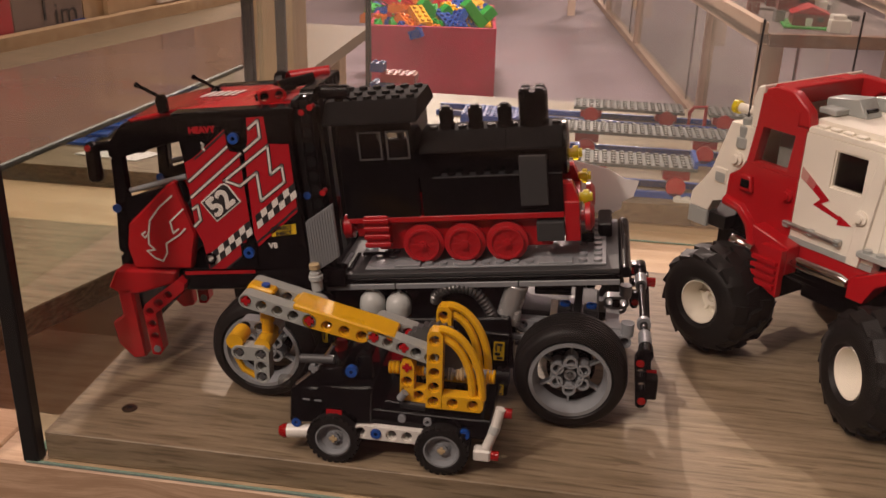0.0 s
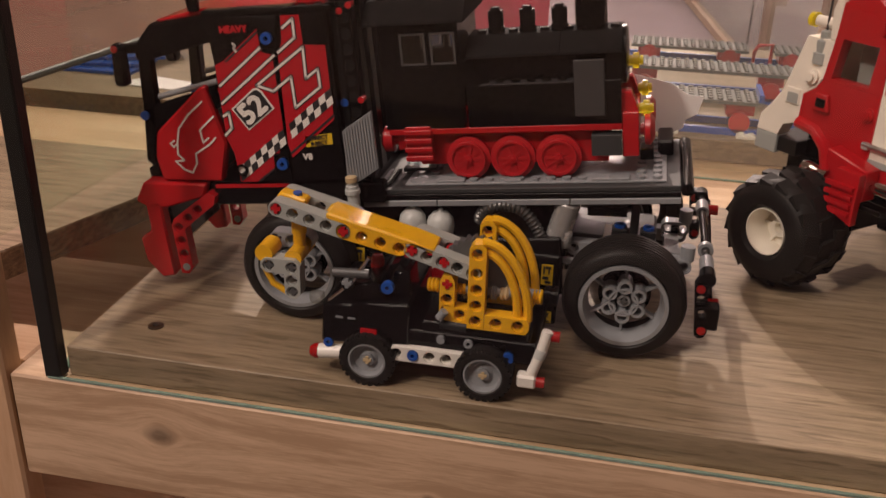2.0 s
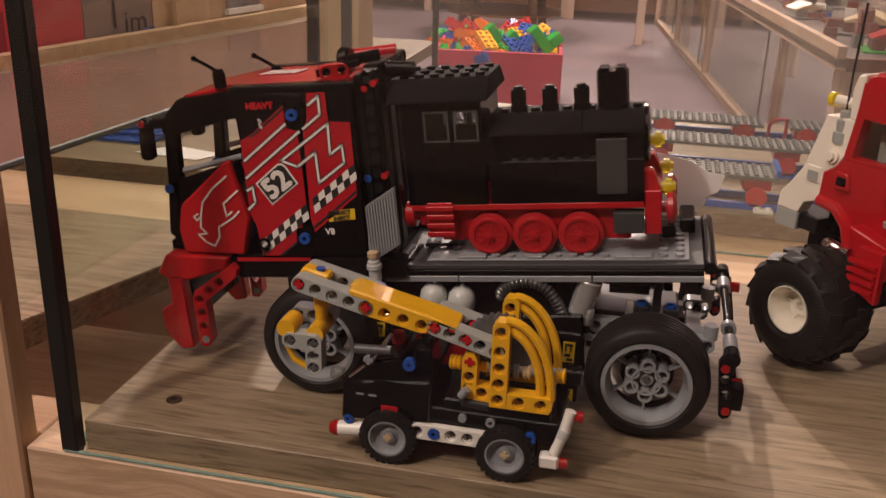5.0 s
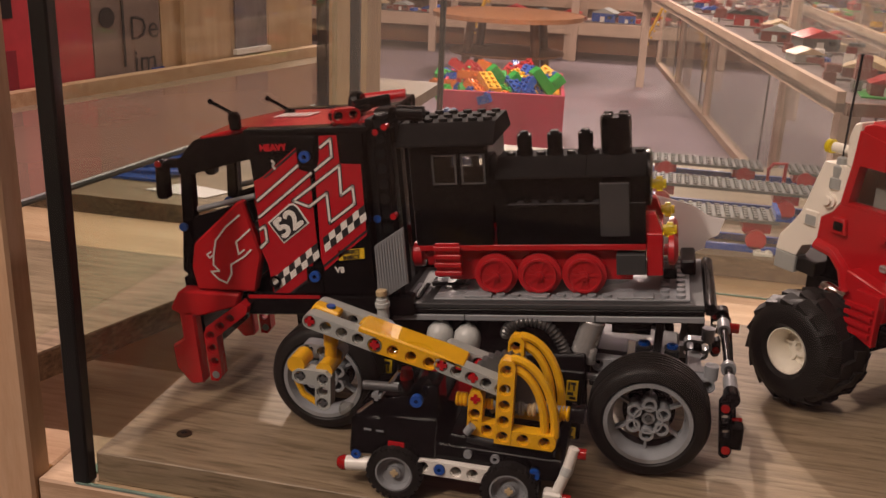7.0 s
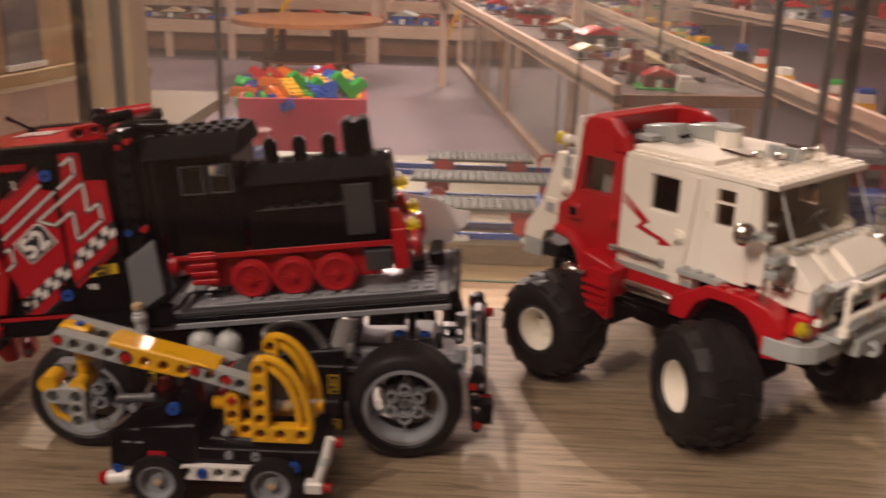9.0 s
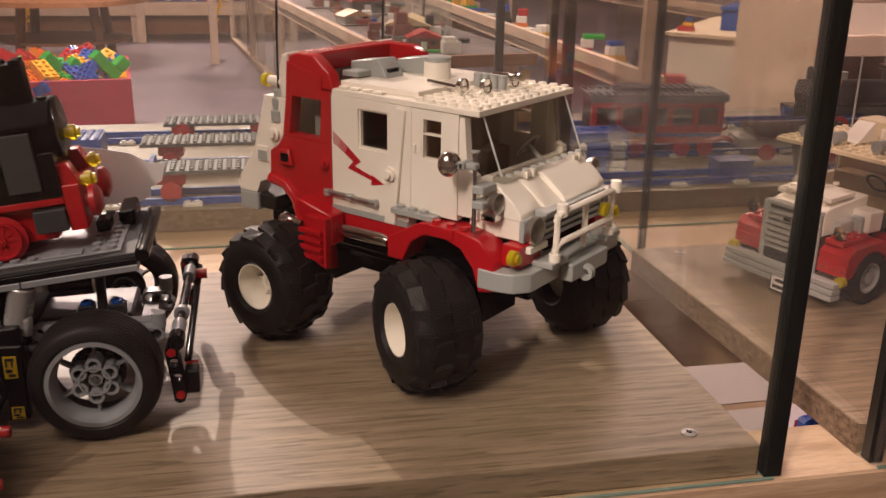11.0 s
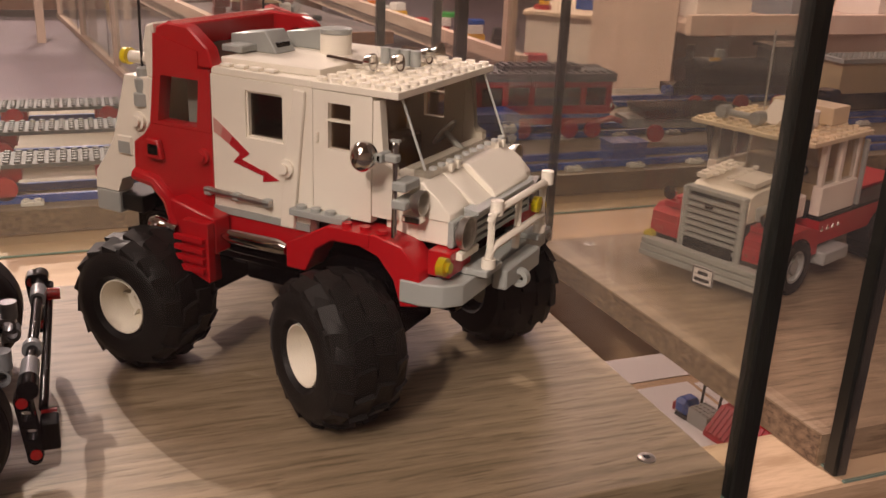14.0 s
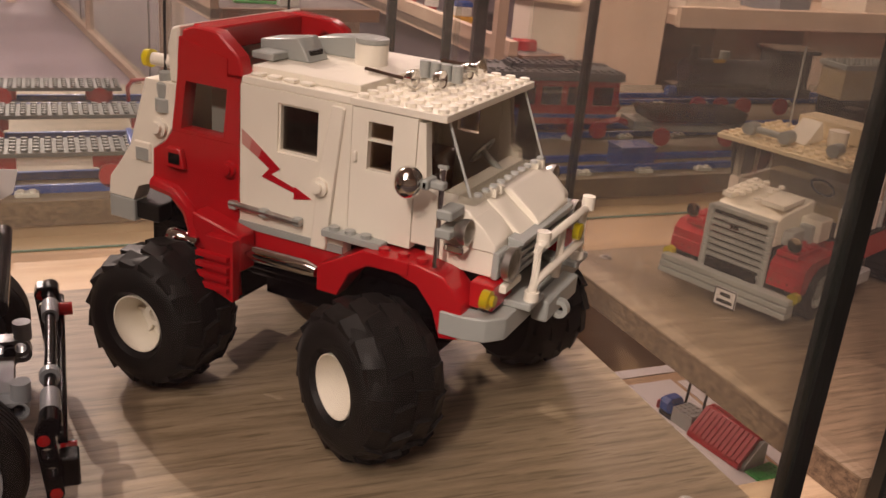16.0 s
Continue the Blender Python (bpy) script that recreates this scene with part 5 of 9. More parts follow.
def small_wheel(x, y, side, r=0.0136):
    w = part("wheel", lathe(bmesh.new(), [(0.0, 0.0018), (0.0030, 0.0018), (0.0030, 0.0100), (0.0, 0.0100)], (0, 0, 0), (0, 1, 0), 18), GREY, crane, m=Matrix.Translation((x, y, r)) @ Matrix.Rotation(0 if side < 0 else math.pi, 4, "Z"))
    tyre = lathe(bmesh.new(), [(0.0088, 0.0006), (0.0098, 0.0), (r * 0.92, 0.0003), (r - 0.0002, 0.0024), (r - 0.0002, 0.0112), (r * 0.92, 0.0136), (0.0088, 0.0136)], (0, 0, 0), (0, 1, 0), 40, True)
    for k in range(26):
        turned_block(tyre, r, k * 2 * math.pi / 26)
    part("tyre", tyre, RUBBER, w, "black rubber tyre with block tread")
    part("rim", lathe(bmesh.new(), [(0.0094, 0.0004), (0.0083, 0.0004), (0.0074, 0.0034), (0.0046, 0.0044), (0.0030, 0.0034), (0.0030, 0.0060), (0.0092, 0.0060)], (0, 0, 0), (0, 1, 0), 32, True), GREY, w)
    ax = box(-0.0019, 0.0019, 0.0010, 0.0030, -0.0007, 0.0007)
    bx(ax, -0.0007, 0.0007, 0.0010, 0.0030, 0.0008, 0.0019)
    bx(ax, -0.0007, 0.0007, 0.0010, 0.0030, -0.0019, -0.0008)
    part("axle_end", ax, TAN, w, "tan axle end")


for x in (0.1600, 0.2155):
    small_wheel(x, 0.0020, -1)
    small_wheel(x, 0.0600, 1)
    part("axle", pipe((x, 0.0120, 0.0136), (x, 0.0500, 0.0136), 0.0018), DKGREY, crane)
part("chassis", box(0.1430, 0.2390, 0.0085, 0.0530, 0.0190, 0.0305), BLACK, crane, bevel=0.0008)
bm = turned(liftarm(5), Matrix.Translation((0.1738, 0.0085, 0.0185)))
part("side_beam", bm, CLEANWHITE, crane, "white beam with holes")
part("side_beam_pin", lathe(bmesh.new(), [(0.0010, 0.0), (0.0026, 0.0), (0.0026, 0.003), (0.0010, 0.003)], (0.1818, 0.0040, 0.0185), (0, 1, 0), 14, True), BLUE, crane, "blue connector pin")
part("chassis_pin", lathe(bmesh.new(), [(0.0010, 0.0), (0.0027, 0.0), (0.0027, 0.003), (0.0010, 0.003)], (0.2262, 0.0062, 0.0222), (0, 1, 0), 14, True), BLUE, crane, "blue connector pin")
part("chassis_pin", lathe(bmesh.new(), [(0.0010, 0.0), (0.0022, 0.0), (0.0022, 0.002), (0.0010, 0.002)], (0.2075, 0.0068, 0.0270), (0, 1, 0), 14, True), GREY, crane)
part("chassis_axle", pipe((0.1945, 0.0066, 0.0275), (0.1945, 0.0090, 0.0275), 0.0020), GREY, crane)
part("chassis_pin", lathe(bmesh.new(), [(0.0010, 0.0), (0.0024, 0.0), (0.0024, 0.002), (0.0010, 0.002)], (0.1400, 0.0060, 0.0190), (0, 1, 0), 14, True), BLUE, crane, "blue connector pin")
# cab
cabm = bmesh.new()
prism(cabm, [(0.1365, 0.0185), (0.1795, 0.0225), (0.1795, 0.0440), (0.1500, 0.0405), (0.1375, 0.0390)], "y", 0.0065, 0.0560)
part("cab_body", cabm, BLACK, crane, "black cab body", bevel=0.0010)
for k in range(2):
    part("bonnet_slot", box(0.1440 + 0.006 * k, 0.1475 + 0.006 * k, 0.0060, 0.0066, 0.0330, 0.0338), GREY, crane)
part("seat_back", prism(bmesh.new(), [(0.1660, 0.0440), (0.1790, 0.0440), (0.1775, 0.0575), (0.1700, 0.0570)], "y", 0.0140, 0.0300), BLACK, crane, bevel=0.0010)
part("cab_block", prism(bmesh.new(), [(0.1480, 0.0410), (0.1660, 0.0430), (0.1640, 0.0520), (0.1520, 0.0500)], "y", 0.0100, 0.0480), BLACK, crane, bevel=0.0010)
part("cab_pin", lathe(bmesh.new(), [(0.0010, 0.0), (0.0030, 0.0), (0.0030, 0.003), (0.0010, 0.003)], (0.1685, 0.0080, 0.0505), (0, 1, 0), 14, True), BLUE, crane, "blue connector pin")
part("beacon", lathe(bmesh.new(), [(0.0034, 0.0), (0.0034, 0.0055), (0.0024, 0.0075), (0.0, 0.0080)], (0.1580, 0.0300, 0.0490), (0, 0, 1), 18), TRRED, crane, "transparent red beacon")
part("wheel_rod", sweep(bmesh.new(), [(0.1430, 0.0110, 0.0545), (0.1530, 0.0110, 0.0540), (0.1600, 0.0120, 0.0530)], 0.0012, 8), DKGREY, crane)
part("steering_rod", pipe((0.1520, 0.0080, 0.0520), (0.1600, 0.0085, 0.0650), 0.0010), CHROME, crane)
part("lamp_socket", lathe(bmesh.new(), [(0.0022, 0.0), (0.0032, 0.001), (0.0032, 0.006), (0.0024, 0.006)], (0.1300, 0.0120, 0.0395), (1, 0, 0), 14), CLEAR, crane, "clear lamp")
part("lamp_rod", pipe((0.1400, 0.0090, 0.0400), (0.1470, 0.0110, 0.0460), 0.0010), CHROME, crane)
part("cab_edge", box(0.1520, 0.1790, 0.0058, 0.0066, 0.0405, 0.0418), BLACK, crane)
part("cab_rail", pipe((0.1430, 0.0075, 0.0560), (0.1600, 0.0085, 0.0566), 0.0022), MIDGREY, crane)
part("cab_axle", cross_axle(0.1500, 0.0050, 0.0110, 0.0520, 0.0023), GREY, crane)
part("cab_panel", box(0.1560, 0.1640, 0.0058, 0.0066, 0.0250, 0.0290), RED, crane)
part("bumper_tube", pipe((0.1350, 0.0080, 0.0125), (0.1475, 0.0080, 0.0140), 0.0037), CLEANWHITE, crane, "white tube")
lampm = lathe(bmesh.new(), [(0.0038, 0.0), (0.0038, 0.0022), (0.0026, 0.0044), (0.0, 0.0050)], (0.1350, 0.0080, 0.0125), (-1, 0, -0.1), 18)
part("head_lamp", lampm, TRRED, crane, "red round lamp")
part("bumper_tube", pipe((0.1350, 0.0540, 0.0125), (0.1475, 0.0540, 0.0140), 0.0037), CLEANWHITE, crane, "white tube")
# rear fender rail
part("rear_rail", sweep(bmesh.new(), [(0.2434, 0.0110, 0.0370), (0.2415, 0.0100, 0.0280), (0.2375, 0.0085, 0.0150)], 0.0026, 12), CLEANWHITE, crane, "white rear rail")
part("rear_rail_joint", sweep(bmesh.new(), [(0.2414, 0.0100, 0.0275), (0.2402, 0.0093, 0.0235)], 0.0030, 12), PALEGREY, crane)
part("rear_foot", box(0.2310, 0.2400, 0.0050, 0.0115, 0.0085, 0.0150), CLEANWHITE, crane, bevel=0.0010)
part("rear_lamp", pipe((0.2450, 0.0120, 0.0340), (0.2490, 0.0120, 0.0340), 0.0026), TRRED, crane, "red lamp")
part("rear_lamp", pipe((0.2400, 0.0075, 0.0115), (0.2440, 0.0075, 0.0115), 0.0026), TRRED, crane, "red lamp")
# winch housing and frame
part("winch_base", box(0.1850, 0.2350, 0.0085, 0.0500, 0.0305, 0.0360), BLACK, crane, bevel=0.0008)
for y0 in (0.0060, 0.0330):
    part("winch_frame", drilled(bmesh.new(), [(0.2066, 0.0362), (0.2144, 0.0362), (0.2144, 0.0760), (0.2125, 0.0785), (0.2085, 0.0785), (0.2066, 0.0760)], [(0.2105, 0.0400), (0.2105, 0.0480), (0.2105, 0.0560), (0.2105, 0.0640), (0.2105, 0.0735)], 0.0023, y0, y0 + 0.0072), YELLOW, crane, "yellow beam with holes")
    part("winch_frame", drilled(bmesh.new(), [(0.2146, 0.0362), (0.2335, 0.0362), (0.2350, 0.0385), (0.2350, 0.0420), (0.2335, 0.0438), (0.2146, 0.0438)], [(0.2200, 0.0400), (0.2300, 0.0400)], 0.0023, y0, y0 + 0.0072), YELLOW, crane, "yellow beam with holes")
    curve = bmesh.new()
    for k, rr in ((0, 0.0), (1, 0.0048)):
        pts = [(0.2120 + (0.0220 - rr) * math.sin(t), y0 + 0.0036, 0.0420 + (0.0365 - rr) * math.cos(t)) for t in [i * math.pi / 2 / 14 for i in range(15)]]
        sweep(curve, pts, 0.0021, 8)
    part("winch_arch", curve, YELLOW, crane, "curved yellow panel")
teeth = [(0.0150 + (0.0012 if k % 2 else -0.0004)) for k in range(56)]
gear_pts = [(0.2085 + teeth[k] * math.cos(k * 2 * math.pi / 56), 0.0610 + teeth[k] * math.sin(k * 2 * math.pi / 56)) for k in range(56)]
part("gear", prism(bmesh.new(), gear_pts, "y", 0.0160, 0.0215), MIDGREY, crane, "dark grey gear")
part("drum_shaft", pipe((0.1870, 0.0170, 0.0505), (0.2390, 0.0170, 0.0520), 0.0024), GREY, crane)
for x0, x1, r, mt in ((0.1860, 0.1915, 0.0036, YELLOW), (0.1990, 0.2040, 0.0032, YELLOW), (0.2155, 0.2185, 0.0040, GREY), (0.2200, 0.2240, 0.0036, TAN), (0.2350, 0.2395, 0.0038, YELLOW), (0.2050, 0.2064, 0.0042, GREY)):
    bm = bmesh.new()
    n = max(2, int((x1 - x0) / 0.0014))
    prof = [(r if k % 2 else r * 0.82, k * (x1 - x0) / (2 * n)) for k in range(2 * n + 1)]
    lathe(bm, prof, (x0, 0.0170, 0.0508), (1, 0, 0.03), 16)
    part("drum", bm, mt, crane)
part("drum_knob", lathe(bmesh.new(), [(0.0030, 0.0), (0.0046, 0.0), (0.0046, 0.0020), (0.0036, 0.0022), (0.0036, 0.0040), (0.0046, 0.0042), (0.0046, 0.0062), (0.0030, 0.0064)], (0.2400, 0.0170, 0.0520), (1, 0, 0), 18, True), BLACK, crane)
lb = drilled(bmesh.new(), [(0.1930, 0.0390), (0.2000, 0.0390), (0.2000, 0.0570), (0.1985, 0.0600), (0.1945, 0.0600), (0.1930, 0.0570)], [(0.1965, 0.0425), (0.1965, 0.0480)], 0.0022, 0.0090, 0.0160)
part("winch_beam", lb, YELLOW, crane, "yellow beam with holes")
part("winch_axle", cross_axle(0.1965, 0.0084, 0.0165, 0.0560), RED, crane, "red axle end")
part("winch_foot", drilled(bmesh.new(), [(0.1950, 0.0372), (0.2064, 0.0362), (0.2064, 0.0438), (0.1950, 0.0446)], [(0.2025, 0.0405)], 0.0022, 0.0092, 0.0158), YELLOW, crane)
part("winch_rod", pipe((0.1935, 0.0070, 0.0390), (0.1960, 0.0070, 0.0430), 0.0020), GREY, crane)
part("winch_tube", pipe((0.1935, 0.0100, 0.0348), (0.2060, 0.0100, 0.0342), 0.0024), DKGREY, crane)
# jib: two pairs of grey beams and a yellow one between
def jib_beam(p, q, n, y, mat, name, label):
    L = math.hypot(q[0] - p[0], q[1] - p[1])
    a = math.atan2(q[1] - p[1], q[0] - p[0])
    bm = liftarm(n, pitch=L / (n - 1))
    part(name, bm, mat, crane, label, m=Matrix.Translation((p[0], y, p[1])) @ Matrix.Rotation(-a, 4, "Y"))


for y in (0.0120, 0.0280):
    jib_beam((0.1160, 0.0842), (0.1478, 0.0765), 5, y, OLDGREY, "jib_beam", "grey beam with holes")
    jib_beam((0.1800, 0.0708), (0.2080, 0.0628), 5, y, OLDGREY, "jib_beam", "grey beam with holes")
jib_beam((0.1400, 0.0800), (0.1800, 0.0708), 6, 0.0200, YELLOW, "jib_arm", "yellow jib beam")
part("jib_cover", prism(bmesh.new(), [(0.1395, 0.0818), (0.1810, 0.0725), (0.1900, 0.0698), (0.1905, 0.0722), (0.1815, 0.0752), (0.1400, 0.0850)], "y", 0.0083, 0.0240), YELLOW, crane, "yellow jib beam", bevel=0.0008)
jib_beam((0.1480, 0.0765), (0.1740, 0.0712), 4, 0.0120, YELLOW, "jib_arm", "yellow jib beam")
part("jib_tip", prism(bmesh.new(), [(0.1130, 0.0860), (0.1270, 0.0830), (0.1280, 0.0865), (0.1150, 0.0895)], "y", 0.0162, 0.0238), YELLOW, crane, "yellow jib tip", bevel=0.0010)
part("tip_pin", pipe((0.1225, 0.0200, 0.0870), (0.1225, 0.0200, 0.0888), 0.0022), BLUE, crane)
for x, z in ((0.1160, 0.0842), (0.1478, 0.0765), (0.1800, 0.0708), (0.1950, 0.0668)):
    part("jib_axle", cross_axle(x, 0.0080, 0.0320, z), RED, crane, "red axle")
# hook block hanging from the tip
part("hook_rod", lathe(bmesh.new(), [(0.0030, 0.0), (0.0030, 0.0080), (0.0036, 0.0084), (0.0036, 0.0200), (0.0026, 0.0204)], (0.1225, 0.0200, 0.0600), (0, 0, 1), 16), YELLOW, crane, "yellow hanging rod")
part("hook_joint", pipe((0.1225, 0.0100, 0.0590), (0.1225, 0.0300, 0.0590), 0.0042), YELLOW, crane)
part("hook_joint", pipe((0.1090, 0.0080, 0.0610), (0.1090, 0.0200, 0.0610), 0.0044), YELLOW, crane)
for y in (0.0070,):
    hk = drilled(bmesh.new(), [(0.1075, 0.0540), (0.1100, 0.0520), (0.1190, 0.0520), (0.1190, 0.0420), (0.1215, 0.0395), (0.1245, 0.0395), (0.1268, 0.0420), (0.1268, 0.0570), (0.1240, 0.0595), (0.1100, 0.0595), (0.1075, 0.0575)], [(0.1115, 0.0557), (0.1228, 0.0557), (0.1228, 0.0490), (0.1228, 0.0430)], 0.0023, y, y + 0.0070)
    part("hook_plate", hk, OLDGREY, crane, "grey angle beam")
part("hook_plate", turned(liftarm(3, pitch=0.0075), Matrix.Translation((0.1095, 0.0270, 0.0620))), GREY, crane, "grey beam with holes")
for px, pz in ((0.1115, 0.0557), (0.1228, 0.0557), (0.1228, 0.0430)):
    part("hook_axle", cross_axle(px, 0.0074, 0.0150, pz, 0.0021), MIDGREY, crane)
part("hook_rib", sweep(bmesh.new(), [(0.1085, 0.0105, 0.0525), (0.1120, 0.0105, 0.0450), (0.1210, 0.0105, 0.0400)], 0.0016, 8), YELLOW, crane)

# ---- second case: tow truck with a cream cab ----
TOW = Matrix.Translation((0.7034, 0.1881, 0)) @ Matrix.Rotation(radians(200.6), 4, "Z") @ Matrix.Scale(0.9, 4)
tow = thing("toy_tow_truck", "cream and red brick-built truck with a grey grille", "toy truck", TOW)


def tow_wheel(x, y, side):
    m = Matrix.Translation((x, y, 0.0205)) @ Matrix.Rotation(0 if side < 0 else math.pi, 4, "Z")
    w = part("wheel", lathe(bmesh.new(), [(0.0, 0.002), (0.0050, 0.002), (0.0050, 0.016), (0.0, 0.016)], (0, 0, 0), (0, 1, 0), 18), OLDGREY, tow, m=m)
    tb = lathe(bmesh.new(), [(0.0118, 0.001), (0.0128, 0.0), (0.0185, 0.0006), (0.0202, 0.003), (0.0202, 0.015), (0.0185, 0.018), (0.0118, 0.018)], (0, 0, 0), (0, 1, 0), 40, True)
    for k in range(24):
        lug = turned(box(-0.0016, 0.0016, 0.0012, 0.0168, 0.0196, 0.0206), Matrix.Rotation(k * math.pi / 12, 4, "Y"))
        me = bpy.data.meshes.new("lug")
        lug.to_mesh(me)
        lug.free()
        tb.from_mesh(me)
        bpy.data.meshes.remove(me)
    part("tyre", tb, RUBBER, w, "black treaded tyre")
    rim = lathe(bmesh.new(), [(0.0118, 0.0012), (0.0104, 0.0012), (0.0095, 0.005), (0.0050, 0.006), (0.0050, 0.008), (0.0118, 0.008)], (0, 0, 0), (0, 1, 0), 28, True)
    for k in range(6):
        a = k * math.pi / 3
        cyl(rim, (0.0072 * math.cos(a), 0.0034, 0.0072 * math.sin(a)), (0.0072 * math.cos(a), 0.006, 0.0072 * math.sin(a)), 0.0016, n=8)
    part("rim", rim, OLDGREY, w, "grey rim")


for x in (-0.040, -0.165):
    tow_wheel(x, 0.0540, 1)
    tow_wheel(x, -0.0540, -1)
    part("axle", pipe((x, -0.045, 0.0205), (x, 0.045, 0.0205), 0.003), BLACK, tow)
part("frame", box(-0.24, -0.008, -0.020, 0.020, 0.0180, 0.0300), BLACK, tow, bevel=0.0005)
for k in range(3):
    part("bumper", box(-0.0100, 0.0010 - 0.001 * k, -0.0510, 0.0510, 0.0085 + 0.0046 * k, 0.0125 + 0.0046 * k), OLDGREY, tow, "grey bumper", bevel=0.0005)
plate = part("number_plate", box(0.0012, 0.0022, -0.0015, 0.0155, 0.0020, 0.0150), PAPER, tow, "white number plate")
pf = bmesh.new()
for q in ((-0.0015, -0.0008, 0.0020, 0.0150), (0.0148, 0.0155, 0.0020, 0.0150), (-0.0008, 0.0148, 0.0020, 0.0027), (-0.0008, 0.0148, 0.0143, 0.0150)):
    bx(pf, 0.0022, 0.0025, q[0], q[1], q[2], q[3])
part("plate_border", pf, INK, plate)
part("plate_bar", box(0.0022, 0.0025, 0.0030, 0.0110, 0.0095, 0.0120), INK, plate, "dark bar")
part("plate_bar", box(0.0022, 0.0025, 0.0010, 0.0130, 0.0045, 0.0070), INK, plate, "dark bar")
gr2 = part("grille", box(-0.0160, -0.0120, -0.0225, 0.0225, 0.0240, 0.0640), DKGREY, tow, "grey slatted grille")
for k in range(8):
    part("slat", box(-0.0122, -0.0092, -0.0215, 0.0215, 0.0250 + 0.0047 * k, 0.0275 + 0.0047 * k), OLDGREY, gr2)
for y in (-0.0235, 0.0235):
    part("grille_post", pipe((-0.0110, y, 0.0200), (-0.0110, y, 0.0660), 0.0026), OLDGREY, tow)
part("grille_cap", box(-0.0170, -0.0090, -0.0240, 0.0240, 0.0642, 0.0672), OLDGREY, tow, bevel=0.0004)
part("grille_mark", box(-0.0092, -0.0086, -0.0060, 0.0010, 0.0540, 0.0570), CHROME, tow)
for s in (-1, 1):
    y0, y1 = sorted((s * 0.0265, s * 0.0520))
    part("wing", prism(bmesh.new(), [(-0.0130, 0.0240), (-0.0130, 0.0400), (-0.0200, 0.0455), (-0.0520, 0.0470), (-0.0680, 0.0420), (-0.0680, 0.0250), (-0.0590, 0.0240), (-0.0540, 0.0360), (-0.0280, 0.0360), (-0.0230, 0.0240)], "y", y0, y1), OLDRED, tow, "red front wing", smooth=12)
    part("wing_step", box(-0.0480, -0.0150, min(s * 0.0280, s * 0.0440), max(s * 0.0280, s * 0.0440), 0.0455, 0.0492), OLDRED, tow, "red plate", bevel=0.0003)
    part("wing_front", box(-0.0155, -0.0118, y0, y1, 0.0240, 0.0340), OLDRED, tow, bevel=0.0004)
    part("bonnet_box", box(-0.0400, -0.0240, min(s * 0.0250, s * 0.0330), max(s * 0.0250, s * 0.0330), 0.0500, 0.0600), OLDGREY, tow, bevel=0.0008)
    part("wing_studs", stud_rows(bmesh.new(), (-0.020, -0.028, -0.036, -0.044), (s * 0.032, s * 0.040), 0.0492), OLDRED, tow)
    for yy in (0.030, 0.036, 0.042, 0.048):
        part("wing_rivet", pipe((-0.0130, s * yy, 0.0285), (-0.0118, s * yy, 0.0285), 0.0012, n=8), CHROME, tow)
    part("side_lamp", pipe((-0.0120, s * 0.0500, 0.0220), (-0.0070, s * 0.0500, 0.0220), 0.0040), TRYELLOW, tow, "transparent yellow lamp")
    part("front_lamp", lathe(bmesh.new(), [(0.0, 0.0), (0.0040, 0.001), (0.0050, 0.006), (0.0, 0.005)], (-0.0140, s * 0.0330, 0.0170), (1, 0, 0), 18), OLDGREY, tow)
    part("horn", lathe(bmesh.new(), [(0.0, 0.0), (0.0030, 0.001), (0.0052, 0.006), (0.0, 0.005)], (-0.0200, s * 0.0400, 0.0560), (1, 0, 0), 18), CHROME, tow, "chrome lamp")
    part("air_filter", box(-0.060, -0.044, s * 0.031 - 0.005, s * 0.031 + 0.005, 0.0480, 0.0620), OLDGREY, tow, bevel=0.001)
    part("side_body", box(-0.2300, -0.0690, min(s * 0.030, s * 0.050), max(s * 0.030, s * 0.050), 0.0300, 0.0480), OLDRED, tow, "red side", bevel=0.0005)
    part("side_band", box(-0.2300, -0.0690, min(s * 0.030, s * 0.050), max(s * 0.030, s * 0.050), 0.0482, 0.0505), BLACK, tow)
    part("step", box(-0.1050, -0.0700, min(s * 0.044, s * 0.058), max(s * 0.044, s * 0.058), 0.0160, 0.0260), OLDGREY, tow, "grey step", bevel=0.001)
    part("door", box(-0.1200, -0.0700, min(s * 0.040, s * 0.048), max(s * 0.040, s * 0.048), 0.0507, 0.0720), WHITE, tow, "cream door", bevel=0.0005)
    for x in (-0.0720, -0.0960, -0.1200):
        part("window_post", box(x - 0.002, x + 0.002, s * 0.044 - 0.002, s * 0.044 + 0.002, 0.0722, 0.1040), WHITE, tow)
    g = part("door_window", box(-0.1180, -0.0740, s * 0.044 - 0.0005, s * 0.044 + 0.0005, 0.0722, 0.1040), CLEAR, tow, "clear window")
    g.visible_shadow = False
    for k in range(4):
        part("emblem", prism(bmesh.new(), [(-0.100 + 0.008 * k, 0.0400), (-0.096 + 0.008 * k, 0.0400), (-0.098 + 0.008 * k, 0.0435)], "y", s * 0.0503 - 0.0002, s * 0.0503 + 0.0002), CHROME, tow)
part("bonnet", prism(bmesh.new(), [(-0.0660, 0.0480), (-0.0165, 0.0480), (-0.0165, 0.0660), (-0.0220, 0.0690), (-0.0660, 0.0740)], "y", -0.0240, 0.0240), WHITE, tow, "cream bonnet", bevel=0.0008)
part("bonnet_plate", turned(box(-0.0500, -0.0230, 0.006, 0.023, 0.0, 0.0032), Matrix.Translation((0, 0, 0.0716)) @ Matrix.Rotation(0.06, 4, "Y")), WHITE, tow)
part("bonnet_studs", stud_rows(bmesh.new(), (-0.047, -0.039, -0.031), (0.010, 0.018), 0.0750, n=10), WHITE, tow)
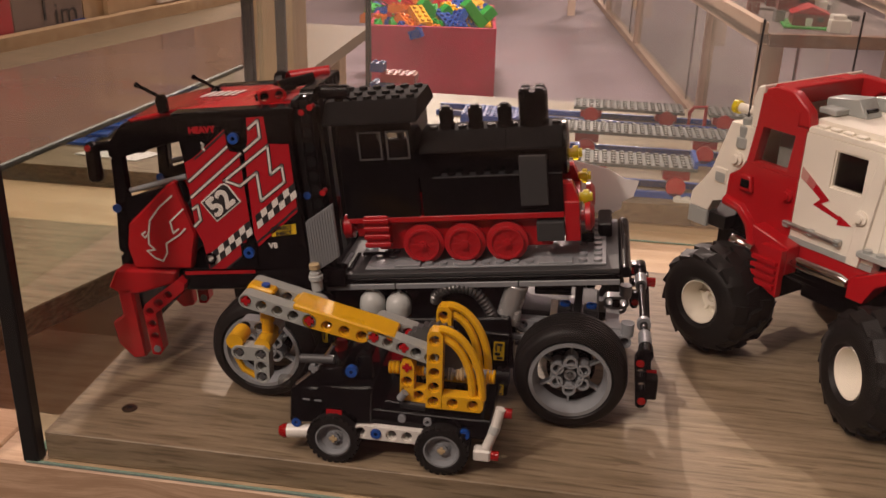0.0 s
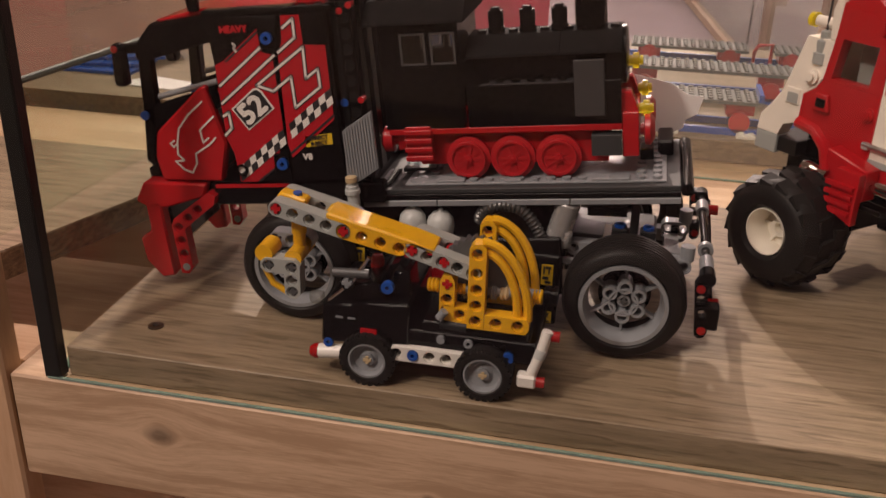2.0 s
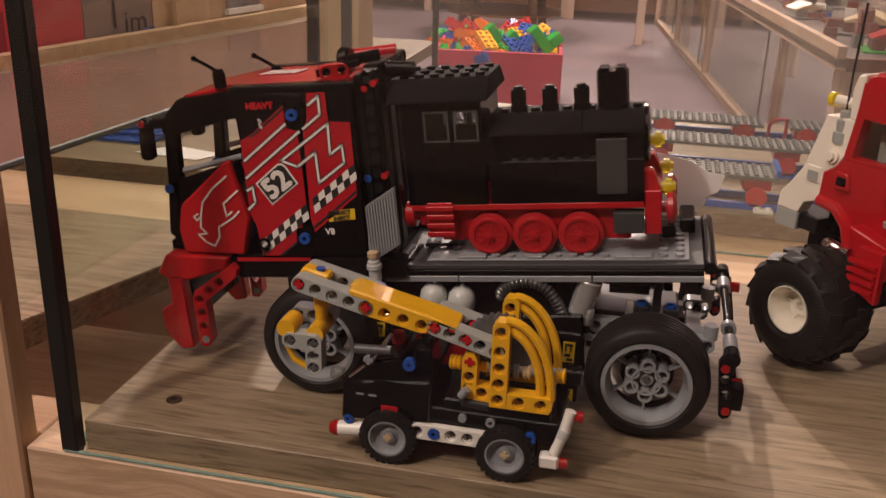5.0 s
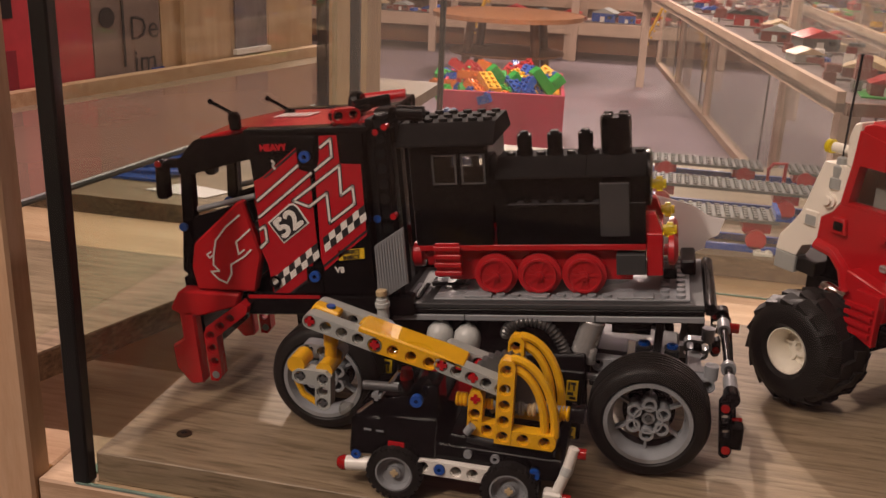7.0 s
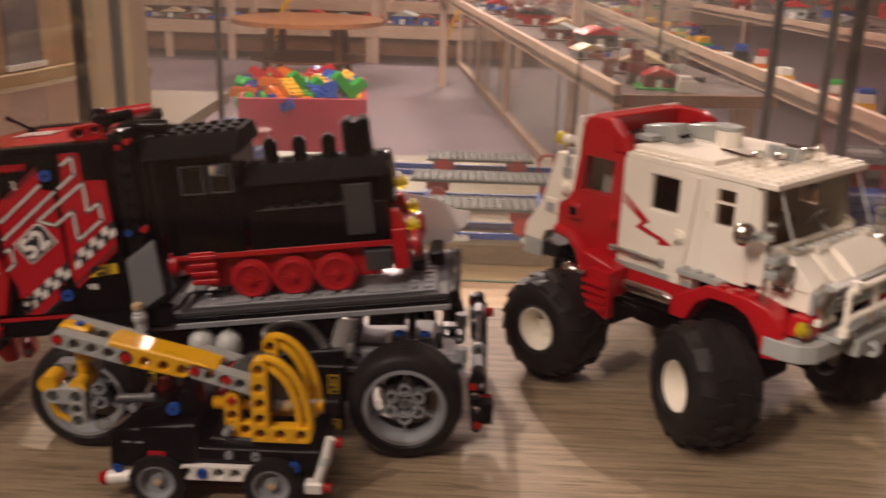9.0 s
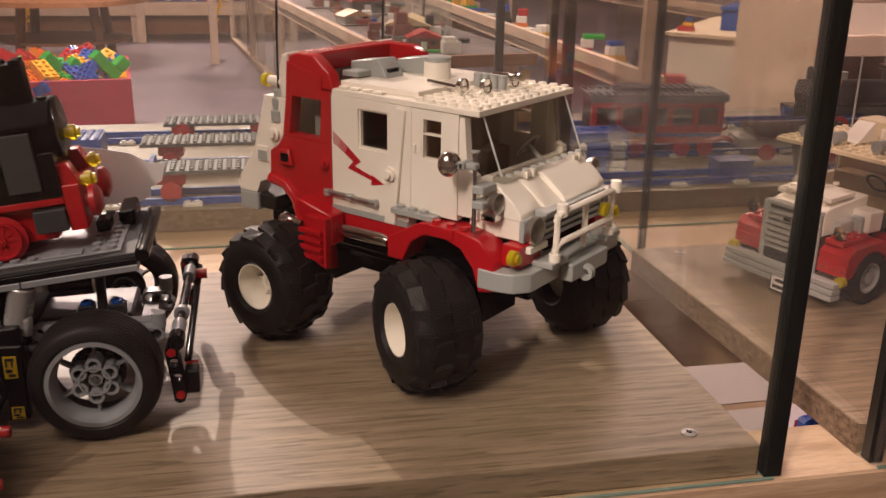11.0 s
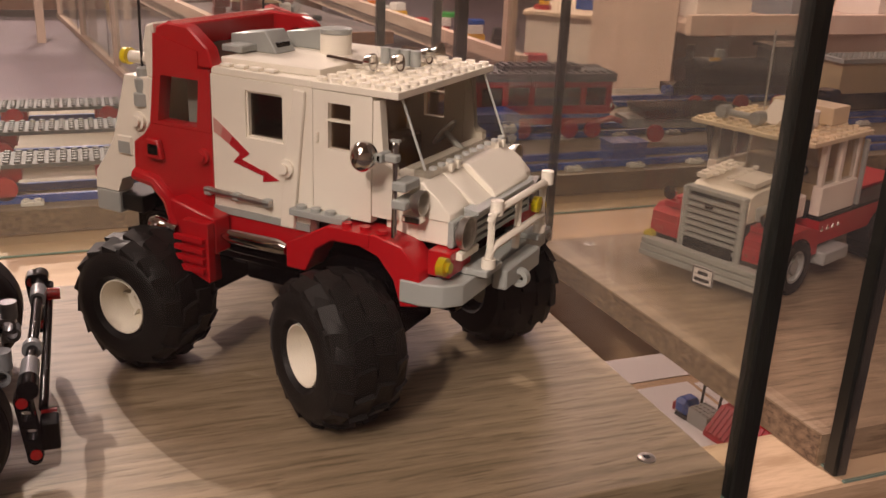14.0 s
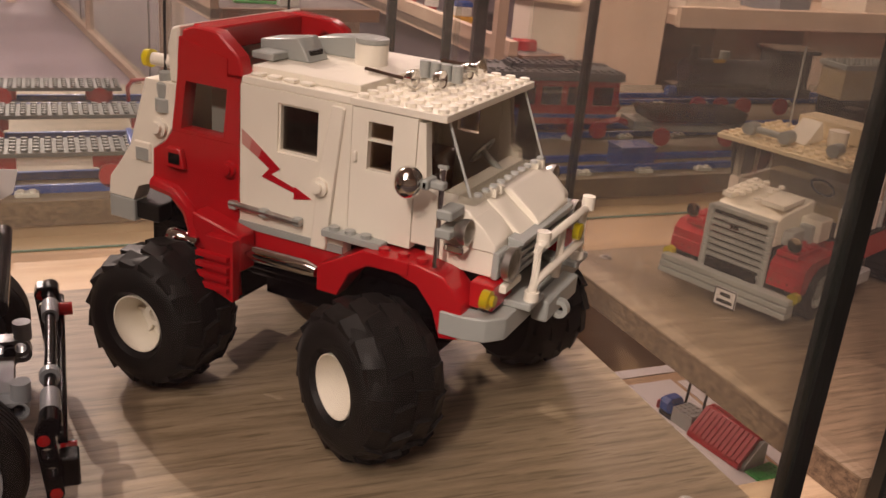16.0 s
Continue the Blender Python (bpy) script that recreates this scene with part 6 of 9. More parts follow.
part("bonnet_strip", turned(box(-0.0600, -0.0200, -0.0230, -0.0150, 0.0, 0.0032), Matrix.Translation((0, 0, 0.0698)) @ Matrix.Rotation(0.09, 4, "Y")), WHITE, tow)
part("strip_studs", turned(stud_rows(bmesh.new(), steps(-0.0600, -0.0200), (-0.0190, -0.010, 0.0020), 0.0032, n=10), Matrix.Translation((0, 0, 0.0698)) @ Matrix.Rotation(0.09, 4, "Y")), WHITE, tow)
part("bonnet_side", box(-0.0640, -0.0480, 0.0245, 0.0400, 0.0500, 0.0660), WHITE, tow, bevel=0.0008)
part("cab_back", box(-0.1240, -0.1200, -0.046, 0.046, 0.0507, 0.1040), TAN, tow)
part("cab_floor", box(-0.1200, -0.0665, -0.0395, 0.0395, 0.0480, 0.0520), DKGREY, tow)
part("seat", box(-0.1150, -0.0980, -0.032, 0.032, 0.0522, 0.0780), TAN, tow, bevel=0.001)
part("steering_wheel", lathe(bmesh.new(), [(0.0080, -0.001), (0.0096, 0.0), (0.0080, 0.001), (0.0070, 0.0)], (-0.0800, 0.020, 0.0800), (-0.8, 0, 0.6), 24, True), DKGREY, tow)
w2_ = part("windscreen", prism(bmesh.new(), [(-0.0665, 0.0742), (-0.0655, 0.0742), (-0.0560, 0.1038), (-0.0570, 0.1038)], "y", -0.0450, 0.0450), CLEAR, tow, "clear windscreen")
w2_.visible_shadow = False
CREAM = plastic("cream_plastic", (0.78, 0.66, 0.44), 0.32)
r2 = part("roof", box(-0.1280, -0.0440, -0.0500, 0.0500, 0.1042, 0.1074), CREAM, tow, "cream studded roof", bevel=0.0004)
part("roof_studs", stud_rows(bmesh.new(), steps(-0.1280, -0.0440), steps(-0.0500, 0.0500), 0.1074, n=10), CREAM, r2)
part("light_bar", pipe((-0.0560, -0.0300, 0.1140), (-0.0560, -0.0020, 0.1140), 0.0024), OLDGREY, tow)
for y in (-0.030, -0.002, 0.034):
    part("roof_lamp", pipe((-0.0600, y, 0.1145), (-0.0500, y, 0.1145), 0.0046), OLDGREY, tow, "grey roof lamp")
    part("lamp_foot", box(-0.0580, -0.0540, y - 0.002, y + 0.002, 0.1092, 0.1112), OLDGREY, tow)
part("roof_wedge", prism(bmesh.new(), [(-0.0940, 0.1092), (-0.0680, 0.1092), (-0.0880, 0.1240)], "y", -0.0100, 0.0060), WHITE, tow, bevel=0.0005)
part("roof_drum", pipe((-0.0900, 0.0180, 0.1092), (-0.0900, 0.0180, 0.1200), 0.0070), WHITE, tow)
part("roof_block", box(-0.1260, -0.1020, -0.020, 0.030, 0.1092, 0.1220), CREAM, tow, bevel=0.0005)
part("aerial", pipe((-0.1100, -0.0300, 0.1092), (-0.1100, -0.0300, 0.1700), 0.0008, n=8), OLDGREY, tow)
part("crane_head", box(-0.1500, -0.1300, -0.006, 0.010, 0.1000, 0.1280), BLACK, tow, bevel=0.002)
part("crane_mast", box(-0.1520, -0.1420, -0.010, 0.010, 0.0302, 0.1000), OLDGREY, tow, bevel=0.001)
part("bed", box(-0.2400, -0.1260, -0.0290, 0.0290, 0.0302, 0.0520), OLDRED, tow, bevel=0.0005)
part("exhaust", pipe((-0.1270, 0.0470, 0.0507), (-0.1270, 0.0470, 0.1000), 0.0020), OLDGREY, tow)

# ---- white and red off-road truck on balloon tyres ----
OFF = Matrix.Translation((0.502, 0.1227, 0)) @ Matrix.Rotation(radians(-48), 4, "Z")
monster = thing("toy_off_road_truck", "white and red brick-built off-road truck on black balloon tyres", "toy truck", OFF)
SD = 0.0480


def balloon_wheel(x, y, turn, size=1.0):
    r = 0.0344 * size
    m = Matrix.Translation((x, y, r)) @ Matrix.Rotation(turn, 4, "Z") @ Matrix.Diagonal((size, 1, size, 1))
    w = part("wheel", lathe(bmesh.new(), [(0.0, 0.0228), (0.0125, 0.0230), (0.0125, 0.0330), (0.0, 0.0330)], (0, 0, 0), (0, 1, 0), 32), WHITE, monster, m=m)
    tb = bmesh.new()
    prof = [(0.0138, 0.0085), (0.0145, 0.0040), (0.0165, 0.0012), (0.0215, 0.0), (0.0268, 0.0014), (0.0306, 0.0050), (0.0322, 0.0105), (0.0328, 0.0210), (0.0322, 0.0315), (0.0306, 0.0370), (0.0268, 0.0406), (0.0165, 0.0410), (0.0138, 0.0390)]
    lathe(tb, prof, (0, 0, 0), (0, 1, 0), 64, True)
    part("tyre", tb, RUBBER, w, "black balloon tyre")
    tr = bmesh.new()
    n = 16
    rows = ((0.0022, 0.0100, 0.0286, 0.0317), (0.0108, 0.0202, 0.0319, 0.0328), (0.0210, 0.0304, 0.0328, 0.0319), (0.0312, 0.0390, 0.0317, 0.0286))
    for row, (ya, yb, ra, rb) in enumerate(rows):
        for k in range(n):
            a0 = (k + 0.5 * (row % 2)) * 2 * math.pi / n
            a1 = a0 + 2 * math.pi / n * 0.80
            sk = (0.05 if row % 2 else -0.05)
            vs = []
            for rr, inset in ((0.0, 0.0), (0.0030, 0.0005)):
                da = inset / 0.033
                for (a, yy, base, lift) in ((a0 + da, ya + inset, ra, 0.0), (a1 - da, ya + inset, ra, 1.0), (a1 + sk - da, yb - inset, rb, 1.0), (a0 + sk + da, yb - inset, rb, 0.0)):
                    q = base - 0.0014 + rr * (0.55 + 0.75 * lift)
                    vs.append(tr.verts.new((q * math.cos(a), yy, q * math.sin(a))))
            for f in ((0, 1, 2, 3), (7, 6, 5, 4), (0, 4, 5, 1), (1, 5, 6, 2), (2, 6, 7, 3), (3, 7, 4, 0)):
                tr.faces.new([vs[i] for i in f])
    bmesh.ops.recalc_face_normals(tr, faces=tr.faces[:])
    part("tread", tr, RUBBER, w, "overlapping tread blocks", smooth=20)
    dish = bmesh.new()
    lathe(dish, [(0.0139, 0.0030), (0.0133, 0.0030), (0.0128, 0.0090), (0.0118, 0.0190), (0.0060, 0.0200), (0.0056, 0.0150), (0.0030, 0.0148), (0.0028, 0.0190), (0.0002, 0.0190), (0.0002, 0.0225), (0.0137, 0.0225)], (0, 0, 0), (0, 1, 0), 40, True)
    part("hub_dish", dish, WHITE, w, "cream dished hub")
    for k in range(6):
        part("hub_rib", turned(box(0.0058, 0.0120, 0.0165, 0.0202, -0.0007, 0.0007), Matrix.Rotation(k * math.pi / 3, 4, "Y")), WHITE, w)


STEER = radians(-27)
balloon_wheel(-0.1305, -0.0875, 0)
balloon_wheel(-0.1325, 0.0885, math.pi)
balloon_wheel(-0.0257, -0.0862, STEER, 1.04)
balloon_wheel(0.0160, 0.0730, math.pi + STEER)
for x in (-0.1400, -0.0255):
    part("axle", box(x - 0.004, x + 0.004, -0.045, 0.045, 0.024, 0.036), BLACK, monster, bevel=0.0008)
    part("axle_block", box(x - 0.012, x + 0.012, -0.018, 0.018, 0.020, 0.046), BLACK, monster, bevel=0.0008)
    for y in (-0.030, 0.030):
        part("spring_arm", box(x - 0.0055, x + 0.0055, y - 0.004, y + 0.004, 0.036, 0.066), BLACK, monster, bevel=0.0008)
part("frame_rail", box(-0.150, 0.022, -0.026, -0.018, 0.046, 0.0560), BLACK, monster, bevel=0.0006)
part("frame_rail", box(-0.150, 0.022, 0.018, 0.026, 0.046, 0.0560), BLACK, monster, bevel=0.0006)
part("underbody", box(-0.160, 0.020, -0.040, 0.040, 0.0562, 0.0690), BLACK, monster, bevel=0.0006)
part("gearbox", box(-0.105, -0.060, -0.020, 0.020, 0.034, 0.0560), BLACK, monster, bevel=0.0010)
part("drive_shaft", pipe((-0.140, 0, 0.036), (-0.030, 0, 0.036), 0.0035), DKGREY, monster)

# side walls with real window openings
def side_wall(s):
    y0, y1 = (-SD, -SD + 0.0070) if s < 0 else (SD - 0.0070, SD)
    bm = bmesh.new()
    for a, b, c, d in ((-0.1000, -0.0800, 0.0795, 0.1465), (-0.0588, -0.0440, 0.0795, 0.1465), (-0.0800, -0.0588, 0.0795, 0.1190), (-0.0800, -0.0588, 0.1412, 0.1465)):
        bx(bm, a, b, y0, y1, c, d)
    part("side_panel", bm, WHITE, monster, "white side panel with a square window")
    fr = bmesh.new()
    for q in ((-0.0800, -0.0790, 0.1190, 0.1412), (-0.0598, -0.0588, 0.1190, 0.1412), (-0.0790, -0.0598, 0.1190, 0.1200), (-0.0790, -0.0598, 0.1402, 0.1412)):
        bx(fr, q[0], q[1], y0 + 0.001, y1 - 0.001, q[2], q[3])
    part("window_rubber", fr, WHITE, monster)
    g = part("side_window", box(-0.0790, -0.0598, y0 + 0.0030, y0 + 0.0040, 0.1200, 0.1402), SMOKE, monster, "dark window")
    g.visible_shadow = False
    # door
    dm = bmesh.new()
    for a, b, c, d in ((-0.0425, -0.0358, 0.0900, 0.1463), (-0.0220, -0.0118, 0.0900, 0.1463), (-0.0358, -0.0220, 0.0900, 0.1195), (-0.0358, -0.0220, 0.1422, 0.1463)):
        bx(dm, a, b, y0 + 0.0004, y1 - 0.0012, c, d)
    door = part("door", dm, WHITE, monster, "white door with a window")
    fr = bmesh.new()
    for q in ((-0.0358, -0.0348, 0.1195, 0.1422), (-0.0230, -0.0220, 0.1195, 0.1422), (-0.0348, -0.0230, 0.1195, 0.1205), (-0.0348, -0.0230, 0.1412, 0.1422), (-0.0348, -0.0230, 0.1330, 0.1337)):
        bx(fr, q[0], q[1], y0 + 0.0006, y1 - 0.0020, q[2], q[3])
    part("window_rubber", fr, WHITE, door)
    g = part("door_window", box(-0.0348, -0.0230, y0 + 0.0034, y0 + 0.0042, 0.1205, 0.1412), TINTED, door, "brown-tinted window")
    g.visible_shadow = False
    part("door_handle", box(-0.0408, -0.0392, (y0 - 0.0010) if s < 0 else y1 - 0.001, (y0 + 0.001) if s < 0 else y1 + 0.0010, 0.1230, 0.1275), WHITE, door, bevel=0.0004)
    part("door_post", box(-0.0440, -0.0426, y0, y1, 0.0900, 0.1465), WHITE, monster)
    part("screen_post", prism(bmesh.new(), [(-0.0116, 0.0930), (0.0010, 0.0930), (-0.0010, 0.1160), (-0.0060, 0.1180), (-0.0085, 0.1450), (-0.0116, 0.1450)], "y", y0 + 0.001, y1 - 0.001), WHITE, monster)
    # slanting white rib with its round knob
    yk = y0 - 0.0016 if s < 0 else y1
    part("slanted_rib", prism(bmesh.new(), [(-0.0605, 0.0795), (-0.0520, 0.0795), (-0.0455, 0.1450), (-0.0520, 0.1455), (-0.0570, 0.1180)], "y", yk, yk + 0.0016), WHITE, monster, bevel=0.0006)
    kd = (0, -1, 0) if s < 0 else (0, 1, 0)
    part("knob", lathe(bmesh.new(), [(0.0042, 0.0), (0.0042, 0.0016), (0.0024, 0.0018), (0.0024, 0.0034)], (-0.0560, yk if s < 0 else yk + 0.0016, 0.1085), kd, 18), WHITE, monster)
    # red hind part
    rm = bmesh.new()
    prism(rm, [(-0.1039, 0.0409), (-0.1223, 0.0388), (-0.1241, 0.0592), (-0.1246, 0.0765), (-0.1275, 0.0845), (-0.1325, 0.0888), (-0.1420, 0.0893), (-0.1504, 0.0893), (-0.1500, 0.0985), (-0.1496, 0.1071), (-0.1425, 0.1118), (-0.1380, 0.1180), (-0.1000, 0.1180), (-0.1000, 0.0790), (-0.1063, 0.0723)], "y", y0 - 0.0010 if s < 0 else y0, y1 if s < 0 else y1 + 0.0010)
    part("hind_panel", rm, RED, monster, "red hind panel with wheel arch")
    rm = bmesh.new()
    for poly in ([(-0.1385, 0.1182), (-0.1335, 0.1182), (-0.1300, 0.1425), (-0.1350, 0.1425)], [(-0.1090, 0.1182), (-0.1002, 0.1182), (-0.1002, 0.1480), (-0.1068, 0.1480), (-0.1068, 0.1425)], [(-0.1350, 0.1425), (-0.1068, 0.1425), (-0.1068, 0.1560), (-0.1335, 0.1620)], [(-0.1335, 0.1182), (-0.1090, 0.1182), (-0.1090, 0.1198), (-0.1335, 0.1198)]):
        prism(rm, poly, "y", y0 - 0.0008 if s < 0 else y0, y1 if s < 0 else y1 + 0.0008)
    part("hind_window_frame", rm, RED, monster, "red window frame")
    g = part("hind_window", prism(bmesh.new(), [(-0.1334, 0.1199), (-0.1091, 0.1199), (-0.1069, 0.1424), (-0.1301, 0.1424)], "y", y0 + 0.003, y0 + 0.004), CLEAR, monster, "clear window")
    g.visible_shadow = False
    part("hind_knob", lathe(bmesh.new(), [(0.0038, 0.0), (0.0038, 0.002), (0.0024, 0.0022), (0.0024, 0.0036)], (-0.1050, y0 - 0.001 if s < 0 else y1 + 0.001, 0.1065), kd, 18), RED, monster)
    part("hind_intake", prism(bmesh.new(), [(-0.1400, 0.1010), (-0.1290, 0.1010), (-0.1310, 0.1110), (-0.1395, 0.1110)], "y", y0 - 0.0045 if s < 0 else y1 + 0.0010, y0 - 0.0010 if s < 0 else y1 + 0.0045), RED, monster, "red intake", bevel=0.0008)
    part("intake_hole", box(-0.1375, -0.1312, y0 - 0.0049 if s < 0 else y1 + 0.0044, y0 - 0.0044 if s < 0 else y1 + 0.0049, 0.1035, 0.1085), BLACK, monster)
    o = -1 if s < 0 else 1
    yv = sorted((o * 0.0605, o * 0.0655))
    part("mudguard", prism(bmesh.new(), [(-0.1180, 0.0790), (-0.1075, 0.0640), (-0.0905, 0.0620), (-0.0905, 0.0800), (-0.1180, 0.0860)], "y", *sorted((o * 0.0490, o * 0.0604))), RED, monster, "red mudguard", bevel=0.0008)
    vent = part("vent", prism(bmesh.new(), [(-0.1085, 0.0545), (-0.0905, 0.0490), (-0.0905, 0.0790), (-0.1060, 0.0790)], "y", *yv), RED, monster, "red louvred flap", bevel=0.0004)
    for k in range(4):
        part("louvre", box(-0.1095, -0.0920, *sorted((o * 0.0656, o * 0.0680)), 0.0542 + 0.0050 * k, 0.0566 + 0.0050 * k), RED, vent)
    # red sill and front wing
    part("sill", box(-0.1058, -0.0440, y0 if s < 0 else y0 + 0.001, y1 - 0.001 if s < 0 else y1, 0.0690, 0.0793), RED, monster, "red sill", bevel=0.0004)
    yw = (y0 - 0.0100, y1) if s < 0 else (y0, y1 + 0.0100)
    part("wing", prism(bmesh.new(), [(-0.0510, 0.0640), (-0.0400, 0.0640), (-0.0345, 0.0760), (-0.0260, 0.0815), (-0.0120, 0.0820), (-0.0020, 0.0790), (0.0060, 0.0700), (0.0100, 0.0580), (0.0190, 0.0600), (0.0195, 0.0760), (0.0100, 0.0860), (-0.0030, 0.0885), (-0.0290, 0.0880), (-0.0430, 0.0800), (-0.0510, 0.0760)], "y", *yw), RED, monster, "red front wing", bevel=0.0006)
    part("wing_plate", box(-0.0250, -0.0060, yw[0] - 0.001 if s < 0 else yw[1] - 0.008, yw[0] + 0.008 if s < 0 else yw[1] + 0.001, 0.0826, 0.0886), RED, monster, bevel=0.0003)
    st = stud_rows(bmesh.new(), (-0.0205, -0.0110, -0.0020), ((yw[0] + 0.0045) if s < 0 else (yw[1] - 0.0045),), 0.0886)
    part("wing_studs", st, RED, monster)
    gp = part("step_plate", box(-0.0520, -0.0220, y0 - 0.0060 if s < 0 else y1, y0 if s < 0 else y1 + 0.0060, 0.0880, 0.0912), OLDGREY, monster, "grey step plate", bevel=0.0003)
    part("step_studs", stud_rows(bmesh.new(), (-0.0470, -0.0390, -0.0310), ((y0 - 0.0030) if s < 0 else (y1 + 0.003),), 0.0912), OLDGREY, gp)
    yl = y0 - 0.0015 if s < 0 else y1 + 0.0015
    part("arch_lip", sweep(bmesh.new(), [(-0.1235, yl, 0.0680), (-0.1280, yl, 0.0810), (-0.1365, yl, 0.0888), (-0.1495, yl, 0.0906)], 0.0036, 10), RED, monster)
    part("panel_strip", box(-0.1000, -0.0440, y0 - 0.0008 if s < 0 else y1, y0 if s < 0 else y1 + 0.0008, 0.0796, 0.0830), OLDGREY, monster)
    # chrome side pipe and grab rail
    ye = y0 - 0.0065 if s < 0 else y1 + 0.0065
    part("side_pipe", sweep(bmesh.new(), [(-0.1060, ye, 0.0710), (-0.0860, ye, 0.0712), (-0.0580, ye, 0.0716), (-0.0530, ye, 0.0710)], lambda i: (0.0030, 0.0036, 0.0036, 0.0026)[i], 16), CHROME, monster, "chrome side exhaust")
    part("air_horn", lathe(bmesh.new(), [(0.0, 0.0), (0.0045, 0.001), (0.0056, 0.005), (0.0045, 0.009), (0.0028, 0.013), (0.0036, 0.018)], (-0.1380, ye + (0.002 if s < 0 else -0.002), 0.0670), (1, 0, 0), 20), CHROME, monster, "chrome horn")
    part("grab_rail", pipe((-0.1040, y0 - 0.0024 if s < 0 else y1 + 0.0024, 0.0905), (-0.0650, y0 - 0.0024 if s < 0 else y1 + 0.0024, 0.0897), 0.0015), STEEL, monster, "grey rail")
    for x in (-0.1020, -0.0850, -0.0670):
        part("rail_clip", box(x - 0.002, x + 0.002, y0 - 0.0038 if s < 0 else y1, y0 if s < 0 else y1 + 0.0038, 0.0880, 0.0918), OLDGREY, monster, bevel=0.0005)


side_wall(-1)
side_wall(1)
# printed arrow, fading towards its tail
yp = -SD - 0.0003
FADE = material("faded_red_print", (0.58, 0.30, 0.26), 0.35, scale=50, vary=0.12)
HALFFADE = material("half_faded_red_print", (0.52, 0.15, 0.14), 0.35, scale=50, vary=0.12)
part("printed_arrow", prism(bmesh.new(), [(-0.0990, 0.1262), (-0.0935, 0.1228), (-0.0948, 0.1172), (-0.0990, 0.1192)], "y", yp, yp + 0.0002), FADE, monster, "faded red printed arrow")
part("printed_arrow", prism(bmesh.new(), [(-0.0934, 0.1227), (-0.0880, 0.1188), (-0.0900, 0.1145), (-0.0947, 0.1171)], "y", yp, yp + 0.0002), HALFFADE, monster, "half-faded red printed arrow")
part("printed_arrow", prism(bmesh.new(), [(-0.0879, 0.1187), (-0.0780, 0.1115), (-0.0828, 0.1082), (-0.0690, 0.1040), (-0.0690, 0.1018), (-0.0880, 0.1062), (-0.0838, 0.1106), (-0.0899, 0.1144)], "y", yp, yp + 0.0002), REDINK, monster, "red printed arrow")
part("printed_arrow", prism(bmesh.new(), [(-0.0702, 0.1052), (-0.0612, 0.1011), (-0.0705, 0.0992)], "y", yp - 0.00005, yp + 0.0002), REDINK, monster, "red printed arrow")

# roof
part("roof", box(-0.1000, -0.0440, -SD + 0.0005, SD - 0.0005, 0.1466, 0.1500), WHITE, monster, "white roof", bevel=0.0004)
part("roof_rim", box(-0.1000, -0.0440, -SD + 0.008, SD - 0.008, 0.1500, 0.1535), WHITE, monster, bevel=0.0004)
for k in range(4):
    for y in (-SD + 0.0045, SD - 0.0045):
        part("roof_vent", box(-0.0965 + 0.0085 * k, -0.0905 + 0.0085 * k, y - 0.0022, y + 0.0022, 0.1500, 0.1515), WHITE, monster, bevel=0.0004)
fr_ = part("roof_front", box(-0.0440, 0.0010, -0.0478, 0.0478, 0.1466, 0.1498), WHITE, monster, "white studded roof plate", bevel=0.0003)
part("roof_studs", stud_rows(bmesh.new(), steps(-0.0440, 0.0010), steps(-0.0478, 0.0478), 0.1498), WHITE, fr_)
part("cab_lining", box(-0.0980, -0.0440, -SD + 0.0075, SD - 0.0075, 0.0900, 0.0925), DKGREY, monster)
# added panel: catches lamplight so the hind window looks pale inside
part("hind_seat", box(-0.1310, -0.1040, -0.0300, -0.0270, 0.1000, 0.1440), PALEGREY, monster, "pale grey panel added behind the hind window", bevel=0.0006)
# added panel: its brown stands in for what shows through the clear cab
part("cab_back", box(-0.0465, -0.0445, -SD + 0.0075, SD - 0.0075, 0.0900, 0.1460), BROWN, monster, "brown panel added inside the cab")
part("rear_bulkhead", box(-0.1000, -0.0985, -SD + 0.0075, SD - 0.0075, 0.0900, 0.1460), DKGREY, monster)
part("seat", box(-0.0420, -0.0290, -0.030, -0.006, 0.0930, 0.1150), DARKWOOD, monster, "brown seat", bevel=0.001)
part("seat", box(-0.0420, -0.0290, 0.006, 0.030, 0.0930, 0.1150), DARKWOOD, monster, "brown seat", bevel=0.001)
part("steering_wheel", lathe(bmesh.new(), [(0.0070, -0.0009), (0.0084, 0.0), (0.0070, 0.0009), (0.0062, 0.0)], (-0.0110, 0.020, 0.1190), (-0.8, 0, 0.6), 24, True), OLDGREY, monster, "grey steering wheel")
part("steering_column", pipe((-0.0110, 0.020, 0.1190), (0.0020, 0.020, 0.1090), 0.0016), OLDGREY, monster)
part("dashboard", box(-0.0060, 0.0045, -0.0400, 0.0400, 0.0930, 0.1120), OLDGREY, monster, bevel=0.0006)
# windscreen
scr = bmesh.new()
prism(scr, [(-0.0022, 0.1464), (-0.0010, 0.1464), (0.0116, 0.1162), (0.0104, 0.1162)], "y", -0.0400, 0.0400)
prism(scr, [(-0.0085, 0.1464), (-0.0010, 0.1464), (0.0116, 0.1162), (-0.0040, 0.1162)], "y", -0.0412, -0.0401)
prism(scr, [(-0.0085, 0.1464), (-0.0010, 0.1464), (0.0116, 0.1162), (-0.0040, 0.1162)], "y", 0.0401, 0.0412)
ws = part("windscreen", scr, CLEAR, monster, "clear wrap-round windscreen")
ws.visible_shadow = False
sb = part("screen_base", box(0.0060, 0.0138, -0.0412, 0.0412, 0.1130, 0.1160), CLEAR, monster, "clear screen base")
sb.visible_shadow = False
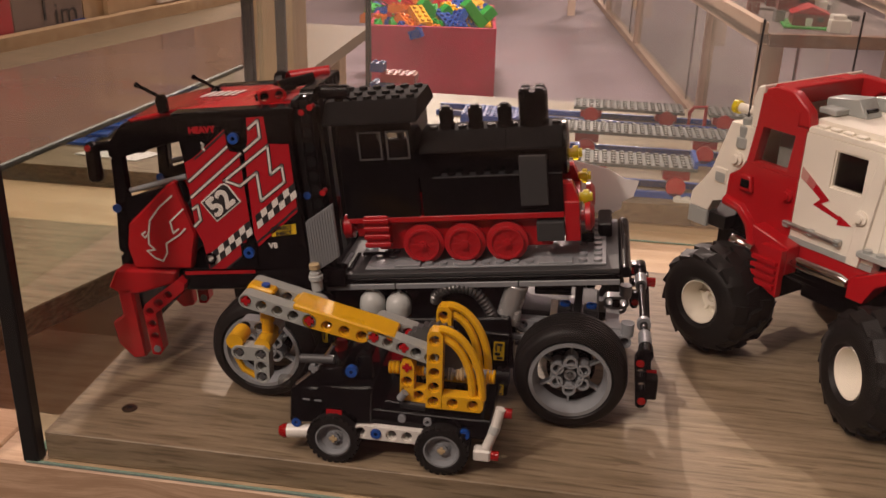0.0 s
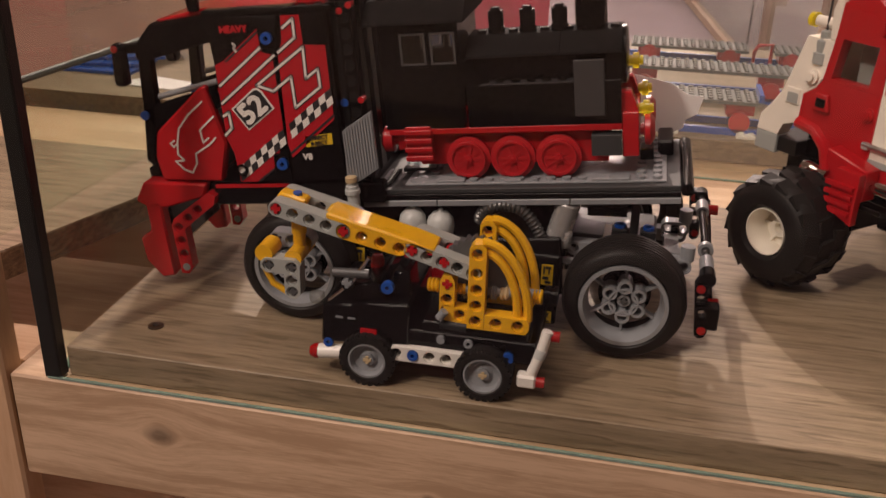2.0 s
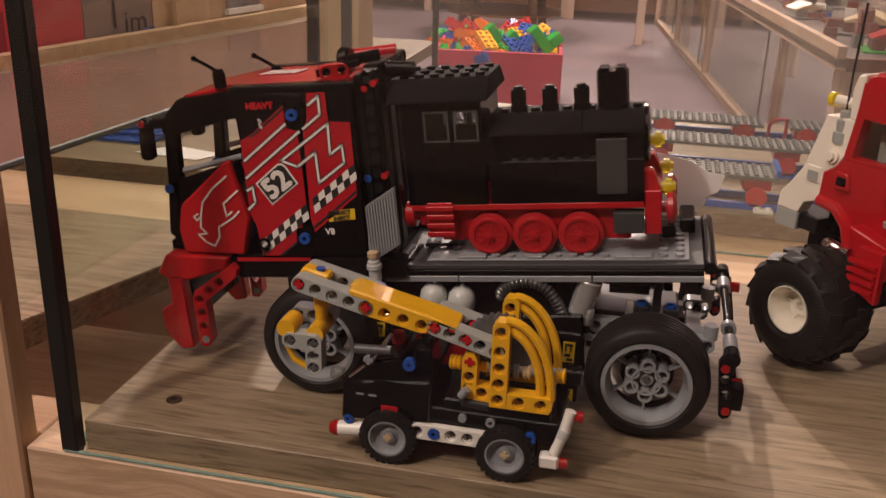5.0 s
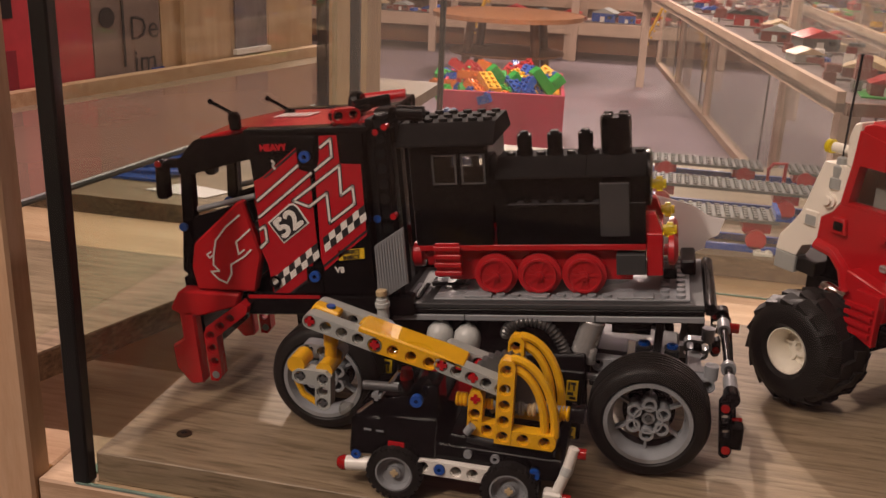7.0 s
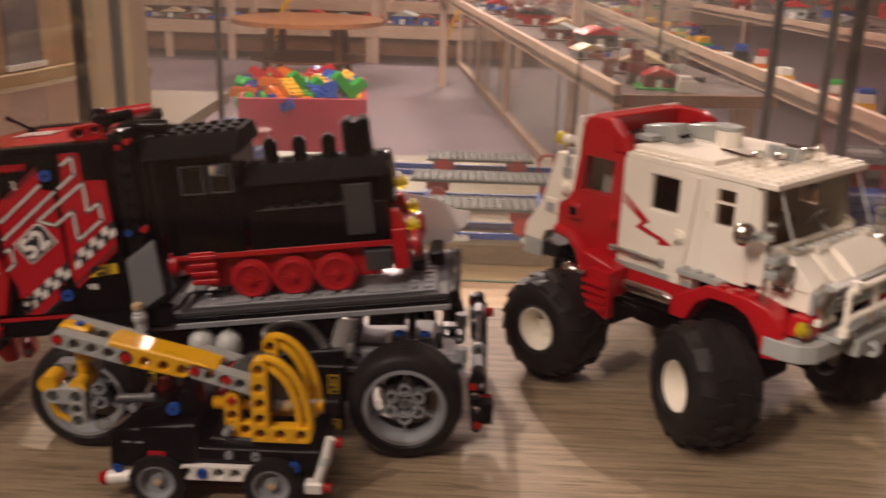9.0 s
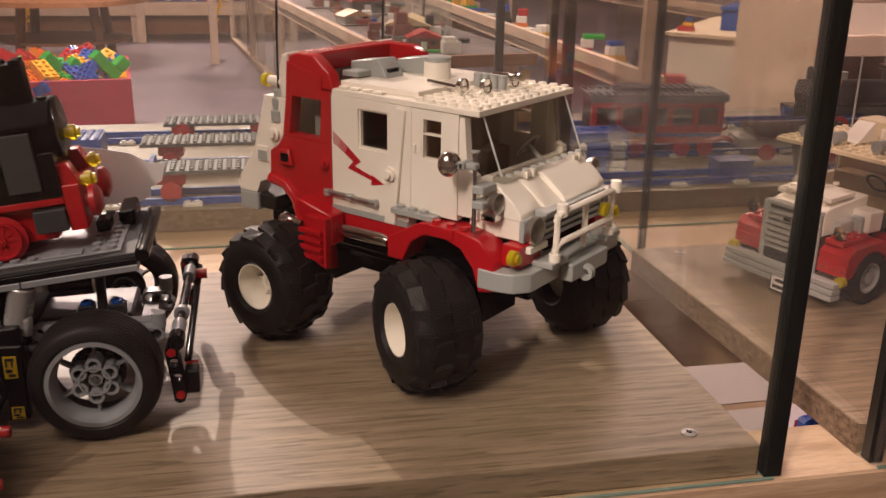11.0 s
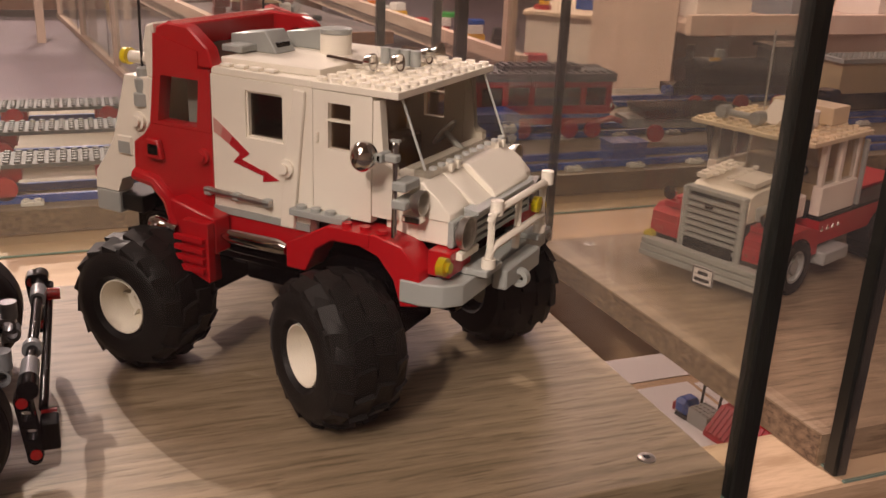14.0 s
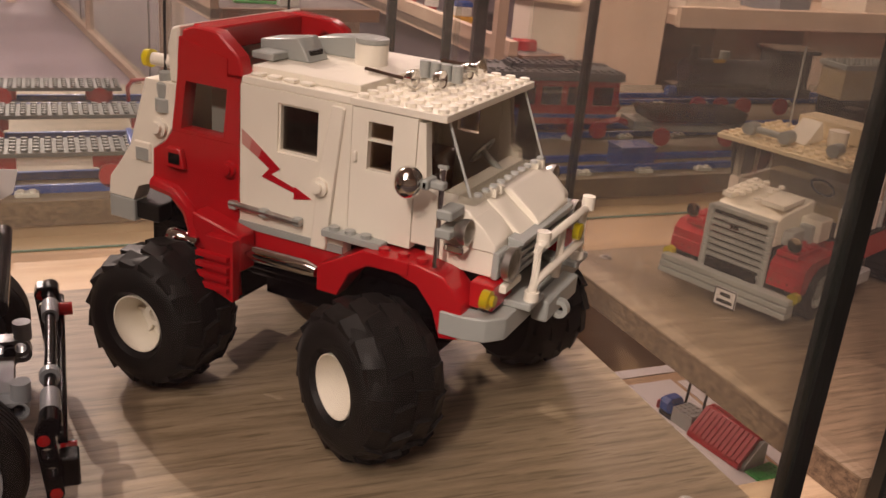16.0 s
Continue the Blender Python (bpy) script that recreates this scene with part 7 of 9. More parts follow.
part("screen_studs", stud_rows(bmesh.new(), (0.0125,), steps(-0.0400, 0.0400), 0.1160, 0.0018, 0.0012, 8), PALEGREY, sb)
part("screen_edge", sweep(bmesh.new(), [(-0.0010, -0.0410, 0.1462), (0.0114, -0.0410, 0.1164)], 0.0006, 6), PALEGREY, ws, "pale screen edge")
part("screen_edge", sweep(bmesh.new(), [(-0.0010, 0.0410, 0.1462), (0.0114, 0.0410, 0.1164)], 0.0006, 6), PALEGREY, ws, "pale screen edge")
part("screen_notice", box(-0.0960, -0.0956, 0.0060, 0.0300, 0.1200, 0.1390), PAPER, monster, "pale notice on the back wall of the cab")
# bonnet: stepped slopes
part("bonnet_base", prism(bmesh.new(), [(-0.0060, 0.0850), (0.0255, 0.0850), (0.0262, 0.0960), (0.0225, 0.1015), (0.0120, 0.1118), (-0.0060, 0.1126)], "y", -0.0440, 0.0440), WHITE, monster, "white bonnet", bevel=0.0006)
part("bonnet_top", prism(bmesh.new(), [(0.0100, 0.1120), (0.0240, 0.1000), (0.0305, 0.0985), (0.0312, 0.1005), (0.0290, 0.1030), (0.0160, 0.1128), (0.0120, 0.1132)], "y", -0.0080, 0.0300), WHITE, monster, bevel=0.0005)
part("bonnet_slope", prism(bmesh.new(), [(0.0080, 0.1110), (0.0220, 0.0985), (0.0290, 0.0980), (0.0295, 0.0996), (0.0120, 0.1125)], "y", -0.0250, -0.0082), WHITE, monster, bevel=0.0005)
part("bonnet_nose", prism(bmesh.new(), [(0.0150, 0.0960), (0.0262, 0.0960), (0.0262, 0.1000), (0.0200, 0.1060), (0.0150, 0.1095)], "y", -0.0448, -0.0252), WHITE, monster, bevel=0.0005)
part("bonnet_nose", prism(bmesh.new(), [(0.0150, 0.0960), (0.0262, 0.0960), (0.0262, 0.1000), (0.0200, 0.1060), (0.0150, 0.1095)], "y", 0.0302, 0.0448), WHITE, monster, bevel=0.0005)
part("bonnet_lip", box(0.0255, 0.0330, -0.0450, -0.0280, 0.0800, 0.0835), WHITE, monster, bevel=0.0004)
for y in (-0.0180, 0.0320):
    part("bonnet_grip", pipe((0.0122, y - 0.0050, 0.1140), (0.0122, y + 0.0050, 0.1140), 0.0021), WHITE, monster)
    part("grip_clip", box(0.0105, 0.0150, y - 0.0042, y - 0.0022, 0.1120, 0.1158), WHITE, monster)
    part("grip_clip", box(0.0105, 0.0150, y + 0.0022, y + 0.0042, 0.1120, 0.1158), WHITE, monster)
gr = part("grille", box(0.0263, 0.0290, -0.0290, 0.0290, 0.0830, 0.0980), DKGREY, monster, "grey slatted grille")
for k in range(4):
    part("slat", box(0.0288, 0.0318, -0.0300, 0.0300, 0.0838 + 0.0036 * k, 0.0858 + 0.0036 * k), OLDGREY, gr)
part("grille_side", box(0.0263, 0.0318, -0.0318, -0.0300, 0.0830, 0.0980), OLDGREY, monster, bevel=0.0003)
part("grille_side", box(0.0263, 0.0318, 0.0300, 0.0318, 0.0830, 0.0980), OLDGREY, monster, bevel=0.0003)
part("grille_top", prism(bmesh.new(), [(0.0263, 0.0981), (0.0335, 0.0972), (0.0335, 0.0990), (0.0263, 0.1002)], "y", -0.0318, 0.0318), OLDGREY, monster, bevel=0.0003)


def lamp_cup(pos, r, d, glass=CLEAR, cup=STEEL):
    l = part("head_lamp", lathe(bmesh.new(), [(r * 0.5, -d), (r * 0.95, -d * 0.5), (r, 0.0), (r * 0.9, 0.0), (r * 0.5, -d * 0.6), (0.0, -d * 0.7)], pos, (1, 0, 0), 22), cup, monster, "chrome lamp")
    part("lens", lathe(bmesh.new(), [(0.0, 0.0015), (r * 0.6, 0.0012), (r * 0.9, 0.0002), (r * 0.9, -0.0004), (0.0, -0.0004)], pos, (1, 0, 0), 20), glass, l, "clear lens").visible_shadow = False


for y in (-0.0395, 0.0395):
    lamp_cup((0.0335, y, 0.0915), 0.0076, 0.0060)
    part("lamp_block", box(0.0256, 0.0285, y - 0.0060, y + 0.0060, 0.0850, 0.0970), OLDGREY, monster, bevel=0.0005)
    part("side_lamp", lathe(bmesh.new(), [(0.0030, 0.0), (0.0042, 0.0005), (0.0042, 0.0040), (0.0024, 0.0044), (0.0024, 0.0060)], (0.0260, math.copysign(0.0535, y), 0.0795), (1, 0, 0), 16), TRYELLOW, monster, "transparent yellow lamp")
    part("nose_red", box(0.0190, 0.0300, y - 0.0110, y + 0.0100, 0.0730, 0.0845), RED, monster, bevel=0.0005)
lamp_cup((0.0165, -0.0505, 0.1050), 0.0056, 0.0060)
part("lamp_bracket", box(0.0060, 0.0150, -0.0520, -0.0450, 0.0950, 0.0985), CHROME, monster, bevel=0.0006)
lamp_cup((0.0165, 0.0505, 0.1050), 0.0056, 0.0060)
# bumper and bull bar
part("bumper", prism(bmesh.new(), [(0.0100, -0.0590), (0.0200, -0.0590), (0.0300, -0.0560), (0.0360, -0.0480), (0.0360, 0.0480), (0.0300, 0.0560), (0.0200, 0.0590), (0.0100, 0.0590), (0.0100, 0.0500), (0.0220, 0.0480), (0.0220, -0.0480), (0.0100, -0.0500)], "z", 0.0610, 0.0715), OLDGREY, monster, "grey bumper", bevel=0.0006)
part("winch", box(0.0365, 0.0440, -0.0200, 0.0200, 0.0600, 0.0700), OLDGREY, monster, "grey winch", bevel=0.0008)
part("winch_eye", lathe(bmesh.new(), [(0.0022, -0.002), (0.0044, -0.002), (0.0044, 0.002), (0.0022, 0.002)], (0.0450, -0.0060, 0.0625), (0, 1, 0), 16, True), OLDGREY, monster)
part("bumper_step", box(0.0240, 0.0420, -0.0380, -0.0210, 0.0716, 0.0748), OLDGREY, monster, bevel=0.0005)
part("bumper_step", box(0.0240, 0.0420, 0.0210, 0.0380, 0.0716, 0.0748), OLDGREY, monster, bevel=0.0005)
for z in (0.0840, 0.1000):
    part("bull_bar", sweep(bmesh.new(), [(0.0400, -0.0330, z - 0.004), (0.0412, -0.0318, z), (0.0418, -0.0290, z + 0.001), (0.0418, 0.0230, z + 0.001), (0.0412, 0.0258, z), (0.0400, 0.0270, z - 0.004)], 0.0018, 10), WHITE, monster, "white bull bar")
for y in (-0.0325, -0.0030, 0.0265):
    part("bull_bar", sweep(bmesh.new(), [(0.0400, y, 0.0755), (0.0405, y, 0.0840), (0.0405, y, 0.1000)], 0.0018, 10), WHITE, monster, "white bull bar")
for y in (-0.0325, 0.0265):
    part("bar_socket", pipe((0.0400, y, 0.0748), (0.0400, y, 0.0790), 0.0032), WHITE, monster)
    part("bar_knob", pipe((0.0408, y + 0.004, 0.0985), (0.0408, y + 0.004, 0.1050), 0.0030), WHITE, monster)
part("bar_lamp", lathe(bmesh.new(), [(0.0026, 0.0), (0.0040, 0.0005), (0.0040, 0.0035), (0.0024, 0.0040)], (0.0400, 0.0160, 0.0920), (1, 0, 0), 16), TRYELLOW, monster, "transparent yellow lamp")
# mirror, snorkel tube
ml = bmesh.new()
bmesh.ops.create_uvsphere(ml, u_segments=24, v_segments=16, radius=0.0068, matrix=Matrix.Translation((-0.0075, -0.0610, 0.1240)) @ Matrix.Diagonal((0.85, 1, 1, 1)))
part("mirror", ml, CHROME, monster, "round chrome mirror")
part("mirror_arm", box(-0.0020, 0.0010, -0.0610, -0.0520, 0.1220, 0.1262), OLDGREY, monster, bevel=0.0006)
part("mirror_arm", box(0.0011, 0.0070, -0.0590, -0.0545, 0.1225, 0.1258), OLDGREY, monster, bevel=0.0006)
part("mirror_hole", box(-0.0010, 0.0002, -0.0613, -0.0608, 0.1230, 0.1252), BLACK, monster)
part("snorkel", sweep(bmesh.new(), [(0.0050, -0.0560, 0.0890), (0.0050, -0.0560, 0.1300), (0.0052, -0.0560, 0.1310)], 0.0014, 10), CHROME, monster, "thin chrome upright tube")
part("snorkel_tap", box(0.0030, 0.0072, -0.0570, -0.0550, 0.1311, 0.1322), OLDGREY, monster)
for z in (0.1020, 0.1100):
    part("snorkel_clip", box(0.0040, 0.0110, -0.0575, -0.0445, z, z + 0.0042), OLDGREY, monster, bevel=0.0006)
# roof gear
part("beacon_base", lathe(bmesh.new(), [(0.0078, 0.0), (0.0078, 0.0096), (0.0060, 0.0098), (0.0060, 0.0100)], (-0.0650, 0.0045, 0.1535), (0, 0, 1), 26), WHITE, monster, "white roof drum")
part("beacon_top", lathe(bmesh.new(), [(0.0078, 0.0), (0.0080, 0.0022), (0.0070, 0.0026)], (-0.0650, 0.0045, 0.1634), (0, 0, 1), 26), OLDGREY, monster)
for x, y in ((-0.1000, -0.0100), (-0.0860, 0.0160)):
    part("roof_hatch", prism(bmesh.new(), [(x - 0.012, 0.1535), (x + 0.016, 0.1535), (x + 0.009, 0.1640), (x - 0.012, 0.1610)], "y", y - 0.008, y + 0.008), OLDGREY, monster, "grey roof intake", bevel=0.0006)
    part("hatch_hole", box(x + 0.0125, x + 0.0142, y - 0.005, y + 0.005, 0.1545, 0.1585), BLACK, monster)
part("roof_hatch", box(-0.1080, -0.0960, -0.030, 0.030, 0.1540, 0.1575), OLDGREY, monster, bevel=0.0006)
part("rifle_rail", sweep(bmesh.new(), [(-0.0560, -0.0160, 0.1552), (-0.0340, -0.0170, 0.1540)], 0.0012, 8), CHROME, monster)
for x, y in ((-0.0300, -0.0172), (-0.0205, -0.0090), (-0.0205, 0.0190)):
    l = part("roof_lamp", lathe(bmesh.new(), [(0.0020, -0.005), (0.0038, -0.003), (0.0043, 0.0), (0.0038, 0.0), (0.0, -0.002)], (x, y, 0.1553), (1, 0, 0.1), 20), CHROME, monster, "chrome roof lamp")
    part("roof_lamp_foot", box(x - 0.004, x, y - 0.002, y + 0.002, 0.1514, 0.1545), WHITE, monster)
for k in range(4):
    part("roof_pipe", pipe((-0.0380 + 0.0055 * k, 0.0070, 0.1515), (-0.0380 + 0.0055 * k, 0.0070, 0.1590), 0.0026), OLDGREY, monster)
part("horn", lathe(bmesh.new(), [(0.0016, 0.0), (0.0016, 0.014), (0.0026, 0.018), (0.0052, 0.021)], (-0.0360, 0.0200, 0.1570), (1, 0, 0), 18), CHROME, monster, "chrome air horn")
# hind roll bar and tail
for y, tip in ((-SD + 0.0040, -0.0985), (SD - 0.0160, -0.0950)):
    rb = bmesh.new()
    near = [(-0.1340, 0.1520), (-0.1325, 0.1650), (-0.1260, 0.1675), (-0.1130, 0.1668), (-0.1010, 0.1575), (-0.0985, 0.1486), (-0.1200, 0.1485)]
    far = [(-0.1340, 0.1520), (-0.1325, 0.1650), (-0.1260, 0.1675), (tip - 0.0080, 0.1662), (tip, 0.1620), (tip, 0.1575), (tip - 0.0120, 0.1600), (-0.1130, 0.1540), (-0.1130, 0.1485), (-0.1200, 0.1485)]
    prism(rb, near if y < 0 else far, "y", y - 0.0040, y + 0.0040)
    part("roll_bar", rb, RED, monster, "red roll bar", bevel=0.0008)
part("roll_bar_cross", box(-0.1335, -0.1200, -SD + 0.0082, SD - 0.0202, 0.1560, 0.1668), RED, monster, bevel=0.0008)
part("tail_cap", prism(bmesh.new(), [(-0.1342, 0.1400), (-0.1400, 0.1400), (-0.1415, 0.1560), (-0.1390, 0.1650), (-0.1342, 0.1668)], "y", -SD, SD), WHITE, monster, "white tail", bevel=0.0010)
for y0, y1 in ((-SD, -SD + 0.010), (SD - 0.010, SD)):
    part("tail_side", prism(bmesh.new(), [(-0.1506, 0.0893), (-0.1500, 0.1071), (-0.1428, 0.1122), (-0.1392, 0.1184), (-0.1387, 0.1190), (-0.1354, 0.1400), (-0.1545, 0.1400), (-0.1653, 0.1060), (-0.1720, 0.0960), (-0.1789, 0.0875), (-0.1801, 0.0780), (-0.1640, 0.0780), (-0.1609, 0.0855)], "y", y0, y1), WHITE, monster, "white tail side", bevel=0.0006)
    part("tail_foot", box(-0.1801, -0.1640, y0, y1, 0.0664, 0.0778), OLDGREY, monster, bevel=0.0006)
    part("tail_recess", box(-0.1620, -0.1520, y0 - 0.0010, y0 + 0.002, 0.0990, 0.1090), WHITE, monster, bevel=0.0006)
    part("tail_vent", box(-0.1606, -0.1530, y0 - 0.0013, y0 - 0.0008, 0.1000, 0.1060), OLDGREY, monster)
part("tail_floor", box(-0.1720, -0.1505, -SD + 0.002, SD - 0.002, 0.0680, 0.0770), RUBBER, monster, bevel=0.0006)
part("tail_block", box(-0.1500, -0.1420, -SD + 0.0102, SD - 0.0102, 0.0680, 0.0903), BLACK, monster, bevel=0.0006)
part("tail_wall", box(-0.1500, -0.1420, -SD + 0.0102, SD - 0.0102, 0.0905, 0.1400), WHITE, monster)
part("tail_knob", lathe(bmesh.new(), [(0.0044, 0.0), (0.0044, 0.002), (0.0026, 0.0022), (0.0026, 0.0040)], (-0.1460, -SD, 0.1180), (0, -1, 0), 18), WHITE, monster)
part("aerial_base", lathe(bmesh.new(), [(0.0050, 0.0), (0.0050, 0.0060), (0.0036, 0.0064), (0.0042, 0.0100), (0.0042, 0.0130), (0.0030, 0.0140), (0.0030, 0.0180), (0.0012, 0.0190)], (-0.1450, -SD + 0.003, 0.1255), (0, 0, 1), 18), OLDGREY, monster, "grey aerial base")
aer = bmesh.new()
sweep(aer, [(-0.1450, -SD + 0.003, 0.1440), (-0.1448, -SD + 0.003, 0.1700), (-0.1442, -SD + 0.0035, 0.2020)], 0.0007, 8)
bmesh.ops.create_uvsphere(aer, u_segments=10, v_segments=8, radius=0.0011, matrix=Matrix.Translation((-0.1442, -SD + 0.0035, 0.2025)))
part("aerial", aer, DKGREY, monster, "thin black aerial")
part("aerial", pipe((-0.1400, SD - 0.004, 0.1400), (-0.1390, SD - 0.004, 0.2030), 0.0007, n=8), DKGREY, monster, "thin black aerial")
part("tail_lamp_socket", pipe((-0.1420, -SD + 0.006, 0.1480), (-0.1530, -SD + 0.004, 0.1485), 0.0030), WHITE, monster)
part("tail_lamp", lathe(bmesh.new(), [(0.0026, 0.0), (0.0042, 0.0004), (0.0042, 0.0036), (0.0024, 0.0040)], (-0.1530, -SD + 0.004, 0.1485), (-1, 0, 0), 16), TRYELLOW, monster, "transparent yellow lamp")

# ---- railway on the table behind ----
def flat_wagon(x0, x1, y, z, name_label, deck=FLATGREY, ends=None, width=0.040):
    g = thing("toy_flat_wagon", name_label, "toy wagon", Matrix.Translation((x0, y, 0.003)))
    L = x1 - x0
    part("deck", box(0, L, 0, width, z, z + 0.0032), deck, g, bevel=0.0003)
    part("deck_studs", stud_rows(bmesh.new(), steps(0, L), steps(0, width), z + 0.0032, n=8), deck, g)
    for bxx in (L * 0.16, L * 0.84):
        part("bogie", box(bxx - 0.012, bxx + 0.012, 0.006, width - 0.006, z - 0.010, z - 0.0005), OLDRED, g, bevel=0.0004)
        for wy in (-0.001, width - 0.003):
            part("wheel", pipe((bxx, wy, 0.0115), (bxx, wy + 0.004, 0.0115), 0.0088, n=20), OLDRED, g, "red wheel")
    if ends:
        for e in (0.0, L - 0.004):
            part("end_plate", box(e, e + 0.004, 0, width, z + 0.0034, z + 0.0100), ends, g, bevel=0.0003)
    return g


def track(x0, x1, y, base=0.003):
    g = thing("toy_track", "blue toy rails on white sleepers", "toy track", Matrix.Translation((0, y, base)))
    for dy in (0.004, 0.036):
        part("rail", box(x0, x1, dy, dy + 0.0045, 0.0, 0.0060), BLUE, g, "blue rail", bevel=0.0003)
        part("rail_web", box(x0, x1, dy + 0.0046, dy + 0.0060, 0.0, 0.0030), OLDGREY, g)
    n = int((x1 - x0) / 0.064)
    for k in range(n):
        s = part("sleeper", box(x0 + 0.05 + 0.064 * k, x0 + 0.066 + 0.064 * k, -0.004, 0.0035, 0.0, 0.0032), CLEANWHITE, g, "white sleeper", bevel=0.0003)
        part("sleeper_studs", stud_rows(bmesh.new(), (x0 + 0.054 + 0.064 * k, x0 + 0.062 + 0.064 * k), (-0.0005,), 0.0032, n=8), CLEANWHITE, s)
    return g


track(0.18, 1.5, 0.445)
track(0.10, 1.6, 0.555)
track(0.10, 1.6, 0.690)
flat_wagon(0.2665, 0.3770, 0.450, 0.0265, "grey studded flat wagon with blue ends on blue rails", ends=BLUE)
flat_wagon(0.2490, 0.4230, 0.560, 0.0255, "long grey studded flat wagon with red bogies")
flat_wagon(0.2600, 0.3850, 0.695, 0.0170, "grey studded flat wagon with red bogies")
flat_wagon(0.4120, 0.5200, 0.695, 0.0170, "grey studded flat wagon with red bogies")
cp = thing("toy_coupling", "red toy wagon coupling with a hook", "toy coupling", Matrix.Translation((0.392, 0.710, 0.003)))
part("coupling", sweep(bmesh.new(), [(0, 0, 0.0), (0, 0, 0.018), (0.004, 0, 0.024), (0.018, 0.002, 0.025), (0.018, 0.004, 0.0)], 0.0022, 8), OLDRED, cp)
bb = thing("toy_brick_tray", "blue studded brick-built tray", "toy tray", Matrix.Translation((0.140, 0.610, 0.003)))
part("tray_body", box(0, 0.066, 0, 0.045, 0.0, 0.0240), BLUE, bb, bevel=0.0004)
part("tray_studs", stud_rows(bmesh.new(), steps(0, 0.066), steps(0, 0.045), 0.0240, n=8), BLUE, bb)
bg2 = thing("toy_grey_plate", "grey studded base plate", "toy plate", Matrix.Translation((0.085, 0.54, 0.003)))
part("plate", box(0, 0.10, 0, 0.05, 0, 0.0032), OLDGREY, bg2)
part("plate_studs", stud_rows(bmesh.new(), steps(0, 0.10), steps(0, 0.05), 0.0032, n=8), OLDGREY, bg2)


def brick(name, x, y, z, nx, ny, nz, mat, parent):
    b = part(name, box(x, x + 0.008 * nx, y, y + 0.008 * ny, z, z + 0.0096 * nz), mat, parent, bevel=0.0003)
    part("studs", stud_rows(bmesh.new(), [x + 0.004 + 0.008 * i for i in range(nx)], [y + 0.004 + 0.008 * i for i in range(ny)], z + 0.0096 * nz, n=8), mat, b)
    return b


fig = thing("toy_brick_model", "small blue and red brick-built model beside the rails", "toy model", Matrix.Translation((0.020, 0.66, 0.003)))
brick("foot", 0.0, 0.0, 0.0, 6, 4, 1, BLUE, fig)
brick("body", 0.008, 0.0, 0.0115, 3, 3, 3, BLUE, fig)
brick("roof", 0.020, 0.0, 0.0420, 5, 3, 1, OLDRED, fig)
brick("head", 0.008, 0.0, 0.0535, 2, 2, 1, BLUE, fig)
brick("side", 0.040, 0.0, 0.0115, 2, 3, 2, BLUE, fig)

# red passenger wagon with a grey studded roof
wag = thing("toy_passenger_wagon", "red brick-built passenger wagon with a grey studded roof", "toy wagon", Matrix.Translation((0.700, 0.560, 0.003)) @ Matrix.Rotation(radians(-6), 4, "Z"))
L = 0.142
part("side", box(0, L, 0, 0.003, 0.024, 0.036), OLDRED, wag)
part("side_top", box(0, L, 0, 0.003, 0.054, 0.060), OLDRED, wag)
for k in range(6):
    part("window_post", box(k * (L - 0.006) / 5, k * (L - 0.006) / 5 + 0.006, 0, 0.003, 0.036, 0.054), OLDRED, wag)
for k in range(5):
    a = k * (L - 0.006) / 5 + 0.006
    part("window", box(a, a + (L - 0.006) / 5 - 0.006, 0.001, 0.002, 0.036, 0.054), SMOKE, wag, "dark window")
part("stripe", box(0, L, -0.0006, 0, 0.0235, 0.0275), BLUE, wag, "blue stripe")
part("core", box(0.002, L - 0.002, 0.006, 0.046, 0.0150, 0.0590), DKGREY, wag)
part("underframe", box(0.002, L - 0.002, 0.002, 0.046, 0.0170, 0.0235), OLDRED, wag)
part("roof", box(-0.003, L + 0.003, -0.003, 0.050, 0.0602, 0.0680), FLATGREY, wag, "grey roof", bevel=0.0003)
part("roof_studs", stud_rows(bmesh.new(), steps(-0.003, L + 0.003), (0.001, 0.009, 0.038, 0.046), 0.0680, n=8), FLATGREY, wag)
part("roof_ridge", box(0.030, 0.112, 0.012, 0.034, 0.0681, 0.0730), DKGREY, wag)
part("ridge_studs", stud_rows(bmesh.new(), steps(0.030, 0.112), steps(0.012, 0.034), 0.0730, n=8), DKGREY, wag)
part("hook", sweep(bmesh.new(), [(L, 0.02, 0.036), (L + 0.010, 0.02, 0.037), (L + 0.013, 0.02, 0.030), (L + 0.009, 0.02, 0.026)], 0.0018, 8), OLDRED, wag)
for xx in (0.02, 0.05, 0.10, 0.125):
    part("wheel", pipe((xx, -0.001, 0.0115), (xx, 0.003, 0.0115), 0.0088, n=18), OLDRED, wag, "red wheel")

bs = thing("toy_brick_stack", "stack of blue and white bricks", "toy bricks", Matrix.Translation((0.665, 0.500, 0.003)))
for k in range(5):
    part("plank", box(0, 0.055, 0.0, 0.035, 0.0085 * k, 0.0085 * k + 0.0070), BLUE, bs, bevel=0.0003)
    if k < 4:
        for xx in (-0.006, 0.035):
            w = part("brick", box(xx, xx + 0.014, -0.008, -0.0005, 0.0085 * k, 0.0085 * k + 0.0055), CLEANWHITE, bs, "white brick", bevel=0.0003)
            part("studs", stud_rows(bmesh.new(), (xx + 0.003, xx + 0.011), (-0.004,), 0.0085 * k + 0.0055, n=8), CLEANWHITE, w)
bc = thing("toy_container", "small blue open container on the table", "toy container", Matrix.Translation((0.795, 0.455, 0.003)))
part("container_body", box(0, 0.036, 0, 0.024, 0, 0.018), BLUE, bc, bevel=0.0005)
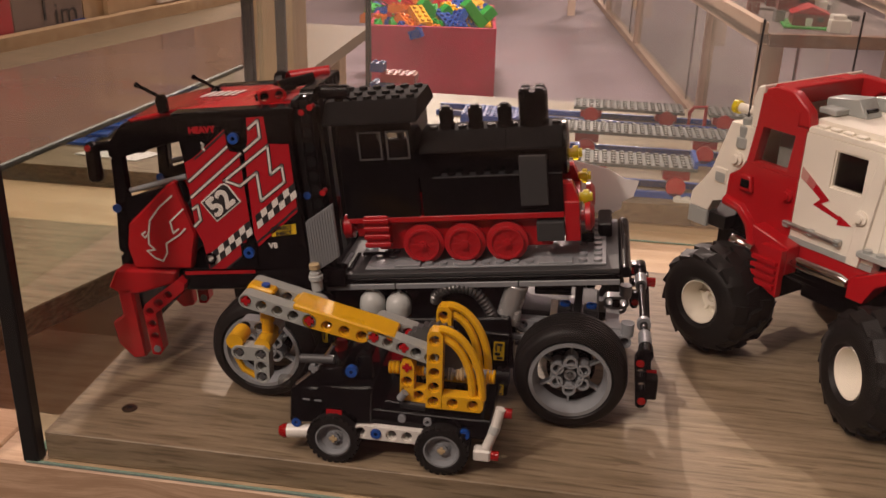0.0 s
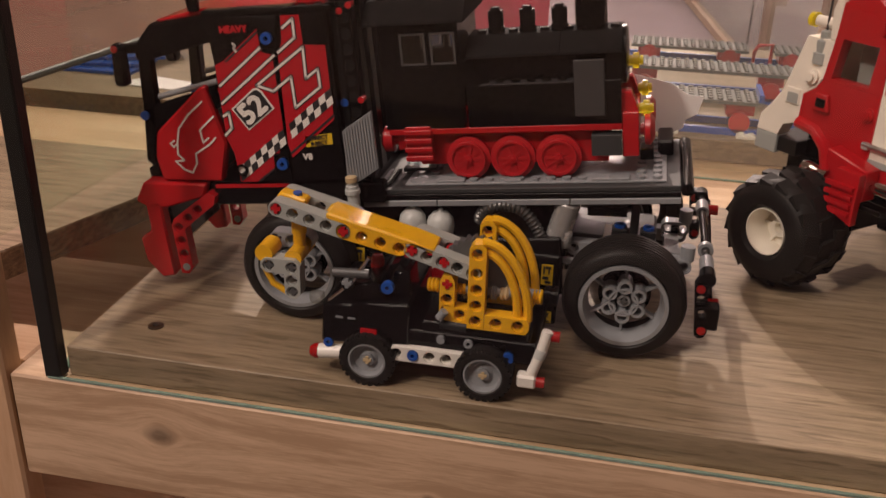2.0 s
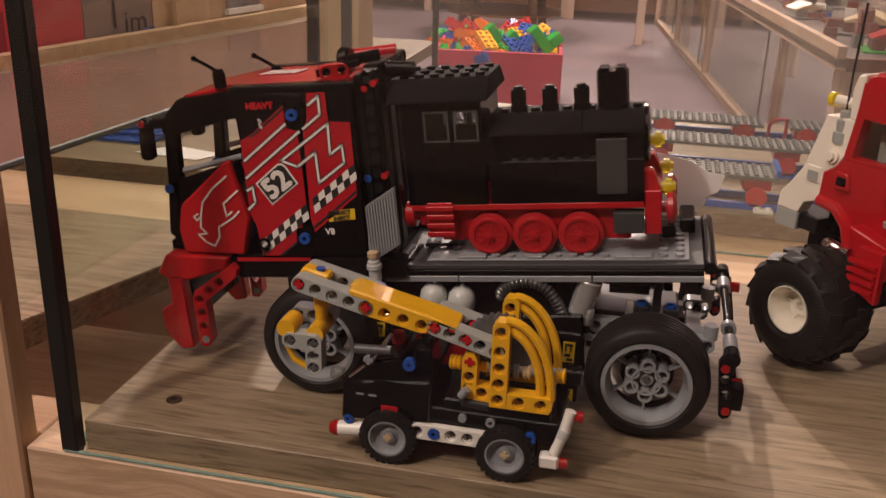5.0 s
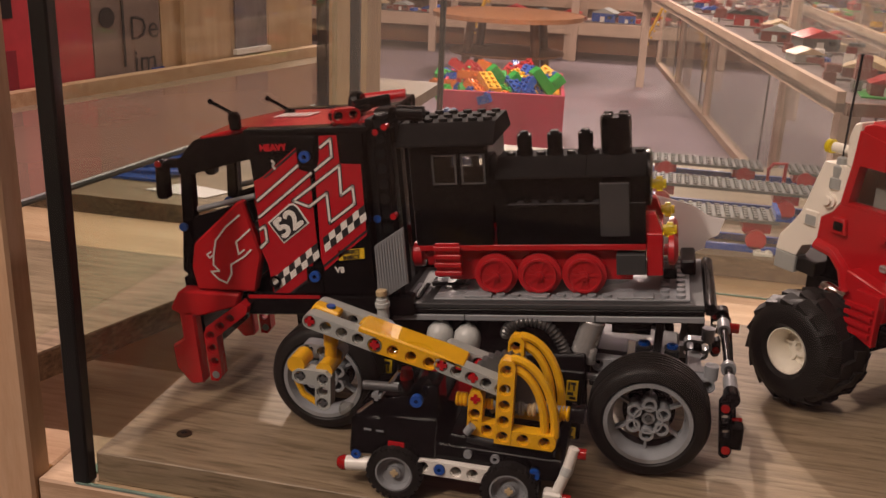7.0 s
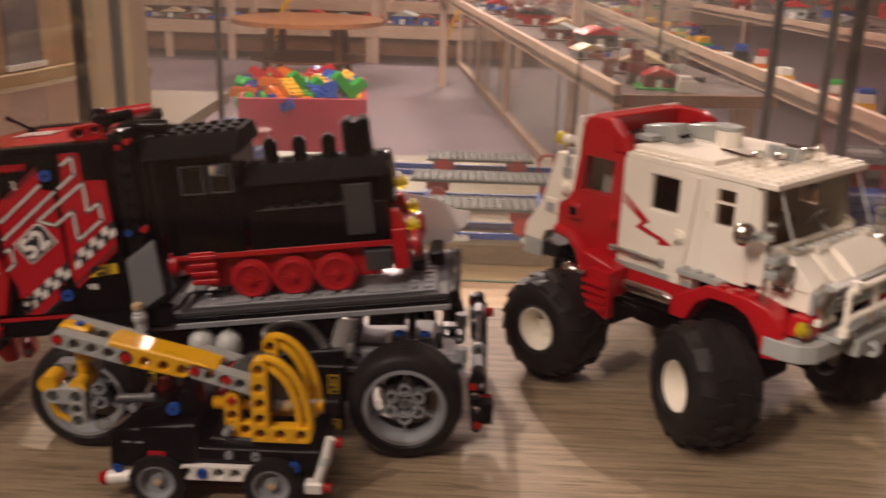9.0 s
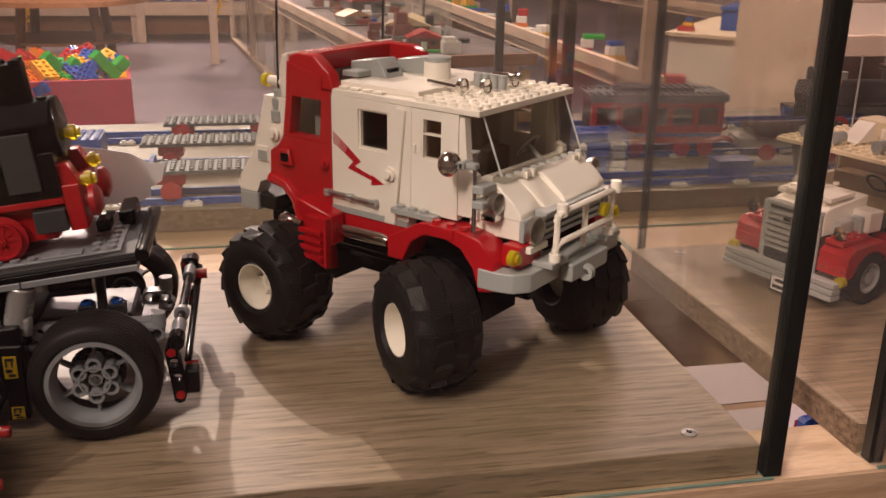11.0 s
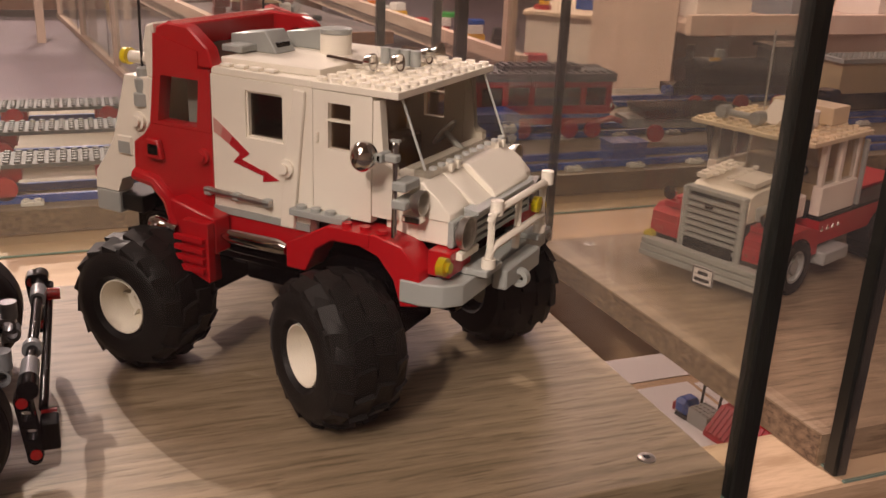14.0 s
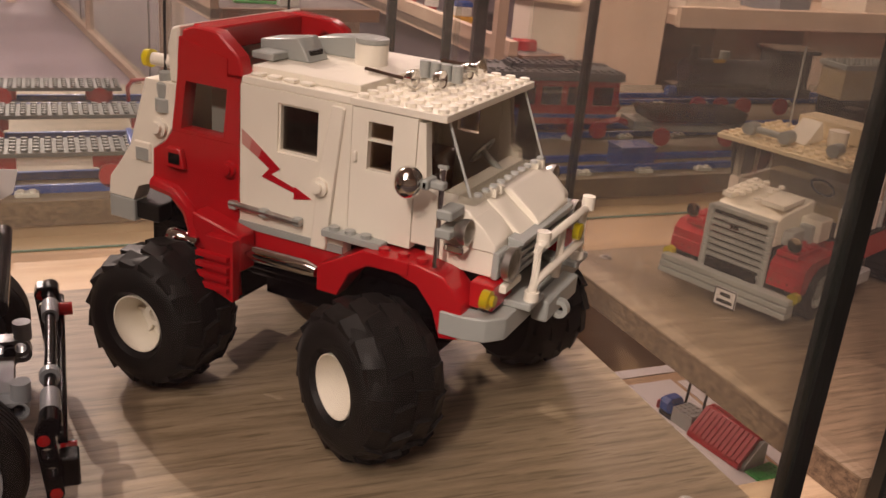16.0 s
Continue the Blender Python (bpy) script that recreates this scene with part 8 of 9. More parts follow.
part("container_rim", box(-0.001, 0.037, -0.001, 0.025, 0.0182, 0.0205), BLUE, bc, bevel=0.0003)

bw = thing("toy_open_wagon", "black studded open wagon with red wheels", "toy wagon", Matrix.Translation((0.862, 0.520, 0.003)) @ Matrix.Rotation(radians(-8), 4, "Z"))
part("bed", prism(bmesh.new(), [(0, 0.036), (0.006, 0.026), (0.105, 0.026), (0.110, 0.036)], "y", 0, 0.04), BLACK, bw)
part("bed_studs", stud_rows(bmesh.new(), steps(0, 0.11), steps(0, 0.04), 0.036, n=8), BLACK, bw)
part("frame", box(-0.012, 0.112, 0.004, 0.036, 0.016, 0.0258), OLDGREY, bw, bevel=0.0004)
for xx in (0.018, 0.090):
    part("wheel", pipe((xx, -0.001, 0.0115), (xx, 0.003, 0.0115), 0.0088, n=18), OLDRED, bw, "red wheel")
part("coupling", sweep(bmesh.new(), [(-0.012, 0.02, 0.020), (-0.024, 0.016, 0.024), (-0.036, 0.02, 0.020)], 0.003, 8), OLDRED, bw)

l2 = thing("toy_steam_engine", "grey and black toy steam engine with red wheels", "toy locomotive", Matrix.Translation((1.000, 0.640, 0.003)) @ Matrix.Rotation(radians(-6), 4, "Z"))
part("boiler", pipe((0.01, 0.02, 0.048), (0.105, 0.02, 0.048), 0.0150, n=20), DKGREY, l2)
part("smoke_box", pipe((-0.005, 0.02, 0.048), (0.0098, 0.02, 0.048), 0.0155, n=20), BLACK, l2)
part("frame", box(-0.02, 0.16, 0.004, 0.036, 0.022, 0.0330), BLACK, l2, bevel=0.0005)
part("cab", box(0.106, 0.150, 0.0, 0.040, 0.0332, 0.074), DKGREY, l2, bevel=0.0005)
part("cab_roof", box(0.100, 0.158, -0.003, 0.043, 0.0742, 0.0790), BLACK, l2, bevel=0.0005)
part("chimney", pipe((0.006, 0.02, 0.0635), (0.006, 0.02, 0.0780), 0.0052), BLACK, l2)
part("dome", pipe((0.045, 0.02, 0.0630), (0.045, 0.02, 0.0720), 0.0060), OLDGREY, l2)
part("name_band", box(0.02, 0.034, -0.0012, 0.0, 0.062, 0.066), YELLOW, l2)
part("buffer", pipe((-0.020, 0.006, 0.028), (-0.030, 0.006, 0.028), 0.0055), BLUE, l2)
for xx in (0.01, 0.04, 0.07, 0.12):
    part("wheel", pipe((xx, -0.001, 0.0125), (xx, 0.003, 0.0125), 0.0098, n=18), OLDRED, l2, "red wheel")
brm = thing("toy_goods_wagon", "tan and grey brick-built goods wagon", "toy wagon", Matrix.Translation((1.190, 0.610, 0.003)))
part("wagon_body", box(0, 0.11, 0, 0.04, 0.024, 0.060), TAN, brm, bevel=0.0005)
part("wagon_roof", box(-0.003, 0.113, -0.003, 0.043, 0.0602, 0.0660), OLDGREY, brm, bevel=0.0005)
part("roof_studs", stud_rows(bmesh.new(), steps(0, 0.11), steps(0, 0.04), 0.0660, n=8), OLDGREY, brm)
part("wagon_frame", box(0, 0.11, 0.004, 0.036, 0.0030, 0.0238), BLACK, brm)

# cabinet and panels on the right behind the railway
CAB = Matrix.Translation((1.3945, 1.917, 0)) @ Matrix.Rotation(math.atan2(-0.149, 0.1725), 4, "Z")
cab_ = thing("white_cabinet", "white cupboard with a thick top beside the tables", "cabinet", CAB)
part("carcass", box(0, 0.228, 0, 0.46, -0.75, -0.034), material("white_paint", (0.74, 0.66, 0.58), 0.5, scale=8, vary=0.05), cab_, bevel=0.002)
part("cabinet_top", box(-0.008, 0.236, -0.008, 0.47, -0.0338, -0.0220), material("cream_top", (0.70, 0.56, 0.42), 0.5, scale=8, vary=0.06), cab_, bevel=0.002)
bx_ = thing("storage_box", "blue plastic storage box on the white cupboard", "storage box", CAB @ Matrix.Translation((0.10, 0.10, -0.0218)))
part("box_body", box(0, 0.11, 0, 0.22, 0, 0.050), BLUE, bx_, bevel=0.003)
part("box_lid", box(-0.004, 0.114, -0.004, 0.224, 0.0502, 0.0590), BLUE, bx_, bevel=0.002)
cf = thing("toy_brick_model", "small red and yellow toy bricks on the white cupboard", "toy model", CAB @ Matrix.Translation((0.010, 0.03, -0.0218)))
brick("foot", 0, 0, 0, 5, 3, 1, OLDRED, cf)
brick("body", 0.012, 0.004, 0.0115, 3, 2, 1, YELLOW, cf)
brick("head", 0.018, 0.004, 0.0230, 2, 2, 1, BLUE, cf)
solid("side_panel", prism(bmesh.new(), [(1.495, 1.765), (1.645, 1.635), (1.658, 1.650), (1.508, 1.780)], "z", -0.75, 0.60), PANELWOOD, "pale wooden panel beside the tables", "panel", "structure")
solid("back_shelf", box(1.66, 3.4, 1.62, 1.984, -0.042, -0.020), PANELWOOD, "pale wooden shelf over the railway", "shelf", "structure")
solid("shelf_lip", box(1.66, 3.4, 1.600, 1.6195, -0.046, 0.002), PANELWOOD, "pale front lip of the wooden shelf", "shelf", "structure", bevel=0.002)
solid("back_panel", box(1.66, 3.4, 1.99, 2.01, -0.75, 0.70), PANELWOOD, "pale wooden back panel", "panel", "structure")
# recess back set darker than the panels beside it
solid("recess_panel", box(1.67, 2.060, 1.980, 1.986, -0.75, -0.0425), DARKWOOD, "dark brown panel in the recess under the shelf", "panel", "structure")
solid("front_panel", box(2.062, 3.4, 1.622, 1.640, -0.75, -0.0465), PANELWOOD, "pale wooden panel under the shelf", "panel", "structure")
for k, (wx, ww, wh, mt) in enumerate(((1.74, 0.16, 0.09, "white_carton"), (2.02, 0.10, 0.14, "blue_grey_carton"), (2.30, 0.20, 0.11, "white_carton"))):
    carton = thing("shelf_box", ("white" if mt[0] == "w" else "blue-grey") + " cardboard box on the wooden shelf", "box", Matrix.Translation((wx, 1.70, -0.020)), group="boxes on the wooden shelf")
    tone = bpy.data.materials.get(mt) or material(mt, (0.72, 0.66, 0.60) if mt[0] == "w" else (0.20, 0.22, 0.27), 0.6, scale=12, vary=0.06)
    part("box_body", box(0, ww, 0, 0.16, 0.0, wh), tone, carton, bevel=0.002)
    part("box_lid", box(-0.003, ww + 0.003, -0.003, 0.163, wh + 0.0005, wh + 0.018), tone, carton, bevel=0.002)

# ---- left: things standing on the side table ----
SIDE = Matrix.Translation((-0.6236, 0.7674, -0.004)) @ Matrix.Rotation(math.atan2(0.971, 0.239), 4, "Z")
solid("table_rail", turned(box(-0.34, 0.80, 0.0, 0.022, 0.0, 0.020), SIDE), PINE, "pale pine rail across the side table", "rail", "structure")
LIDBROWN = pane_material("brown_tinted_glass", (0.50, 0.38, 0.32), 2.2, dust=0.50, film=(0.26, 0.165, 0.13))
pos = thing("red_poster", "red display panel standing behind a pine rail", "poster", SIDE)
part("panel", box(-0.34, 0.200, 0.026, 0.036, 0.0, 0.42), material("red_poster_print", (0.52, 0.045, 0.06), 0.5, scale=6, vary=0.1), pos)
part("poster_sign", box(-0.02, 0.055, 0.023, 0.026, 0.02, 0.075), material("dark_red_print", (0.25, 0.015, 0.03), 0.5, scale=9, vary=0.1), pos)
part("poster_mark", box(0.000, 0.008, 0.021, 0.023, 0.030, 0.062), INK, pos)
part("poster_mark", box(0.024, 0.032, 0.021, 0.023, 0.030, 0.062), INK, pos)
part("poster_patch", box(-0.09, -0.04, 0.023, 0.026, 0.004, 0.050), BLUE, pos)
part("poster_patch", box(-0.10, 0.055, 0.023, 0.026, 0.120, 0.40), DKGREY, pos)
car = thing("grey_carton", "grey printed carton with dark letters", "carton", SIDE)
part("carton_body", box(0.2015, 0.352, 0.026, 0.080, 0, 0.40), material("grey_carton", (0.22, 0.165, 0.145), 0.7, scale=8, vary=0.15), car, bevel=0.002)
part("lettering", turned(text_bm("De", 0.055), Matrix.Rotation(math.pi / 2, 4, "X")), INK, car, "dark letters", m=Matrix.Translation((0.312, 0.025, 0.088)))
part("lettering", turned(text_bm("im", 0.055), Matrix.Rotation(math.pi / 2, 4, "X")), INK, car, "dark letters", m=Matrix.Translation((0.312, 0.025, 0.034)))
part("blue_patch", box(0.325, 0.352, 0.023, 0.026, 0.0, 0.022), BLUE, car)
part("carton_mark", pipe((0.232, 0.0255, 0.11), (0.232, 0.024, 0.11), 0.016), INK, car)
part("carton_mark", box(0.264, 0.268, 0.024, 0.0258, 0.03, 0.20), INK, car)
pnl = thing("pale_panel", "pale wooden display panel", "panel", SIDE)
part("panel", box(0.353, 0.535, 0.026, 0.040, 0, 0.55), PINEZ, pnl)
part("batten", box(0.400, 0.412, 0.016, 0.0258, 0.0205, 0.55), PINEZ, pnl)
part("panel", box(0.650, 0.80, 0.026, 0.040, 0, 0.55), PINEZ, pnl)
pic = thing("framed_picture", "dark picture in a pale frame", "picture", SIDE)
part("picture_frame", box(0.536, 0.649, 0.026, 0.040, 0.0, 0.45), PINEZ, pic)
part("picture", box(0.545, 0.640, 0.022, 0.0255, 0.034, 0.42), material("dim_print", (0.20, 0.17, 0.17), 0.5, scale=25, vary=0.5), pic)
part("picture_lip", box(0.540, 0.645, 0.016, 0.0255, 0.0235, 0.0335), PAPER, pic)
DULLRIM = material("dull_glass_rim", (0.07, 0.08, 0.07), 0.6, scale=80, vary=0.2)
gp2 = thing("neighbour_case", "low glass case with a glossy brown lid on the next stand", "glass case")
# brown board drawn half clear and shadowless, so lamplight reaches the board below
part("lid", prism(bmesh.new(), [(-0.112, -0.005), (-0.0530, 0.47), (-0.115, 0.86), (-0.155, 0.72), (-0.26, 0.35), (-0.36, 0.0)], "z", 0.0935, 0.0975), LIDBROWN, gp2, "glossy brown half-clear lid").visible_shadow = False
part("lid_edge", sweep(bmesh.new(), [(-0.1105, -0.005, 0.0960), (-0.0520, 0.468, 0.0960)], 0.0024, 8), DULLRIM, gp2, "dull grey ground glass edge")
p_ = part("pane", prism(bmesh.new(), [(-0.1180, 0.062), (-0.1140, 0.062), (-0.0940, 0.280), (-0.0980, 0.280)], "z", 0.0005, 0.0932), GLASS, gp2)
p_.visible_shadow = False
p_ = part("pane", prism(bmesh.new(), [(-0.0950, 0.4500), (-0.0550, 0.4500), (-0.0550, 0.4540), (-0.0950, 0.4540)], "z", 0.0030, 0.0932), GLASS, gp2)
p_.visible_shadow = False
blu = thing("toy_blue_plates", "heap of blue toy plates on the side table", "toy plates", Matrix.Translation((-0.315, 0.50, -0.004)))
for k in range(5):
    part("plate", turned(box(0, 0.08, 0, 0.03, 0.0035 * k, 0.0035 * k + 0.0032), Matrix.Translation((0.01 * k, 0.012 * k, 0)) @ Matrix.Rotation(0.15 * k, 4, "Z")), BLUE, blu, bevel=0.0002)
ppr = tagged(new("paper_note", mesh_of("paper_note", prism(bmesh.new(), [(-0.235, 0.47), (-0.165, 0.462), (-0.150, 0.490), (-0.210, 0.505)], "z", -0.0038, -0.0030), PAPER)), "white paper note lying on the side table", "paper")

# ---- papers and a toy on the shelf under the boards ----
for x0, x1, y0, y1 in ((0.90, 1.188, 0.505, 0.803), (1.196, 1.48, 0.480, 0.800), (0.90, 1.30, 0.823, 1.120)):
    sh = thing("paper_sheet", "white sheet of paper lying on the lower shelf", "paper", Matrix.Translation((x0, y0, -0.4598)) @ Matrix.Rotation(0.015, 4, "Z"), group="sheets under the boards")
    part("sheet", box(0, x1 - x0, 0, y1 - y0, 0, 0.0012), PAPER, sh)
    if y0 < 0.5:
        part("print", box(0.030, 0.048, 0.180, 0.196, 0.0013, 0.0016), INK, sh, "dark print")
BOAT = Matrix.Translation((1.1120, 0.6640, -0.4584)) @ Matrix.Rotation(radians(-80), 4, "Z")
tv = thing("toy_red_boat", "small red, grey and blue brick-built model on a paper sheet", "toy model", BOAT)
hull = part("hull", prism(bmesh.new(), [(0.0, 0.0), (0.046, 0.0), (0.046, 0.0400), (0.032, 0.0400), (0.0, 0.0060)], "x", 0.0, 0.0930), OLDRED, tv, "red sloped hull", bevel=0.0006)
for k in range(12):
    part("rib", prism(bmesh.new(), [(0.0015, 0.0085), (0.0300, 0.0392), (0.0290, 0.0408), (0.0002, 0.0100)], "x", 0.0008 + 0.0078 * k, 0.0070 + 0.0078 * k), OLDRED, hull)
part("hull_studs", stud_rows(bmesh.new(), steps(0.0, 0.0930), [0.0390], 0.0400, n=8), OLDRED, hull)
part("hull_panel", prism(bmesh.new(), [(0.006, 0.0), (0.044, 0.0), (0.044, 0.0360), (0.033, 0.0370), (0.006, 0.0080)], "x", 0.0935, 0.0990), OLDGREY, hull, "grey end panel")
deck = part("deck", box(-0.0380, -0.0010, 0.006, 0.0400, 0, 0.0230), OLDGREY, tv, "grey studded deck", bevel=0.0004)
part("deck_studs", stud_rows(bmesh.new(), steps(-0.0380, -0.0010), steps(0.006, 0.0400), 0.0230, n=8), OLDGREY, deck)
part("cabin", box(-0.0640, -0.0385, 0.0020, 0.0340, 0.0060, 0.0300), BLUE, tv, "blue cabin", bevel=0.0060)
part("cabin_base", box(-0.0620, -0.0385, 0.0060, 0.0300, 0.0, 0.0058), DKGREY, tv)
part("cabin_front", box(-0.0700, -0.0645, 0.0060, 0.0280, 0.0040, 0.0180), OLDRED, tv, "red front", bevel=0.0020)
for mx, my in ((-0.0450, 0.0380), (-0.0170, 0.0440)):
    part("mast", pipe((mx, my, 0.0006), (mx + 0.002, my + 0.002, 0.060), 0.0020), DKGREY, tv)
gpl = thing("toy_green_plate", "green studded toy plate beside the red model", "toy plate", BOAT @ Matrix.Translation((0.1000, 0.006, 0)))
gp_ = part("plate", box(0, 0.032, 0, 0.048, 0, 0.0032), GREEN, gpl)
part("plate_studs", stud_rows(bmesh.new(), steps(0, 0.032), steps(0, 0.048), 0.0032, n=8), GREEN, gp_)

# ---- the hall ----
AISLE = Matrix.Translation((0.676, 4.296, -0.75)) @ Matrix.Rotation(0.1265, 4, "Z")
rail = thing("aisle_barrier", "low pine batten with posts and glass along the aisle", "barrier", AISLE)
part("kerb", box(-0.02, 0.03, -2.0, 3.55, 0, 0.035), PALEPINEY, rail)
for yy in (-0.62, 1.06, 2.30, 3.50):
    part("post", box(-0.018, 0.020, yy - 0.018, yy + 0.018, 0.0355, 1.9), PALEPINEZ, rail)
for a, b in ((-1.95, -0.65), (-0.59, 1.03), (1.09, 2.27), (2.33, 3.47)):
    g = part("pane", box(0.0, 0.005, a, b, 0.040, 1.2), HAZED, rail)
    g.visible_shadow = False
    part("pane_strip", box(0.0, 0.006, a + 0.25, a + 0.262, 0.040, 1.2), TAPE, rail)


LAYOUT = material("grey_brown_layout", (0.105, 0.080, 0.072), 0.6, scale=14, vary=0.6)


def hall_table(name, m, w, d, h, label, apron=0.026):
    t = thing(name, label, "table", m, group="exhibition tables")
    part("tabletop", box(0, w, 0, d, h - 0.02, h), LAYOUT, t, "table top covered with grey base plates")
    part("apron", box(0.0, 0.02, 0.0, d, h - apron, h + 0.028), PALEPINEY, t, "pale front board")
    part("end_board", box(0.021, w, -0.0205, -0.0005, h - apron, h + 0.004), DARKWOOD, t, "dark end board")
    for lx in (0.03, w - 0.07):
        for ly in (0.05, d - 0.1):
            part("leg", box(lx, lx + 0.05, ly, ly + 0.05, 0, h - 0.0205), PALEPINEZ, t)
    return t


RT = Matrix.Translation((0.672, 2.010, -0.75)) @ Matrix.Rotation(0.133, 4, "Z")
RT2 = Matrix.Translation((1.182, 1.489, -0.75)) @ Matrix.Rotation(0.05, 4, "Z")
RT3 = Matrix.Translation((2.175, 2.93, -0.75)) @ Matrix.Rotation(0.165, 4, "Z")
hall_table("exhibit_table", RT, 0.42, 4.6, 0.655, "long pine exhibition table with a raised front board")
solid("hall_post", box(1.127, 1.148, 1.440, 1.461, -0.75, 1.2), PALEPINEZ, "slim pine post before the tables", "post", "structure")
hall_table("exhibit_table", RT2, 0.12, 4.2, 0.657, "narrow pine exhibition table with a raised front board")
hall_table("exhibit_table", RT3, 0.9, 4.0, 0.655, "long pine exhibition table further off")
rnd = random.Random(4)
BRICKRED = plastic("brown_red_plastic", (0.20, 0.035, 0.025), 0.4)
PAL = [OLDRED, OLDRED, BRICKRED, BLUE, OLDGREY, FLATGREY, DKGREY, DKGREY, BRICKRED, TAN]


def toy_house(x, y, z, s, turn, group):
    a, b, c = rnd.sample(PAL, 3)
    h = thing("toy_building", "small coloured brick-built house on a table", "toy building", Matrix.Translation((x, y, z)) @ Matrix.Rotation(turn, 4, "Z") @ Matrix.Scale(s, 4), group=group)
    part("base", box(0, 0.26, 0, 0.26, 0, 0.008), GREEN if rnd.random() < 0.06 else LAYOUT, h)
    hh = rnd.uniform(0.03, 0.09)
    part("wall", box(0.04, 0.20, 0.05, 0.20, 0.0082, hh), a, h)
    part("roof", prism(bmesh.new(), [(0.03, hh + 0.001), (0.21, hh + 0.001), (0.12, hh + 0.035)], "y", 0.04, 0.21), b, h)
    part("annex", box(0.202, 0.25, 0.08, 0.18, 0.0082, hh * 0.6), c, h)
    part("door", box(0.10, 0.13, 0.046, 0.0495, 0.009, 0.045), CLEANWHITE, h)
    part("window", box(0.15, 0.18, 0.046, 0.0495, 0.03, 0.05), DKGREY, h)
    return h


for i in range(14):
    p = RT @ Vector((0.06 + rnd.uniform(0.0, 0.12), 0.10 + 0.31 * i, 0.6555))
    toy_house(p.x, p.y, p.z, rnd.uniform(0.5, 0.8), rnd.uniform(-0.3, 0.3), "models on the exhibition tables")
for i in range(18):
    p = RT3 @ Vector((0.06 + 0.30 * (i % 3) + rnd.uniform(0.0, 0.05), 0.15 + 0.60 * (i // 3), 0.6555))
    toy_house(p.x, p.y, p.z, rnd.uniform(0.6, 0.9), rnd.uniform(-0.3, 0.3), "models on the exhibition tables")
BRIGHT = [GREEN, YELLOW, OLDRED, BLUE, ORANGE, CLEANWHITE, DKGREY]
for i in range(26):
    p = RT2 @ Vector((rnd.uniform(0.03, 0.06), 0.06 + 0.15 * i, 0.6575))
    st = thing("toy_brick_stack", "small stack of coloured bricks on a table", "toy bricks", Matrix.Translation(p) @ Matrix.Rotation(rnd.uniform(-0.4, 0.4), 4, "Z"), group="brick stacks on the narrow table")
    z = 0.0
    for k in range(rnd.randint(1, 3)):
        nx, nz = rnd.randint(3, 7), rnd.randint(1, 2)
        brick("brick", 0.004 * k, 0.004 * k, z, nx, 4, nz, rnd.choice(BRIGHT), st)
        z += 0.0096 * nz + 0.0019

rnd = random.Random(11)
for i in range(44):
    p = RT @ Vector((0.05 + rnd.uniform(0.0, 0.30), 0.05 + 0.070 * i, 0.6555))
    st = thing("toy_street_model", "low red and grey brick-built street piece on a table", "toy model", Matrix.Translation(p) @ Matrix.Rotation(rnd.uniform(-0.4, 0.4), 4, "Z"), group="street pieces on the long table")
    z = 0.0
    for k in range(rnd.randint(1, 3)):
        nx, nz = rnd.randint(3, 6), rnd.randint(1, 3)
        brick("brick", 0.004 * k, 0.004 * k, z, nx, 4, nz, rnd.choice((BRICKRED, BRICKRED, DKGREY, FLATGREY, DKGREY, BRICKRED, CLEANWHITE)), st)
        z += 0.0096 * nz + 0.0019
rnd = random.Random(6)

# red crate full of big bricks on the floor
crate = thing("play_crate", "worn red wooden crate on the floor", "crate", Matrix.Translation((-0.700, 3.78, -0.75)) @ Matrix.Rotation(radians(7), 4, "Z"))
REDPAINT = material("worn_red_paint", (0.46, 0.035, 0.075), 0.55, scale=7, vary=0.22, bump=0.0006)
CW, CD, CH = 0.568, 0.72, 0.325
part("front_board", box(0, CW, 0, 0.016, 0.0, CH), REDPAINT, crate, bevel=0.002)
part("back_board", box(0, CW, CD - 0.016, CD, 0.0, CH), REDPAINT, crate, bevel=0.002)
part("side_board", box(0, 0.016, 0.0162, CD - 0.0162, 0.0, CH), REDPAINT, crate, bevel=0.002)
part("side_board", box(CW - 0.016, CW, 0.0162, CD - 0.0162, 0.0, CH), REDPAINT, crate, bevel=0.002)
part("crate_floor", box(0.0162, CW - 0.0162, 0.0162, CD - 0.0162, 0.05, 0.066), REDPAINT, crate)
part("filling", box(0.017, CW - 0.017, 0.017, CD - 0.017, 0.0662, CH - 0.05), YELLOW, crate, "bricks heaped below the top")
CRATE = crate.matrix_world.copy()
big = {}
for mt in (GREEN, BLUE, YELLOW, OLDRED, ORANGE, CLEANWHITE):
    for n in (2, 4):
        bm = box(0, 0.032 * n, 0, 0.064, 0, 0.038)
        stud_rows(bm, [0.016 + 0.032 * i for i in range(n)], (0.016, 0.048), 0.038, 0.009, 0.009, 10)
        big[mt.name, n] = mesh_of("large_toy_brick", bm, mt, 0.0)
keys = list(big)
for i in range(105):
    k = keys[rnd.choice([0, 1, 2, 3, 4, 5, 6, 7, 8, 9, 2, 3, 0, 0])]
    ob = new("large_toy_brick", big[k])
    hx, hy = rnd.uniform(0.03, CW - 0.12), rnd.uniform(0.03, CD - 0.12)
    hz = CH - 0.075 + 0.045 * rnd.random() + 0.03 * math.sin(hx / CW * 3.1) * math.sin(hy / CD * 3.1)
    ob.matrix_world = CRATE @ pose(hx, hy, hz, rnd.uniform(-35, 35), rnd.uniform(-35, 35), rnd.uniform(0, 180))
    tagged(ob, "large " + k[0].split("_")[0] + " toy brick in the red crate", "toy brick", "bricks in the red crate")
